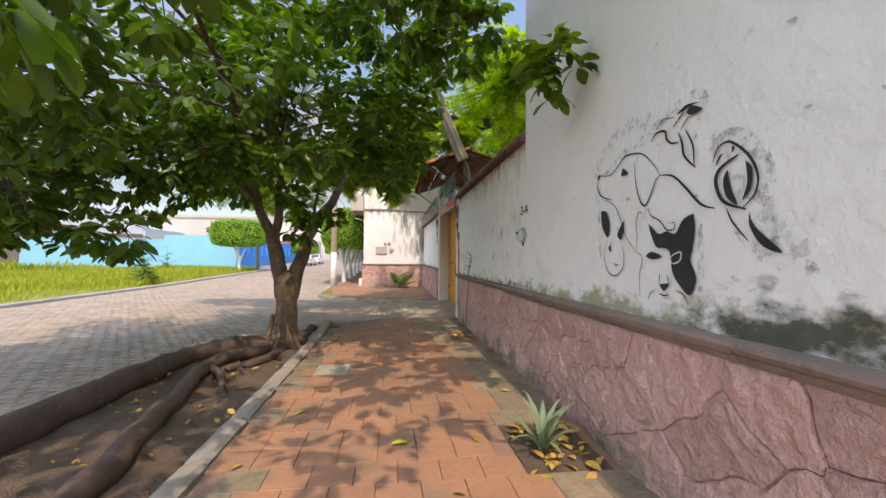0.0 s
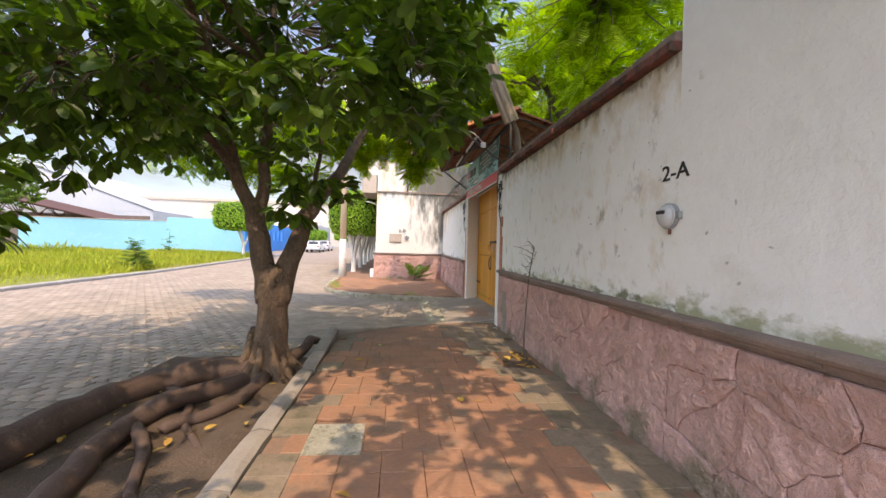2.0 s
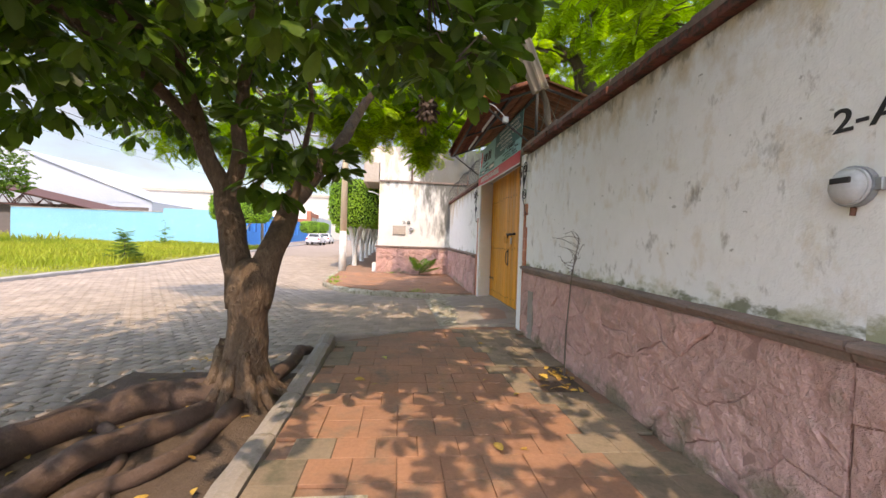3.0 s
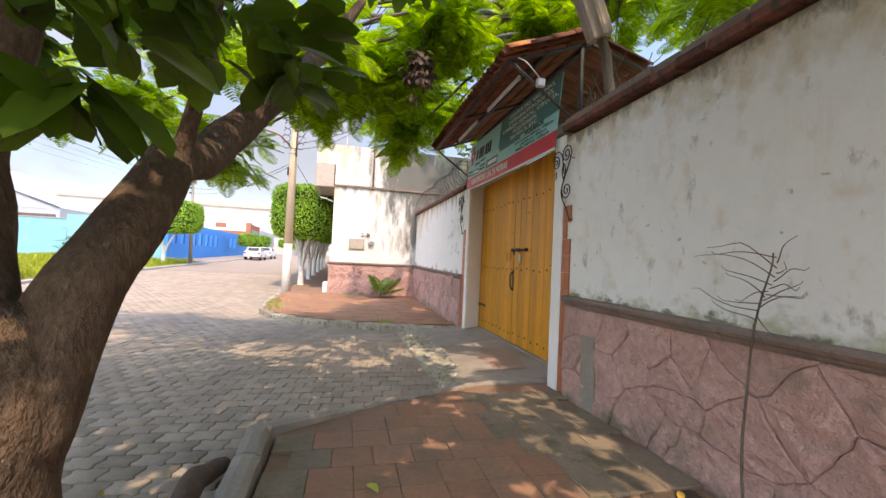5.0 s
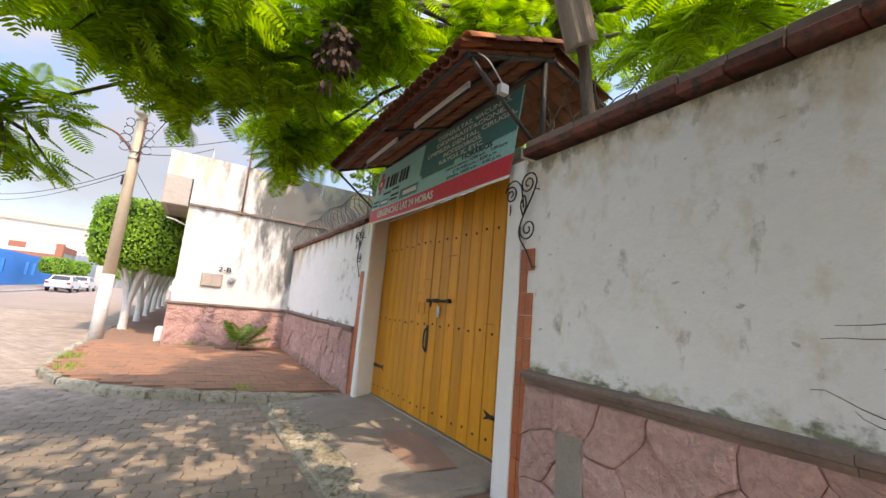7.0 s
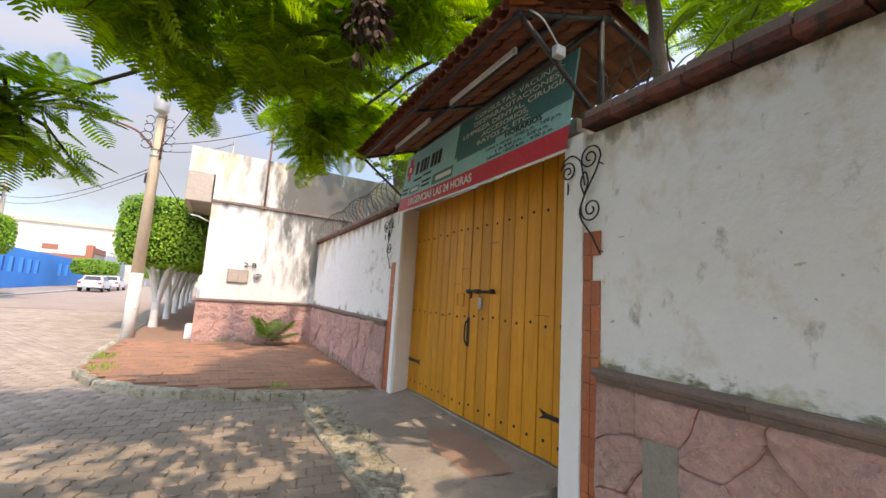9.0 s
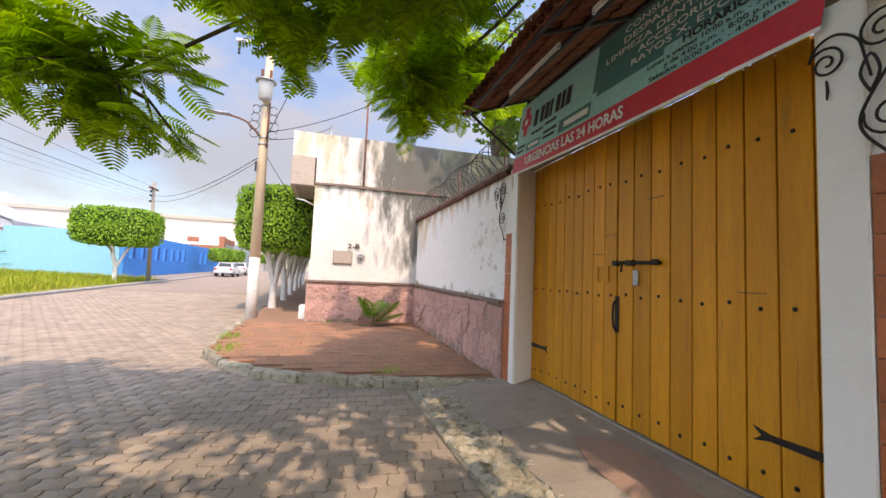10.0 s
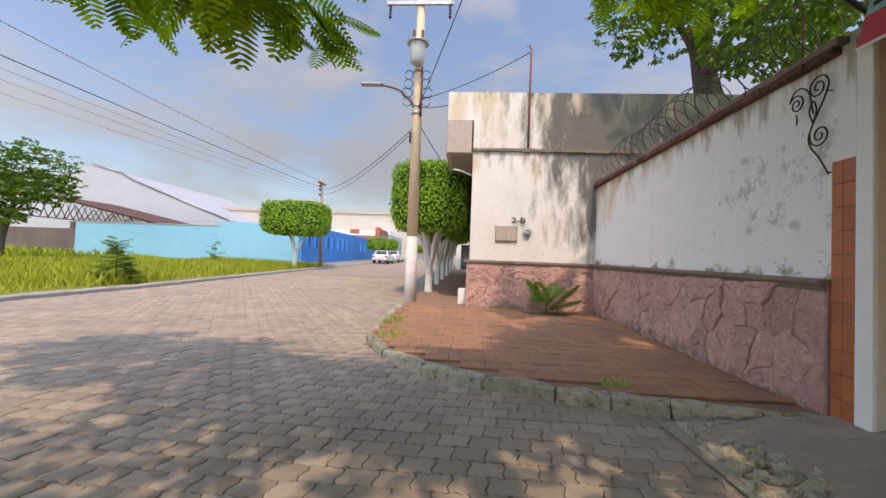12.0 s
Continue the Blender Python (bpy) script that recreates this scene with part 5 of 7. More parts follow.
# ---- utility pole ----
pole = thing("utility_pole", (-3.06, 22.55, 0.0), "tan concrete utility pole with white-painted foot and transformer", "utility pole")
PX, PY = -3.06, 22.55
under(tube("shaft", [(PX, PY, 1.84), (PX + 0.02, PY, 10.8)], [0.155, 0.10], M_post, None, "", 8), pole)
under(tube("painted_foot", [(PX, PY, -0.2), (PX, PY, 1.84)], [0.17, 0.157], M_lime, None, "white-painted foot", 8), pole)
tr = tube("transformer", [(PX, PY - 0.28, 6.62), (PX, PY - 0.28, 6.66), (PX, PY - 0.28, 7.16), (PX, PY - 0.28, 7.26), (PX, PY - 0.28, 7.30)], [0.15, 0.2, 0.22, 0.22, 0.15], M_plastic, None, "grey drum transformer", 16)
under(tr, pole)
under(tube("transformer_ring", [(PX, PY - 0.28, 7.18), (PX, PY - 0.28, 7.23)], 0.30, M_galv, None, "", 16), pole)
for dx in (-0.12, 0.12):
    pts = [(PX + dx, PY - 0.28, 7.30 + 0.035 * i) for i in range(9)]
    under(tube("bushing", pts, [0.05 if i % 2 else 0.028 for i in range(9)], M_rusty, None, "", 10), pole)
box_part("crossarm", PX - 0.95, PY - 0.16, 8.40, PX + 0.95, PY - 0.08, 8.50, M_galv, pole)
for dx in (-0.85, 0.85):
    pts = [(PX + dx, PY - 0.12, 8.40 - 0.05 * i) for i in range(9)]
    under(tube("insulator", pts, [0.045 if i % 2 else 0.02 for i in range(9)], M_iron, None, "", 10), pole)
for i, (z, w) in enumerate(((5.6, 0.26), (5.85, 0.3), (6.1, 0.24), (6.35, 0.22))):
    lp = [(PX + (-0.12 - w * 0.5 + w * 0.5 * math.cos(a)), PY - 0.2, z + 0.13 * math.sin(a)) for a in np.linspace(-2.8, 2.8, 14)]
    under(tube("wire_loop", lp, 0.012, M_iron, None, "", 5), pole)
    under(tube("wire_loop", [(2 * PX - x + 0.02, y, zz) for x, y, zz in lp], 0.010, M_iron, None, "", 5), pole)
under(tube("riser", [(PX + 0.12, PY - 0.16, 5.2), (PX + 0.13, PY - 0.17, 6.6)], 0.03, M_rusty, None, "", 6), pole)
under(tube("fuse_box", [(PX - 0.14, PY - 0.15, 4.45), (PX - 0.14, PY - 0.15, 4.75)], 0.03, M_iron, None, "", 6), pole)
for z in (5.3, 5.5, 6.5):
    under(tube("strap", [(PX, PY, z), (PX, PY, z + 0.05)], 0.155, M_galv, None, "", 10), pole)
arm = tube("lamp_arm", [(PX - 0.1, PY - 0.1, 5.55), (PX - 0.5, PY - 0.1, 5.95), (PX - 1.0, PY - 0.1, 6.10)], [0.03] * 3, M_rusty, None, "rust-red lamp arm", 8, 5)
under(arm, pole)
hdm = bmesh.new()
box(hdm, PX - 1.62, PY - 0.2, 6.08, PX - 0.98, PY, 6.17, 0.03)
under(part("lamp_head", hdm, M_galv, None, "flat grey street-lamp head"), pole)


def cable(name, a, b, sag, label, r=0.011, owner=None):
    n = 18
    pts = [(a[0] + (b[0] - a[0]) * t, a[1] + (b[1] - a[1]) * t, a[2] + (b[2] - a[2]) * t - sag * 4 * t * (1 - t)) for t in [i / n for i in range(n + 1)]]
    if owner:
        return under(tube(name, pts, r, M_iron, None, "", 5), owner)
    return tagged(tube(name, pts, r, M_iron, None, label, 5), category="cable", group="overhead cables")


cable("cable", (PX, PY, 5.5), (-1.1, 25, 7.0), 0.15, "black service cable from pole to house")
cable("cable", (PX, PY, 5.7), (0.0, 21.84, 6.75), 0.12, "black service cable from pole to house")
cable("cable", (PX + 0.1, PY, 5.0), (-1.45, 23.5, 3.0), 0.1, "black drop cable from pole to house")
cable("cable", (PX, PY, 5.4), (3.0, 5, 9.5), 0.3, "black overhead service cable")
cable("cable", (PX + 0.8, PY, 8.4), (6.0, 6, 11.5), 0.3, "black overhead service cable")
cable("cable", (PX, PY, 5.0), (-13.1, 42, 6.4), 0.5, "thin black overhead cable across the street", 0.012)
cable("cable", (PX, PY, 4.9), (-13.1, 42, 6.0), 0.5, "thin black overhead cable across the street", 0.010)
for i, (z0, z1, r) in enumerate(((6.95, 7.4, 0.009), (6.5, 6.35, 0.014), (6.3, 6.0, 0.005), (6.1, 5.7, 0.005), (5.9, 5.3, 0.004))):
    cable("cable", (-13.1, 42, z0), (-14.2 - 0.2 * i, 8, z1), 0.25, "black overhead cable along the field", r)

fpole = thing("utility_pole", (-13.1, 42.0, 0.3), "dark distant concrete utility pole with crossarm", "utility pole")
under(tube("shaft", [(-12.95, 42, 0.2), (-13.1, 42, 7.3)], [0.15, 0.1], M_conc, None, "", 8), fpole)
box_part("crossarm", -13.2, 41.4, 6.8, -13.0, 42.6, 6.9, M_rusty, fpole)
for z in (5.9, 6.3, 6.6):
    box_part("insulator", -13.3, 41.9, z, -13.15, 42.1, z + 0.12, M_iron, fpole)

# ---- across the street ----
bw = thing("blue_wall", (-24, 44.6, 0.3), "long pale blue painted boundary wall behind the field", "wall")
box_part("wall", -36.0, 44.6, 0.0, -22.9, 44.9, 3.45, M_cyan, bw)
box_part("wall", -22.895, 44.6, 0.0, -15.9, 44.9, 3.85, M_cyan, bw)
box_part("coping", -36.0, 44.55, 3.455, -22.9, 44.95, 3.53, M_wkerb, bw)
bb = thing("blue_building", (-15.7, 58, 0.5), "deep blue painted wall with slanted window recesses", "building")
box_part("wall", -15.885, 44.62, 0.0, -15.6, 72.0, 3.85, M_blue, bb)
for y in (45.5, 47.3, 50.2, 51.9, 53.8, 55.4, 57.0, 63.0, 65.0):
    box_part("window", -15.62, y, 1.95, -15.585, y + 0.9, 3.05, M_navy, bb)
    box_part("window_hood", -15.63, y - 0.12, 1.9, -15.38, y - 0.02, 3.1, M_blue, bb)
gw = thing("gateway", (-15.4, 74, 0.8), "red-brown framed warehouse gateway", "gateway")
box_part("pillar", -15.9, 72.1, 0.5, -15.2, 72.9, 5.9, M_redwall, gw)
box_part("beam", -15.8, 72.9, 5.0, -15.3, 79.0, 5.7, M_redwall, gw)
box_part("gate_panel", -15.6, 72.95, 0.5, -15.5, 78.9, 5.0, M_galv, gw)
box_part("side_wall", -15.9, 79.05, 0.5, -15.2, 92.0, 5.2, M_metalroof, gw)
box_part("low_wall", -24.0, 72.2, 0.5, -15.95, 72.7, 4.6, M_redwall, gw)
wh = thing("warehouse", (-68, 86, 1), "white gabled sheet-metal warehouse", "warehouse")
gv = [(-76, 7.0), (-47.0, 7.0), (-47.0, 7.3), (-66.5, 14.4), (-69.0, 15.8), (-75.0, 17.2), (-76.0, 17.2), (-95, 11), (-95, 7)]
vs = [(x, y, z) for y in (85, 120) for x, z in gv]
n_ = len(gv)
under(mesh("gable_wall", vs, [tuple(range(n_)), tuple(range(n_, 2 * n_))[::-1]] + [(i, (i + 1) % n_, n_ + (i + 1) % n_, n_ + i) for i in range(n_)], M_metalroof), wh)
box_part("lower_wall", -95, 85.05, 0, -47, 119, 6.99, M_metalroof, wh)
for a, b in (((-47.0, 7.35), (-66.5, 14.5)), ((-66.5, 14.5), (-69.0, 15.95)), ((-69.0, 15.95), (-75.0, 17.4))):
    under(tube("roof_edge", [(a[0], 84.9, a[1]), (b[0], 84.9, b[1])], 0.16, M_galv, None, "", 4), wh)
sh = thing("open_shed", (-62, 78, 1), "rust-red steel truss roof of an open shed", "shed")
for y in (70.0, 74.0, 78.0):
    under(tube("top_chord", [(-75, y, 9.6), (-67, y, 9.0), (-46.5, y, 4.6)], 0.12, M_shed, None, "", 4), sh)
    under(tube("bottom_chord", [(-75, y, 6.2), (-46.5, y, 4.3)], 0.12, M_shed, None, "", 4), sh)
    for k in range(9):
        xa = -73 + 3 * k
        under(tube("web", [(xa, y, 6.1 - 0.2 * k), (xa + 1.5, y, 9.3 - 0.55 * k), (xa + 3, y, 5.9 - 0.2 * k)], 0.08, M_shed, None, "", 4), sh)
under(mesh("roof_sheet", [(-75, 69, 9.75), (-67, 69, 9.15), (-46, 69, 4.7), (-46, 82, 4.7), (-67, 82, 9.15), (-75, 82, 9.75), (-75, 69, 9.85), (-67, 69, 9.25), (-46, 69, 4.8), (-46, 82, 4.8), (-67, 82, 9.25), (-75, 82, 9.85)],
           [(0, 1, 4, 5), (1, 2, 3, 4), (6, 11, 10, 7), (7, 10, 9, 8), (0, 6, 7, 1), (1, 7, 8, 2)], M_shed), sh)
box_part("rear_wall", -76, 82.1, 0, -46, 82.4, 6.0, M_brown, sh)
dw = thing("block_wall", (-45, 50, 0.5), "dark weathered block wall beyond the field", "wall")
box_part("wall", -62, 50, 0.2, -36.1, 50.3, 3.1, M_brown, dw)
lb = thing("long_building", (-40, 104, 1), "long cream flat-roofed industrial building", "building")
box_part("wall", -62, 100, 0, -14, 130, 10.9, M_cream, lb)
box_part("cornice", -62.3, 99.7, 10.9, -13.8, 130, 11.5, M_beige, lb)
box_part("annex", -34, 96, 0, -18.5, 99.6, 7.0, M_plaster, lb)
box_part("brick_band", -27, 95.9, 6.3, -25, 95.99, 7.2, M_redwall, lb)
fh = thing("far_house", (-1, 60, 1), "pale far house closing the pavement", "house")
box_part("wall", -2.6, 46.0, 0.2, 8, 58, 4.2, M_plaster, fh)
box_part("door", -2.2, 45.96, 0.4, -1.3, 46.0, 2.6, M_glass, fh)


def parked_car(x, y, z, label):
    """A small saloon seen from behind: body, cabin, wheels, lamps."""
    c = thing("parked_car", (x, y, z), label, "car", "parked cars")
    prof = [(-2.05, 0.35), (-2.1, 0.75), (-2.0, 0.92), (-1.3, 0.98), (1.0, 0.95), (2.0, 0.8), (2.1, 0.5), (2.0, 0.32)]
    cab_ = [(-1.55, 0.96), (-1.1, 1.42), (0.1, 1.45), (0.95, 0.95)]

    def loft(pr, w0, w1, name, material):
        vs = []
        for s in (-1, 1):
            for yy, zz in pr:
                w = w0 if zz < 1.0 else w1
                vs.append((s * w, yy, zz))
        n = len(pr)
        fs = [tuple(range(n))[::-1], tuple(range(n, 2 * n))] + [(i, (i + 1) % n, n + (i + 1) % n, n + i) for i in range(n)]
        return mesh(name, vs, fs, material, c)
    loft(prof, 0.84, 0.84, "body", M_car)
    loft(cab_, 0.78, 0.62, "cabin", M_car)
    mesh("rear_window", [(-0.62, -1.53, 1.02), (0.62, -1.53, 1.02), (0.54, -1.19, 1.37), (-0.54, -1.19, 1.37), (-0.62, -1.50, 1.00), (0.62, -1.50, 1.00), (0.54, -1.16, 1.35), (-0.54, -1.16, 1.35)], [(0, 1, 2, 3), (4, 7, 6, 5), (0, 4, 5, 1), (2, 6, 7, 3)], M_glass, c)
    for s in (-1, 1):
        mesh("side_window", [(s * 0.785, -1.2, 1.0), (s * 0.785, 0.75, 1.0), (s * 0.66, 0.1, 1.38), (s * 0.66, -1.0, 1.36)], [(0, 1, 2, 3)], M_glass, c)
        bm = bmesh.new()
        box(bm, s * 0.70 - 0.13, -2.13, 0.68, s * 0.70 + 0.13, -2.06, 0.86, 0.01)
        part("tail_lamp", bm, M_lamp, c)
        for yy in (-1.3, 1.3):
            v, f = tube_data([(s * 0.68, yy, 0.30), (s * 0.86, yy, 0.30)], 0.30, 16)
            w = mesh("wheel", v, f, M_rubber, c, "", True)
            v, f = tube_data([(s * 0.86, yy, 0.30), (s * 0.875, yy, 0.30)], 0.17, 12)
            mesh("rim", v, f, M_galv, w)
    bm = bmesh.new()
    box(bm, -0.84, -2.2, 0.36, 0.84, -2.08, 0.56, 0.03)
    part("bumper", bm, M_plastic, c)
    return c


parked_car(-11.1, 56.5, ground_z(56.5), "white hatchback parked at the far kerb")
parked_car(-11.0, 62.5, ground_z(62.5), "white car parked behind another at the kerb")

# ---- foliage ----
BROAD_V = [(0, 0, 0), (0, 0.34, 0.02), (0, 0.68, 0.0), (0, 1.0, -0.10),
           (-0.13, 0.22, 0.05), (-0.23, 0.55, 0.06), (-0.17, 0.86, -0.02), (0.13, 0.22, 0.05), (0.23, 0.55, 0.06), (0.17, 0.86, -0.02)]
BROAD_F = [(0, 1, 4), (4, 1, 2, 5), (5, 2, 3, 6), (0, 7, 1), (7, 8, 2, 1), (8, 9, 3, 2)]


def rosettes(centres, outs, per, length, droop=0.35, spread=1.0):
    """Leaves set round each twig end."""
    n = len(centres)
    c = np.repeat(np.asarray(centres), per, axis=0)
    o = np.repeat(np.asarray(outs), per, axis=0)
    a = RNG.uniform(0, 2 * np.pi, n * per)
    d = o * 0.55 + np.stack([np.cos(a), np.sin(a), RNG.uniform(-0.45, 0.35, n * per)], axis=1) * spread
    d[:, 2] -= droop
    size = RNG.uniform(0.72, 1.18, n * per) * length
    t = turns_from(d, None, size, RNG.uniform(-0.7, 0.7, n * per))
    dn = d / np.linalg.norm(d, axis=1, keepdims=True)
    return t, c + dn * RNG.uniform(0.005, 0.05, (n * per, 1)) + RNG.normal(0, 0.02, (n * per, 3))


def in_lump(centre, radius, n, shell=0.55):
    v = RNG.normal(size=(n, 3))
    v /= np.linalg.norm(v, axis=1, keepdims=True)
    r = shell + (1 - shell) * RNG.random((n, 1)) ** 0.7
    return np.asarray(centre) + v * r * np.asarray(radius), v


# the broad-leaved street tree with its roots
tree = thing("street_tree", (-1.92, 7.55, -0.15), "forked street tree with large dark leaves and thick surface roots", "tree")
TX, TY = -1.92, 7.55
trunk_parts = [
    ([(TX, TY, -0.22), (TX, TY, -0.05), (TX - 0.01, TY, 0.25), (TX, TY, 0.65), (TX, TY, 0.95), (TX - 0.02, TY + 0.05, 1.12)], [0.36, 0.27, 0.205, 0.18, 0.195, 0.15], 14),
    ([(TX - 0.06, TY, 0.80), (-2.08, 7.65, 1.25), (-2.20, 7.78, 1.70), (-2.28, 7.85, 1.95)], [0.155, 0.135, 0.125, 0.12], 10),
    ([(-2.26, 7.85, 1.86), (-2.46, 7.86, 2.3), (-2.58, 7.82, 2.7), (-2.80, 7.75, 3.6), (-2.95, 7.7, 4.8)], [0.10, 0.085, 0.075, 0.06, 0.04], 9),
    ([(-2.26, 7.85, 1.88), (-2.16, 7.9, 2.25), (-2.20, 8.0, 2.8), (-2.1, 8.1, 4.0), (-2.2, 8.0, 5.0)], [0.095, 0.08, 0.068, 0.05, 0.03], 9),
    ([(TX + 0.06, TY, 0.80), (-1.76, 7.72, 1.30), (-1.70, 8.0, 1.68), (-1.73, 8.30, 1.88)], [0.145, 0.13, 0.12, 0.112], 10),
    ([(-1.69, 8.24, 1.84), (-1.71, 8.72, 2.0), (-1.71, 9.08, 2.2), (-1.58, 9.25, 2.45), (-1.43, 9.32, 2.63), (-1.32, 9.6, 2.92), (-1.18, 10.1, 3.43), (-0.8, 10.4, 4.2)], [0.112, 0.122, 0.13, 0.115, 0.10, 0.09, 0.08, 0.04], 10),
    ([(-1.68, 8.2, 1.84), (-1.56, 8.12, 2.4), (-1.45, 7.9, 3.0), (-1.5, 7.3, 3.8)], [0.05, 0.034, 0.026, 0.018], 8),
    ([(-2.50, 7.85, 2.4), (-3.0, 7.2, 3.1), (-3.9, 6.4, 3.2), (-4.5, 5.3, 2.6)], [0.06, 0.05, 0.04, 0.02], 7),
    ([(-2.65, 7.8, 3.0), (-2.5, 6.6, 3.8), (-2.3, 4.9, 4.2), (-1.8, 3.0, 3.9)], [0.055, 0.045, 0.035, 0.015], 7),
]
pieces = []
for pts, rad, sg in trunk_parts:
    p, q = smooth_path([(x + (0.045 if len(pts) != 8 else 0.0), y, z) for x, y, z in pts], rad, 6, 0.03)
    pieces.append(tube_data(p, q, sg))
joined("trunk", pieces, M_bark, tree, "mottled brown forked trunk")
# the high lumps over road and drive are unseen, added to shade the ground
LUMPS = [((-1.9, 7.8, 4.4), (2.6, 2.0, 1.5), 440), ((-4.0, 6.9, 3.3), (1.6, 1.6, 1.2), 250), ((-4.6, 5.4, 2.3), (1.0, 0.9, 0.7), 90),
         ((-2.5, 4.7, 3.9), (1.8, 1.4, 0.9), 70), ((-1.9, 2.4, 3.3), (1.0, 0.9, 0.5), 44), ((-0.25, 6.7, 3.55), (0.9, 1.2, 0.75), 110),
         ((-1.5, 7.2, 2.45), (0.45, 0.3, 0.40), 11), ((-5.5, 6.0, 2.9), (1.3, 1.4, 1.0), 120), ((-2.9, 6.2, 3.05), (1.0, 0.8, 0.5), 50),
         ((-1.25, 1.2, 2.3), (0.30, 0.25, 0.16), 5), ((1.46, 3.35, 3.25), (0.18, 0.30, 0.34), 13), ((0.9, 3.6, 5.2), (0.9, 1.3, 0.4), 34),
         ((-3.2, 9.2, 3.9), (1.8, 1.4, 1.1), 120), ((-6.2, 8.2, 3.6), (1.4, 1.5, 1.0), 100), ((-1.1, 6.0, 2.95), (0.7, 0.6, 0.35), 20),
         ((-0.5, 0.2, 4.6), (1.6, 1.0, 0.5), 34), ((-3.3, 3.5, 3.0), (1.1, 1.0, 0.8), 90), ((-3.6, 5.6, 1.75), (0.5, 0.5, 0.35), 14),
         ((-4.9, 4.6, 1.75), (0.7, 0.7, 0.45), 34), ((-2.95, 4.75, 1.75), (0.35, 0.3, 0.3), 6), ((-0.1, 6.3, 2.75), (0.35, 0.4, 0.3), 12), ((-1.5, 8.0, 6.1), (2.4, 1.7, 0.7), 120), ((0.6, 9.4, 6.3), (1.5, 1.3, 0.6), 70), ((-3.6, 9.4, 6.2), (1.6, 1.3, 0.6), 60), ((0.3, 8.2, 4.8), (0.8, 0.9, 0.6), 70), ((0.4, 2.3, 4.3), (1.1, 1.2, 0.35), 60), ((0.3, 4.2, 4.8), (0.9, 0.9, 0.35), 40), ((-1.55, 7.12, 1.98), (0.24, 0.18, 0.2), 6), ((-1.15, 7.6, 2.15), (0.22, 0.18, 0.22), 6), ((-3.0, 2.6, 2.6), (0.6, 0.6, 0.5), 22), ((-0.2, 5.6, 5.0), (1.2, 1.3, 0.5), 110), ((1.0, 6.2, 5.0), (0.9, 1.2, 0.4), 70), ((-3.9, 9.7, 3.25), (1.0, 0.9, 0.6), 44), ((-4.6, 2.4, 4.9), (2.0, 1.8, 0.6), 130), ((-5.6, 4.4, 4.9), (1.8, 1.5, 0.6), 120), ((-3.4, 0.6, 4.9), (1.8, 1.5, 0.5), 100)]
allc, allo, twigs = [], [], []
for c, r, n in LUMPS:
    p, v = in_lump(c, r, n, 0.35)
    allc.append(p)
    allo.append(v)
    for i in range(0, n, 3):
        a = Vector(c) + (Vector(p[i]) - Vector(c)) * 0.15
        b = Vector(p[i])
        m_ = (a + b) / 2 + Vector((0, 0, 0.10))
        twigs.append(tube_data([a, m_, b], [0.010, 0.007, 0.004], 4, False))
allc, allo = np.concatenate(allc), np.concatenate(allo)
t_, p_ = rosettes(allc, allo, 8, 0.225)
scatter("crown", BROAD_V, BROAD_F, t_, p_, M_leaf, tree, "large dark glossy leaves in rosettes", True)
tagged(joined("twig_mass", twigs, M_bark2, tree), kind="stuff")
for c, r, n in LUMPS:
    if n >= 90 and c[2] < 5:
        a = Vector((-1.9, 7.4, 3.6)) if c[0] > -3.5 else Vector((-2.9, 7.6, 3.4))
        b = Vector(c)
        under(tube("branch", [a, (a + b) / 2 + Vector((0, 0, 0.25)), b], [0.030, 0.022, 0.012], M_bark, None, "", 6, 5, 0.05), tree)
ROOTS = [([(-2.05, 7.5, -0.06), (-2.5, 7.4, -0.02), (-2.95, 6.9, -0.05), (-3.1, 6.0, -0.03), (-3.15, 4.9, -0.04), (-3.2, 3.6, -0.05), (-3.15, 2.0, -0.06), (-3.2, 0.4, -0.1)], [0.17, 0.15, 0.14, 0.15, 0.17, 0.19, 0.2, 0.2]),
         ([(-2.0, 7.4, -0.1), (-2.2, 6.9, -0.05), (-2.45, 6.3, -0.02), (-2.5, 5.6, -0.05), (-2.3, 4.6, -0.08), (-2.1, 3.4, -0.08), (-1.9, 2.2, -0.1), (-1.8, 0.8, -0.15)], [0.12, 0.10, 0.095, 0.09, 0.10, 0.11, 0.11, 0.10]),
         ([(-1.9, 7.4, -0.1), (-1.85, 6.9, -0.08), (-1.95, 6.3, -0.07), (-2.25, 5.9, -0.1)], [0.12, 0.07, 0.06, 0.05]),
         ([(-1.8, 7.7, -0.08), (-1.68, 8.3, -0.02), (-1.66, 8.9, 0.0), (-1.62, 9.3, -0.12)], [0.11, 0.08, 0.075, 0.05]),
         ([(-2.1, 7.6, -0.1), (-2.6, 7.7, -0.1), (-3.0, 7.5, -0.12)], [0.12, 0.08, 0.06]),
         ([(-2.5, 5.9, -0.04), (-2.2, 5.6, -0.08), (-1.95, 5.0, -0.12)], [0.06, 0.05, 0.035]),
         ([(-2.65, 6.8, -0.06), (-2.4, 6.6, -0.1), (-2.1, 6.0, -0.12), (-1.8, 5.6, -0.14)], [0.05, 0.04, 0.035, 0.03])]
for pts, rad in ROOTS:
    under(tube("root", pts, rad, M_root, None, "thick brown surface root", 10, 8, 0.04), tree)
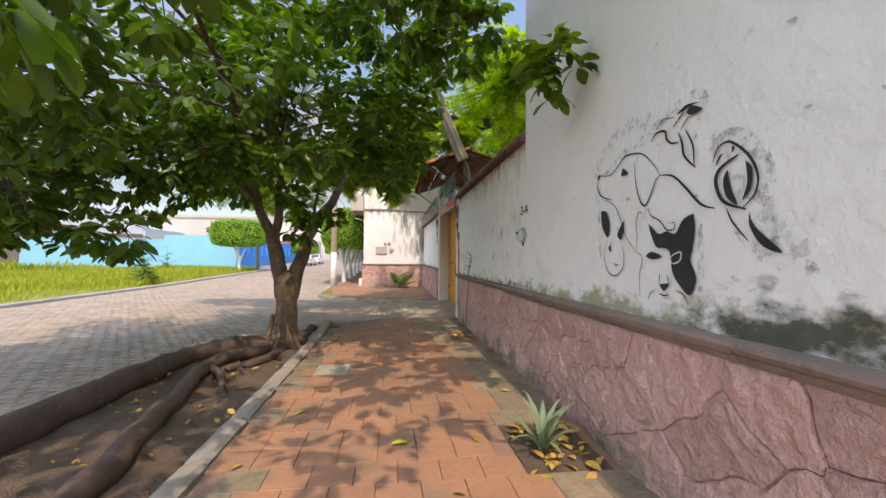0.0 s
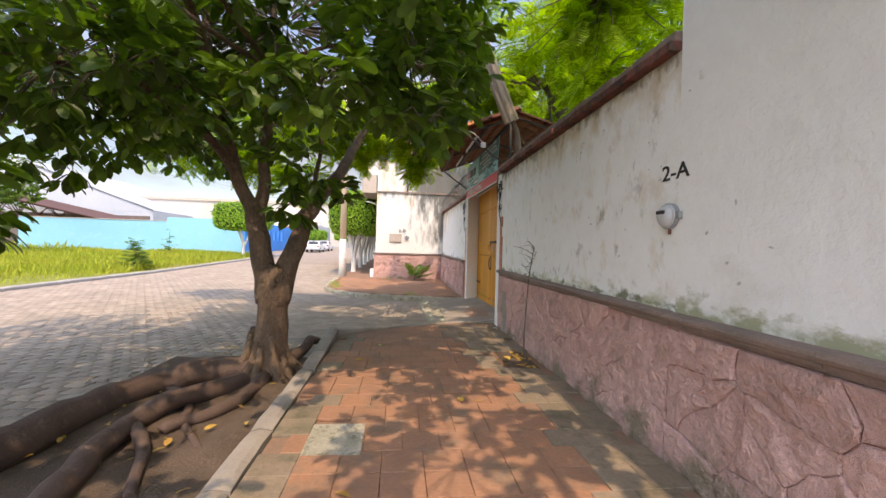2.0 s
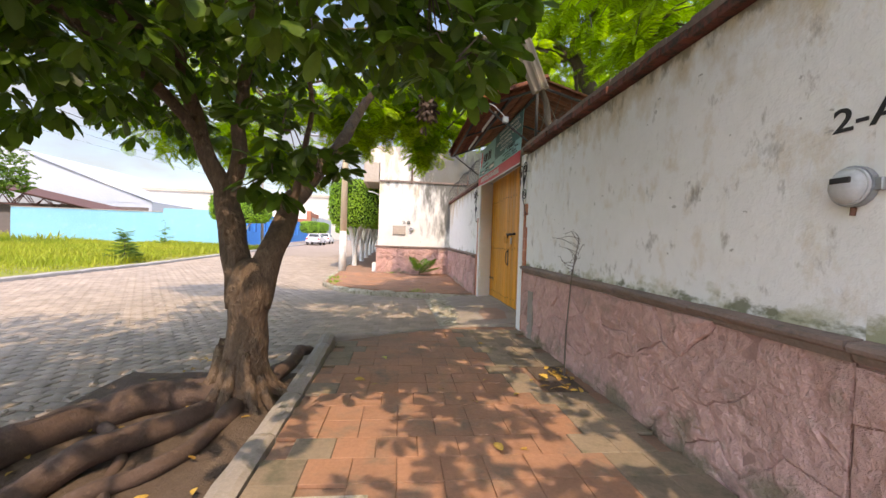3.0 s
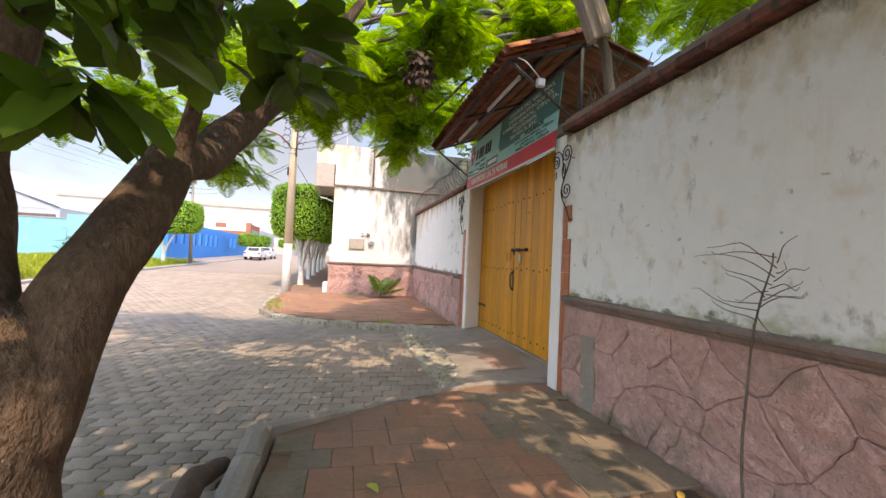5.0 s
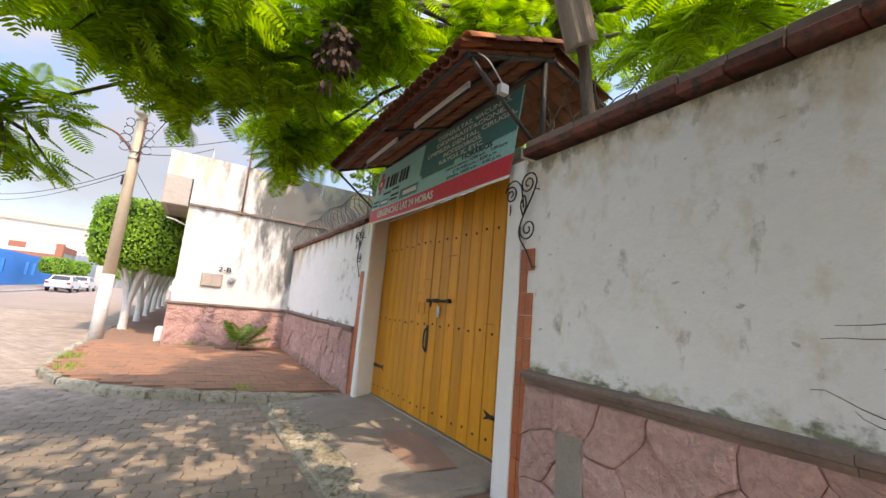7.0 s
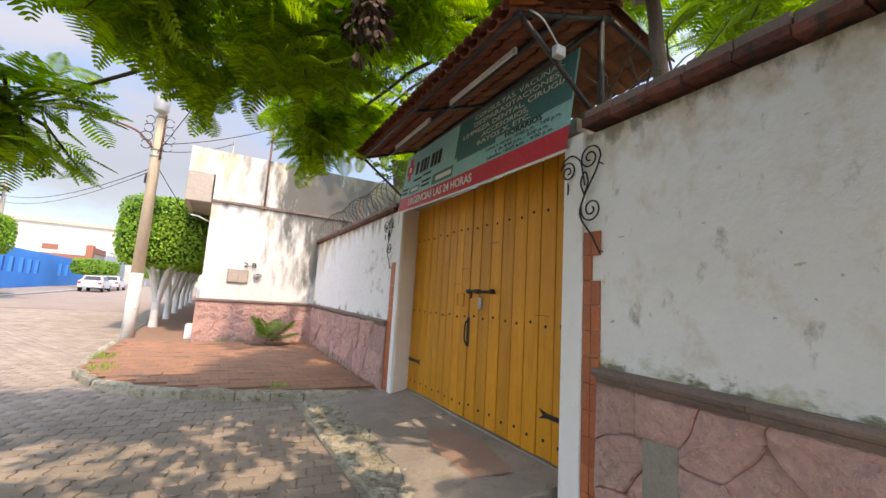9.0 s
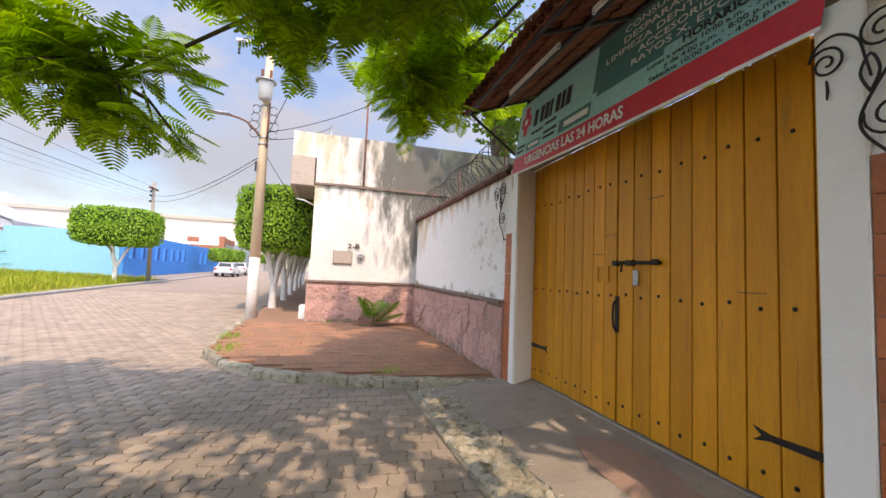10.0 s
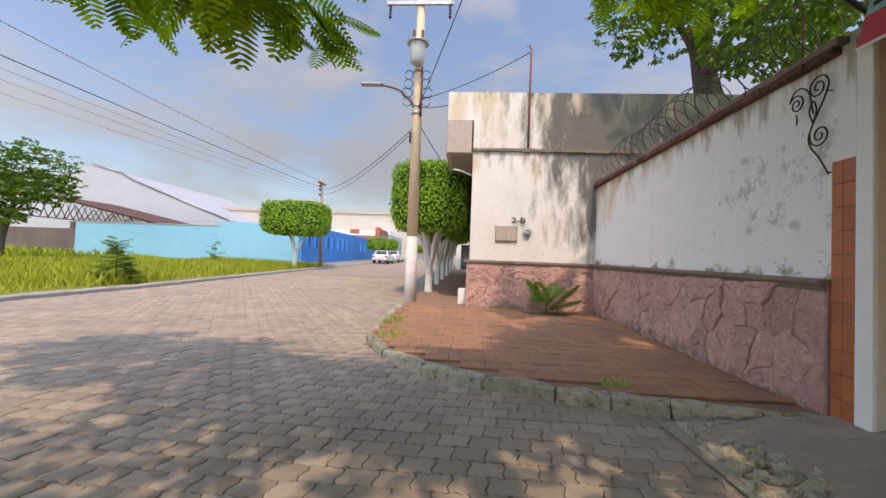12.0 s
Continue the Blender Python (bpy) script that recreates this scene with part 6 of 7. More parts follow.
for k in range(16):
    a = random.uniform(0, 6.28)
    d = Vector((math.cos(a), math.sin(a), 0))
    b = Vector((-1.92, 7.55, 0.0))
    under(tube("root_flare", [b + d * 0.17 + Vector((0, 0, random.uniform(0.2, 0.45))), b + d * 0.27 + Vector((0, 0, 0.05)), b + d * random.uniform(0.4, 0.6) + Vector((0, 0, -0.17))], [0.05, 0.055, 0.03], M_bark, None, "", 6, 4, 0.03), tree)

# earth strip with litter
ev, ef = [], []
nx_, ny_ = 14, 70
for j in range(ny_ + 1):
    for i in range(nx_ + 1):
        x, y = -3.5 + 2.0 * i / nx_, -3.0 + 11.5 * j / ny_
        edge = 1 if 0 < i < nx_ and j < ny_ else 0
        ev.append((x, y, -0.175 + edge * (0.05 + 0.05 * noise.noise(Vector((x * 2.2, y * 2.2, 0))))))
for j in range(ny_):
    for i in range(nx_):
        a = j * (nx_ + 1) + i
        ef.append((a, a + 1, a + nx_ + 2, a + nx_ + 1))
tagged(mesh("earth_strip", ev, ef, M_earth, None, "bare brown earth strip round the tree roots", True), category="planting strip", kind="structure")


def litter(name, n, xs, ys, z, size, material, label):
    p = np.stack([RNG.uniform(*xs, n), RNG.uniform(*ys, n), np.full(n, z) + RNG.uniform(0, 0.02, n)], axis=1)
    a = RNG.uniform(0, 6.28, n)
    t = turns_from(np.stack([np.cos(a), np.sin(a), RNG.uniform(-0.15, 0.15, n)], axis=1), None, RNG.uniform(0.6, 1.2, n) * size, RNG.uniform(-0.5, 0.5, n))
    return tagged(scatter(name, BROAD_V, BROAD_F, t, p, material, None, label), category="leaf litter", kind="stuff")


litter("leaf_litter", 150, (-3.0, -1.6), (-1, 9), -0.105, 0.10, M_dry, "fallen brown leaves on bare earth")
litter("pavement_litter", 16, (-1.1, 1.4), (1.5, 10), -0.042, 0.12, M_dry, "scattered dry leaves on paving tiles")
litter("planter_litter", 46, (1.0, 1.6), (2.6, 3.5), -0.05, 0.13, M_dry, "yellow and orange leaves round the agave")
litter("sapling_litter", 34, (1.2, 1.58), (7.5, 8.4), -0.05, 0.11, M_dry, "dry brown leaves round the bare sapling")
gl = [((0.0, 3.2), 0.3, 0.16), ((-0.9, 3.95), 1.0, 0.14), ((-0.55, 8.6), 2.0, 0.14), ((1.35, 4.4), 2.6, 0.12)]
for (x, y), a, s in gl:
    t = turns_from(np.array([[math.cos(a), math.sin(a), 0.05]]), None, np.array([s]))
    tagged(scatter("fallen_leaf", BROAD_V, BROAD_F, t, [(x, y, -0.03)], M_yellow, None, "yellow-green fallen leaf on paving tiles"), category="leaf")

# stones by the roots
for i in range(14):
    x, y = random.uniform(-3.9, -3.3), random.uniform(2.5, 8.5)
    bm = bmesh.new()
    bmesh.ops.create_icosphere(bm, subdivisions=1, radius=random.uniform(0.03, 0.075))
    for v in bm.verts:
        v.co *= random.uniform(0.75, 1.2)
        v.co.z *= 0.6
        v.co += Vector((x, y, -0.17))
    tagged(part("loose_stone", bm, M_conc, None, "loose grey stone at the road edge"), category="stone", group="loose stones")

# ---- feathery tree behind the wall ----
FR_V, FR_F = [], []
for i in range(11):
    y = 0.06 + 0.084 * i
    ln = 0.30 * math.sin(math.pi * (0.18 + 0.74 * i / 10)) + 0.03
    for s in (-1, 1):
        o = len(FR_V)
        dy, dz = ln * 0.35, -ln * 0.22
        for k, w in ((0.0, 0.016), (0.5, 0.038), (1.0, 0.012)):
            px, py, pz = s * ln * k, y + dy * k, -0.12 * (y ** 2) + dz * k * k
            FR_V += [(px, py - w, pz), (px, py + w, pz)]
        FR_F += [(o, o + 1, o + 3, o + 2), (o + 2, o + 3, o + 5, o + 4)]
FR_V += [(-0.006, 0, 0), (0.006, 0, 0), (0.004, 0.55, -0.036), (-0.004, 0.55, -0.036), (0, 1.0, -0.12)]
o = len(FR_V) - 5
FR_F += [(o, o + 1, o + 2, o + 3), (o + 3, o + 2, o + 4)]


def feather_tree(name, base, trunk, lumps, length, label, per=1.0, material=M_frond, bark=M_bark2):
    t = thing(name, base, label, "tree")
    pieces, ts, ps = [], [], []
    p, q = smooth_path(trunk[0], trunk[1], 6, 0.04)
    joined("trunk", [tube_data(p, q, 12)], bark, t)
    top = Vector(trunk[0][-1])
    for c, r, n in lumps:
        b = Vector(c)
        mid = (top + b) / 2 + Vector((0, 0, 0.5))
        p, q = smooth_path([top, mid, b], [trunk[1][-1] * 0.6, 0.036, 0.014], 7, 0.06)
        under(tube("branch", p, q, bark, None, "", 7), t)
        n = int(n * per)
        twig_n = max(3, n // 9)
        ends, outs = in_lump(c, r, twig_n, 0.3)
        for e in ends:
            m_ = (b + Vector(e)) / 2 + Vector((0, 0, 0.12))
            pieces.append(tube_data([b, m_, Vector(e)], [0.02, 0.013, 0.006], 5, False))
        k = RNG.integers(0, twig_n, n)
        s = RNG.random((n, 1)) ** 0.5
        at = np.asarray(c) * (1 - s) + ends[k] * s + RNG.normal(0, 0.06, (n, 3))
        d = (ends[k] - np.asarray(c))
        d = d / (np.linalg.norm(d, axis=1, keepdims=True) + 1e-6) * 0.6 + RNG.normal(0, 0.65, (n, 3))
        d[:, 2] = d[:, 2] * 0.45 - 0.35
        ts.append(turns_from(d, None, RNG.uniform(0.7, 1.2, n) * length, RNG.uniform(-0.4, 0.4, n)))
        ps.append(at)
    tagged(joined("twig_mass", pieces, bark, t), kind="stuff")
    scatter("crown", FR_V, FR_F, np.concatenate(ts), np.concatenate(ps), material, t, "sunlit feathery compound leaves")
    return t


feather_tree("feathery_tree", (5.0, 13.2, -0.2),
             ([(5.0, 13.2, -0.2), (5.0, 13.1, 2.0), (4.7, 13.0, 3.6), (4.2, 12.8, 4.8), (3.4, 12.6, 5.9)], [0.34, 0.27, 0.25, 0.2, 0.15]),
             [((-3.0, 13.7, 3.25), (1.0, 0.7, 0.85), 300), ((-4.5, 13.9, 3.8), (1.1, 0.8, 0.8), 330), ((-6.0, 13.8, 4.2), (1.3, 1.0, 0.9), 300),
              ((-1.5, 11.6, 4.3), (1.4, 1.0, 0.7), 230), ((-3.2, 11.9, 4.2), (1.2, 0.9, 0.7), 150), ((0.3, 11.9, 5.0), (1.2, 1.2, 0.7), 330),
              ((-0.4, 13.6, 4.5), (1.2, 1.1, 0.9), 270), ((0.2, 15.0, 4.7), (1.0, 1.1, 0.9), 320), ((1.3, 15.9, 5.0), (1.2, 1.3, 1.0), 420), ((3.2, 11.5, 6.4), (2.2, 2.2, 1.5), 620),
              ((2.6, 8.0, 5.3), (1.3, 2.2, 1.2), 700), ((4.6, 15.2, 5.9), (2.0, 2.4, 1.5), 700), 
              ((4.6, 6.5, 6.2), (2.0, 2.4, 1.7), 520), 
              # the lump at (3.7, 12.6, 3.4) is added to block light behind the canopy
              ((5.5, 10.5, 5.8), (1.8, 2.4, 1.7), 560), ((-5.0, 12.2, 5.2), (1.8, 1.2, 0.8), 200), ((-0.5, 12.4, 4.2), (0.9, 0.8, 0.5), 150), ((0.2, 14.3, 3.95), (0.6, 0.9, 0.5), 220), ((-1.3, 13.2, 4.1), (0.8, 0.7, 0.6), 150), ((0.6, 17.2, 6.4), (1.5, 1.5, 1.2), 320), ((-1.9, 12.3, 4.0), (0.9, 0.7, 0.45), 170), ((-2.6, 12.9, 4.5), (1.1, 0.8, 0.5), 130), ((-0.8, 12.9, 4.8), (1.2, 0.9, 0.5), 180), ((0.6, 13.4, 5.4), (1.4, 1.2, 0.6), 320), ((3.7, 12.6, 3.4), (0.8, 2.2, 0.9), 340), ((3.4, 9.6, 4.9), (1.0, 1.4, 0.9), 300), ((1.9, 12.0, 5.25), (0.9, 1.0, 0.4), 240)], 0.42,
             "large feathery-leaved tree leaning over wall and gate", 0.85)
# fluted dead stem standing on the coping, and dead twigs
stump = thing("dead_tree", (1.95, 10.0, 3.2), "grey fluted dead tree rising above the coping", "tree")
pl, pr = smooth_path([(1.78, 9.93, 3.99), (1.47, 9.91, 4.68), (1.2, 9.88, 5.3), (0.95, 9.8, 5.9)], [0.145, 0.145, 0.14, 0.13], 5)
fv, ffs = tube_data(pl, pr, 28)
fv = [c + (v - c) * (1.0 if k % 4 < 2 else 0.82) for i, c in enumerate(pl) for k, v in enumerate(fv[i * 28:(i + 1) * 28])]
under(mesh("trunk", fv, ffs, M_flute), stump)
under(tube("core", [(2.0, 10.02, 3.2), (1.90, 9.98, 3.7), (1.74, 9.93, 4.15)], [0.06, 0.055, 0.05], M_bark2, None, "dark bare core of the trunk", 8, 4, 0.05), stump)
# dark old trunk and dead twigs at the canopy's back
dead = thing("dead_twigs", (2.4, 10.5, 3.3), "tangle of grey dead twigs beside the canopy", "twigs")
for k in range(34):
    a = Vector((2.2 + random.uniform(-0.2, 0.6), 10.3 + random.uniform(-0.3, 0.4), 3.3))
    b = a + Vector((random.uniform(-0.35, 0.35), random.uniform(-0.7, 0.1), random.uniform(0.2, 0.7)))
    under(tube("twig", [a, (a + b) / 2 + Vector((random.uniform(-0.1, 0.1), 0, 0.1)), b], [0.012, 0.009, 0.004], M_bark2, None, "", 5, 3, 0.05), dead)
hang = thing("dry_pod_cluster", (0.0, 11.6, 4.0), "dark hanging cluster of dry pods and leaves", "seed pods")
t_, p_ = rosettes(*in_lump((0.0, 11.6, 4.1), (0.20, 0.20, 0.34), 46, 0.2), 5, 0.13, 1.4)
tagged(scatter("pod_mass", BROAD_V, BROAD_F, t_, p_, M_root, hang), kind="stuff")
under(tube("stalk", [(0.0, 11.6, 4.1), (0.1, 11.7, 4.9)], 0.012, M_bark2), hang)

# broad tree behind the far wall
bt = thing("garden_tree", (5.2, 23.5, 0), "large dark green tree behind the corner wall", "tree")
p, q = smooth_path([(5.4, 22.8, 0), (5.2, 22.6, 3.5), (4.8, 22.4, 5.8), (4.3, 22.2, 7.6)], [0.45, 0.4, 0.34, 0.22], 6, 0.04)
joined("trunk", [tube_data(p, q, 12)], M_bark2, bt)
tw, cc, oo = [], [], []
for c, r, n in (((3.0, 21.6, 7.6), (1.5, 1.6, 1.0), 230), ((5.6, 21.0, 7.6), (2.2, 2.0, 1.5), 330), ((4.5, 19.4, 6.4), (1.6, 1.6, 1.2), 260), ((7.5, 20, 7.0), (2.0, 2.2, 1.6), 220), ((4.0, 20.6, 8.8), (2.4, 2.2, 1.2), 260), ((3.3, 17.6, 5.4), (1.1, 1.5, 1.0), 170)):
    p, v = in_lump(c, r, n, 0.3)
    cc.append(p)
    oo.append(v)
    under(tube("branch", [(4.6, 22.2, 6.4), ((4.6 + c[0]) / 2, (22.2 + c[1]) / 2, (6.4 + c[2]) / 2 + 0.4), c], [0.16, 0.09, 0.03], M_bark2, None, "", 7, 5, 0.05), bt)
t_, p_ = rosettes(np.concatenate(cc), np.concatenate(oo), 9, 0.15)
scatter("crown", BROAD_V, BROAD_F, t_, p_, M_far, bt, "dense mid-green leaves", True)


# ---- clipped box trees ----
SMALL_V = [(-0.5, 0, 0), (0, -0.1, 0.08), (0.5, 0, 0), (0.35, 0.7, 0.03), (0, 1.0, -0.05), (-0.35, 0.7, 0.03)]
SMALL_F = [(0, 1, 4, 5), (1, 2, 3, 4)]


def clipped_crown(w, d, h, n, leaf, e=5.0):
    """Points on a rounded box, with normals."""
    v = RNG.normal(size=(n, 3))
    v /= np.linalg.norm(v, axis=1, keepdims=True)
    k = (np.abs(v) ** e).sum(axis=1, keepdims=True) ** (-1 / e)
    p = v * k
    nrm = np.sign(p) * np.abs(p) ** (e - 1)
    nrm /= np.linalg.norm(nrm, axis=1, keepdims=True)
    p = p * np.array([w / 2, d / 2, h / 2]) * (1 + RNG.normal(0, 0.025, (n, 1)))
    dirs = nrm * 0.15 + RNG.normal(0, 0.6, (n, 3)) + np.array([0, 0, -0.1])
    t = turns_from(dirs, nrm + RNG.normal(0, 0.3, (n, 3)), RNG.uniform(0.7, 1.25, n) * leaf)
    return t, p


def box_tree(at, w, d, h, z0, label, n=5200, leaf=0.075, stems=5, group="clipped trees"):
    """A limewashed trunk under a clipped leaf block."""
    t = thing("clipped_tree", at, label, "tree", group)
    tt, pp = clipped_crown(w, d, h, n, leaf)
    pp = pp + np.array([0, 0, z0 + h / 2])
    me = scatter("crown", SMALL_V, SMALL_F, tt, pp, M_hedge, None, "bright green clipped leaves")
    me.parent = t
    # added dark solid just inside the leaves, standing in for the crown's inner shade
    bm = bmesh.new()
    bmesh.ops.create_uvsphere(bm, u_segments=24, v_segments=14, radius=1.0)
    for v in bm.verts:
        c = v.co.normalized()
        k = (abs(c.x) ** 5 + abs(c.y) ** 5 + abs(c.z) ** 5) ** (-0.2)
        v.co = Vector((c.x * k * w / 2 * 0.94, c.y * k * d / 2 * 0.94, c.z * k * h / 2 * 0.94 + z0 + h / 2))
    part("crown_core", bm, M_hedgeshade, t, "", True)
    p, q = smooth_path([(0, 0, -0.15), (0.0, 0, 0.3), (0.02, 0, z0 * 0.6)], [0.17, 0.13, 0.12], 5, 0.02)
    pieces = [tube_data(p, q, 10)]
    for k in range(stems):
        a = 2 * math.pi * k / stems + 0.4
        e = Vector((math.cos(a) * w * 0.28, math.sin(a) * d * 0.28, z0 + 0.15))
        p, q = smooth_path([(0, 0, z0 * 0.35), e * 0.45 + Vector((0, 0, z0 * 0.42)), e], [0.09, 0.075, 0.06], 4, 0.02)
        pieces.append(tube_data(p, q, 8))
    joined("trunk", pieces, M_lime, None, "white limewashed branching trunk").parent = t
    return t


first = box_tree((-2.85, 25.6, ground_z(25.6) + 0.1), 2.5, 2.7, 2.35, 2.15, "square-clipped bright green tree on limewashed trunk", 9000)
for y in (29.0, 32.4, 35.8, 39.2, 42.6):
    copy_thing(first, pose(-2.8, y, ground_z(y) + 0.1, 0, 0, 90 * int(y)))
ft = box_tree((-13.75, 39.2, ground_z(39) + 0.05), 4.4, 2.6, 2.3, 2.35, "broad flat-clipped tree on thick white trunk", 7000, 0.10, 3)
small = box_tree((-12.9, 61, ground_z(61)), 2.3, 2.2, 1.5, 1.5, "small clipped tree by the blue wall", 2200, 0.11, 3)
for x, y in ((-12.8, 67), (-12.8, 90), (-12.8, 96), (-5.0, 110), (-12.9, 103)):
    copy_thing(small, pose(x, y, ground_z(y), 0, 0, y))

# ---- field ----
BL_V = [(-0.02, 0, 0), (0.02, 0, 0), (0.012, 0.12, 0.55), (-0.012, 0.12, 0.55), (0.0, 0.35, 1.0)]
BL_F = [(0, 1, 2, 3), (3, 2, 4)]


def blades(name, n, xs, ys, size, material, label, lean=0.35, wide=1.0):
    x, y = RNG.uniform(*xs, n), RNG.uniform(*ys, n)
    a = RNG.uniform(0, 6.28, n)
    up = np.stack([RNG.normal(0, lean, n), RNG.normal(0, lean, n), np.ones(n)], axis=1)
    up /= np.linalg.norm(up, axis=1, keepdims=True)
    f = np.stack([np.cos(a), np.sin(a), np.zeros(n)], axis=1)
    xx = np.cross(f, up)
    sz = RNG.uniform(0.6, 1.3, n) * size * (0.6 + 0.8 * np.array([0.5 + noise.noise(Vector((u * 0.25, v * 0.25, 3))) for u, v in zip(x, y)]))
    m = np.stack([xx * wide, f, up], axis=2) * sz[:, None, None]
    z = np.array([ground_z(v) + 0.05 for v in y])
    return tagged(scatter(name, BL_V, BL_F, m, np.stack([x, y, z], axis=1), material, None, label), category="grass", kind="stuff")


blades("field_grass", 34000, (-30, -13.2), (12, 44.3), 0.40, M_grass, "tall yellow-green grass of the vacant lot", 0.4, 3.2)
blades("field_grass_far", 9000, (-60, -30), (14, 49), 0.65, M_grass, "tall yellow-green grass of the vacant lot", 0.4, 5.0)
for (x, y), n in (((-2.85, 19.0), 130), ((-2.62, 17.6), 110), ((0.1, 15.55), 60), ((-0.75, 21.65), 40)):
    tuft = thing("grass_tuft", (x, y, walk_z(y)), "green weed tuft in a paving joint", "weed", "kerb weeds")
    aa = RNG.uniform(0, 6.28, n)
    uu = np.stack([RNG.normal(0, 0.5, n), RNG.normal(0, 0.5, n), np.ones(n)], axis=1)
    ff = np.stack([np.cos(aa), np.sin(aa), np.zeros(n)], axis=1)
    mm = np.stack([np.cross(ff, uu) * 2, ff, uu], axis=2) * RNG.uniform(0.05, 0.14, n)[:, None, None]
    pp = np.stack([x + RNG.normal(0, 0.13, n), y + RNG.normal(0, 0.22 if x < -1 else 0.06, n), np.full(n, walk_z(y) - 0.005)], axis=1)
    tagged(scatter("blade_mass", BL_V, BL_F, mm, pp, M_hedge, tuft), kind="stuff")


def leafy_shrub(name, at, height, spread, fronds, label, material, length, rise=(-0.3, 0.5)):
    s = thing(name, at, label, "shrub")
    under(tube("stem", [at, (at[0] + 0.03, at[1], at[2] + height * 0.9)], [0.03, 0.012], M_bark2), s)
    n = fronds
    h = RNG.uniform(0.12, 1.0, n)
    a = RNG.uniform(0, 6.28, n)
    d = np.stack([np.cos(a), np.sin(a), RNG.uniform(*rise, n)], axis=1)
    p = np.stack([np.full(n, at[0]), np.full(n, at[1]), at[2] + h * height], axis=1) + d * 0.03
    t = turns_from(d, None, (1.15 - 0.6 * h) * length * spread)
    scatter("fronds", FR_V, FR_F, t, p, material, s)
    return s


leafy_shrub("field_shrub", (-13.7, 24.6, ground_z(24.6) + 0.05), 1.55, 1.0, 60, "young dark feathery shrub in the grass", M_far, 0.8)
leafy_shrub("field_sapling", (-20.5, 40.5, ground_z(40) + 0.05), 2.4, 1.0, 16, "thin sapling in front of the blue wall", M_far, 0.8)

far_tree = thing("field_tree", (-31.5, 36, 0.2), "spreading green tree at the back of the field", "tree")
under(tube("trunk", [(-32.5, 36, 0.1), (-32.2, 36, 2.2), (-31.4, 36, 4.2)], [0.3, 0.24, 0.14], M_bark2, None, "", 9, 5, 0.04), far_tree)
cc, oo = [], []
for c, r, n in (((-31.0, 36, 6.3), (3.4, 2.4, 1.9), 420), ((-28.9, 35.5, 5.0), (2.2, 1.8, 1.2), 200), ((-33.8, 36, 5.0), (2.6, 2.2, 1.7), 240), ((-31.5, 35, 3.4), (2.4, 1.6, 1.0), 150)):
    p, v = in_lump(c, r, n, 0.35)
    cc.append(p)
    oo.append(v)
    under(tube("branch", [(-31.9, 36, 3.0), c], [0.12, 0.03], M_bark2, None, "", 6), far_tree)
t_, p_ = rosettes(np.concatenate(cc), np.concatenate(oo), 10, 0.26, 0.2)
scatter("crown", BROAD_V, BROAD_F, t_, p_, M_far, far_tree, "bright green leaves", True)
ft2 = thing("hidden_tree", (-24, 52, 0.3), "round green tree behind the blue wall", "tree")
under(tube("trunk", [(-20.5, 52, 0.3), (-20.5, 52, 4)], [0.25, 0.15], M_bark2), ft2)
t_, p_ = rosettes(*in_lump((-20.5, 52, 4.8), (1.5, 1.5, 1.0), 130, 0.4), 10, 0.25, 0.2)
scatter("crown", BROAD_V, BROAD_F, t_, p_, M_far, ft2)

# ---- small plants on the pavement ----
agave = thing("agave", (1.2, 3.02, -0.06), "grey-green spiky agave in a paving gap", "plant")
for k in range(16):
    a = 2.4 * k + random.uniform(-0.3, 0.3)
    tilt = 0.08 + 0.045 * k
    ln = random.uniform(0.34, 0.60)
    d = Vector((math.cos(a), math.sin(a), 0))
    vs = []
    for t in (0, 0.3, 0.6, 0.85, 1.0):
        c = Vector((1.2, 3.02, -0.06)) + d * (math.sin(tilt + 0.5 * t * t) * ln * t) + Vector((0, 0, math.cos(tilt + 0.5 * t * t) * ln * t))
        w = 0.026 * (1.0, 1.15, 0.8, 0.4, 0.02)[(0, 0.3, 0.6, 0.85, 1.0).index(t)]
        s = d.cross(Vector((0, 0, 1)))
        vs += [c - s * w, c - d * 0.008, c + s * w]
    fs = []
    for i in range(4):
        fs += [(3 * i, 3 * i + 1, 3 * i + 4, 3 * i + 3), (3 * i + 1, 3 * i + 2, 3 * i + 5, 3 * i + 4)]
    under(mesh("leaf", vs, fs, M_agave, None, "", True), agave)
sap = thing("bare_sapling", (1.5, 7.93, -0.12), "thin leafless sapling growing beside the wall", "sapling")
under(tube("stem", [(1.50, 7.93, -0.14), (1.52, 7.94, 0.5), (1.55, 7.92, 1.15), (1.57, 7.84, 1.58)], [0.010, 0.009, 0.007, 0.004], M_bark2, None, "", 6, 6, 0.02), sap)
rs = random.Random(4)
for k in range(18):
    side = 1 if k % 2 else -1
    b = Vector((1.55, 7.92, 1.15)).lerp(Vector((1.57, 7.84, 1.58)), k / 17)
    ln = rs.uniform(0.25, 0.55)
    e = b + Vector((rs.uniform(-0.25, 0.05), side * ln * rs.uniform(0.5, 1.0), rs.uniform(-0.10, 0.16)))
    under(tube("twig", [b, (b + e) / 2 + Vector((0, 0, rs.uniform(0.0, 0.05))), e], [0.004, 0.003, 0.0015], M_bark2, None, "", 5, 4, 0.07), sap)
palm = leafy_shrub("corner_seedling", (0.42, 21.1, 0.0), 0.34, 1.0, 9, "green palm-like seedling in a paving gap", M_far, 1.0, (0.35, 1.5))
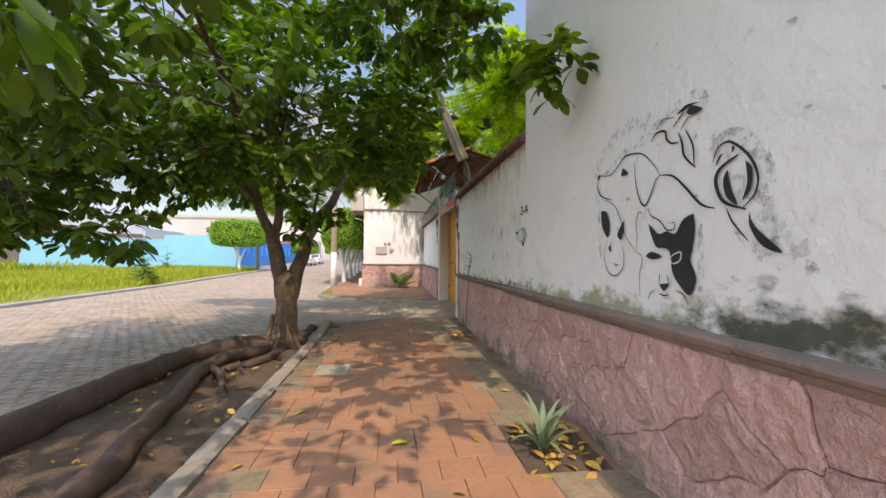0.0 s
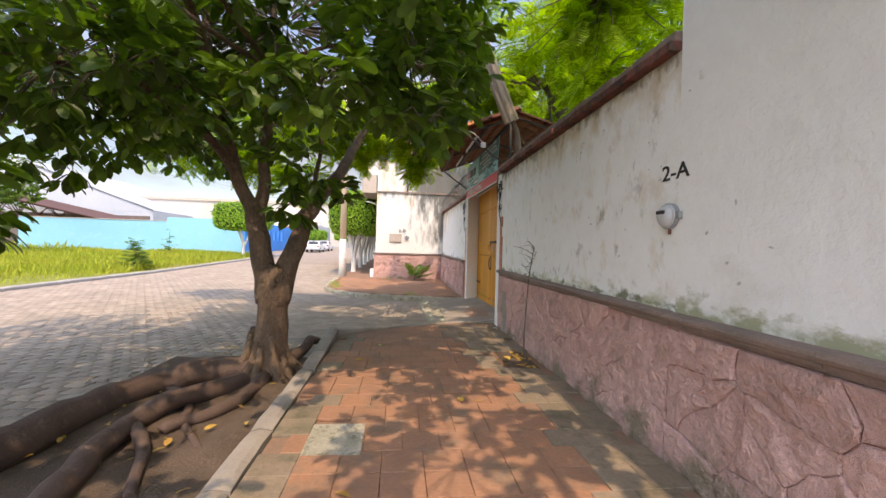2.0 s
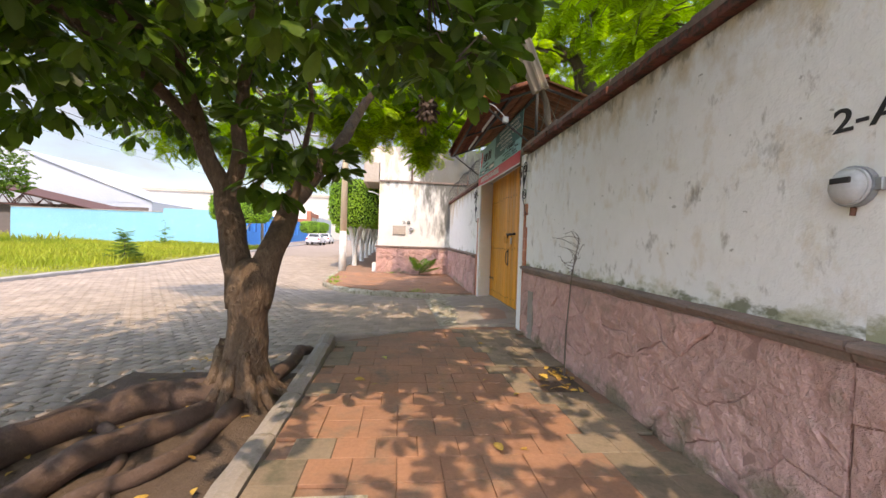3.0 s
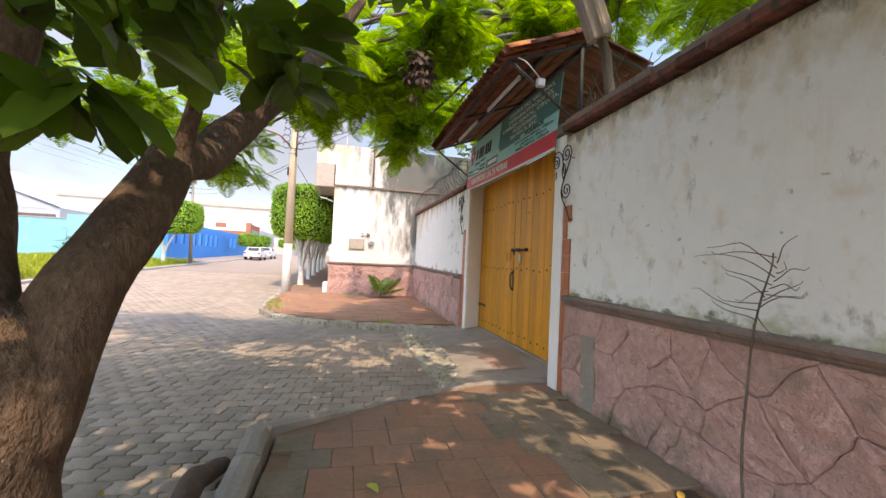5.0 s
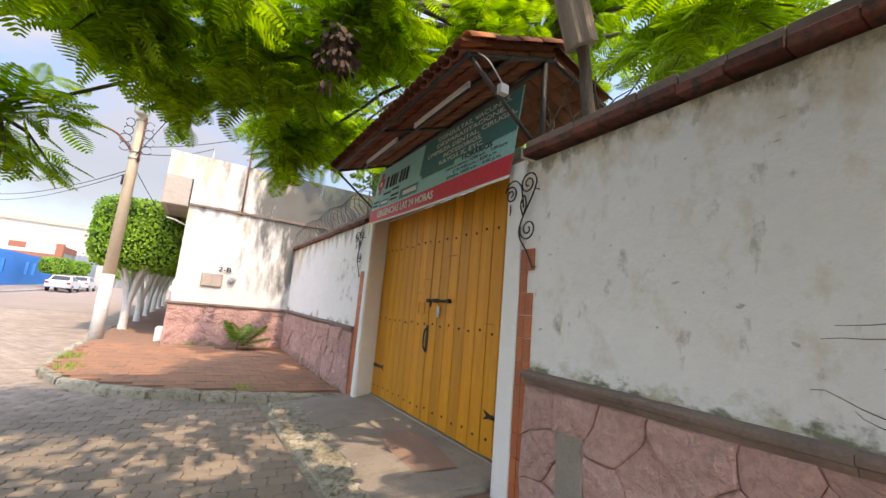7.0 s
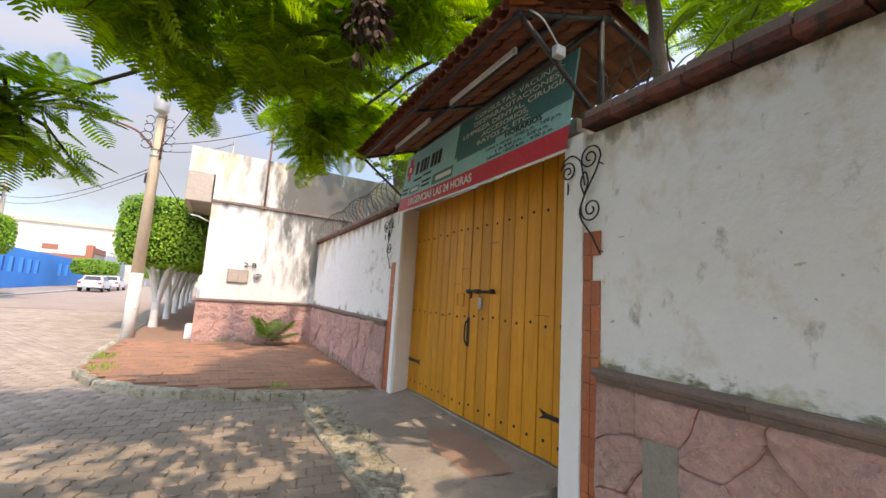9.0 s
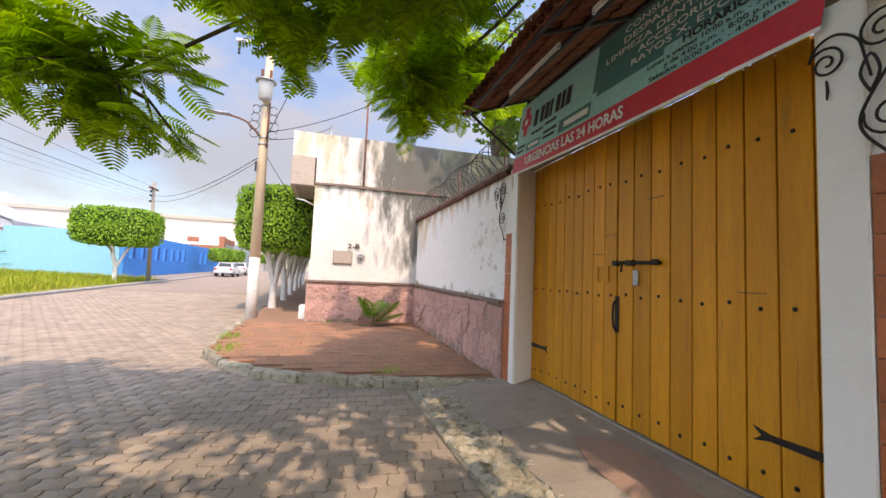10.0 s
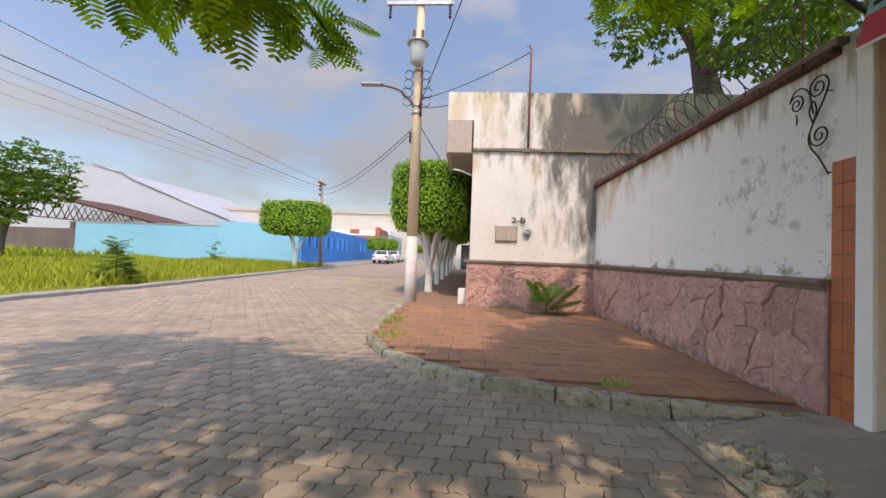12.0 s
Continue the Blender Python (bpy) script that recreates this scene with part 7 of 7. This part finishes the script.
for nm, x0, y0, x1, y1, z in (("planting_gap", -0.02, 20.85, 0.95, 21.35, walk_z(21)), ("planting_gap", 1.18, 7.5, 1.6, 8.4, -0.05), ("planting_gap", 0.98, 2.62, 1.62, 3.55, -0.05)):
    tagged(mesh(nm, [(x0, y0, z - 0.012), (x1, y0, z - 0.012), (x1, y1, z - 0.012), (x0, y1, z - 0.012), ((x0 + x1) / 2, (y0 + y1) / 2, z - 0.002)], [(0, 1, 4), (1, 2, 4), (2, 3, 4), (3, 0, 4)], M_earth, None, "dark earth gap left open in the tiles"), category="planting gap", kind="structure")
hatch = thing("cleanout_panel", (WX - 0.08, 10.0, 0.3), "grey mortared inspection panel in the stone base", "panel")
box_part("panel", WX - 0.085, 9.72, -0.05, WX - 0.03, 9.97, 0.72, M_conc, hatch, "", 0.006)

# ---- single paving pieces ----
for p in near_pavers:
    o = new("paver", paver_me)
    o.matrix_world = pose(*p, random.uniform(-0.7, 0.7), random.uniform(-0.7, 0.7), random.uniform(-1.5, 1.5))
    o.parent = road
GAPS = ((1.1, 7.45, 1.66, 8.45), (0.9, 2.55, 1.7, 3.6), (-0.1, 20.8, 1.0, 21.4))


def free(x, y):
    return not any(a < x < c and b < y < d for a, b, c, d in GAPS)


rest = []
row = 0
y = -2.0
while y < 10.9:
    x = -1.3 + 0.15 + (0.15 if row % 3 == 1 else 0)
    while x < 1.68:
        lim = along(EDGE1, max(-1.49, min(1.79, x))) - 0.12
        if y + 0.15 < lim and free(x, y) and not (-1.0 < x < -0.55 and 5.35 < y < 5.85):
            z = -0.045 + random.uniform(-0.002, 0.002)
            if y > 0.9:
                worn = x > 1.0 - 0.16 * max(0.0, y - 7.0) or (x < -0.95 and random.random() < 0.45)
                o = new("tile", slate_me if worn else tile_me)
                o.matrix_world = pose(x, y, z, random.uniform(-0.35, 0.35), random.uniform(-0.35, 0.35), random.uniform(-0.4, 0.4))
                o.parent = pavement
            else:
                rest.append((x, y, z))
        x += 0.301
    y += 0.301
    row += 1
tv = [tuple(v.co) for v in tile_me.vertices]
tf = [tuple(p.vertices) for p in tile_me.polygons]
tagged(scatter("tiles", tv, tf, np.tile(np.eye(3), (len(rest), 1, 1)), rest, M_tile, pavement, "red paving tiles"), kind="stuff")
cp = box_part("repair_slab", -1.0, 5.32, -0.075, -0.56, 5.86, -0.042, M_kerb, None, "pale concrete repair patch", 0.005)
cp.parent = pavement
row = 0
y = 15.2
while y < 21.75:
    x = -3.0 + (0.15 if row % 2 else 0)
    while x < 1.7:
        lim = along([p for p in KERB2 if p[1] < 20.6], max(-3.15, min(1.89, x)))
        if y - 0.15 > lim + 0.05 and free(x, y) and x > -2.98:
            o = new("tile", tile_me)
            o.matrix_world = pose(x, y, walk_z(y) + random.uniform(-0.004, 0.004), random.uniform(-0.35, 0.35), random.uniform(-0.35, 0.35), random.uniform(-0.4, 0.4))
            o.parent = pavement2
        x += 0.301
    y += 0.301
    row += 1
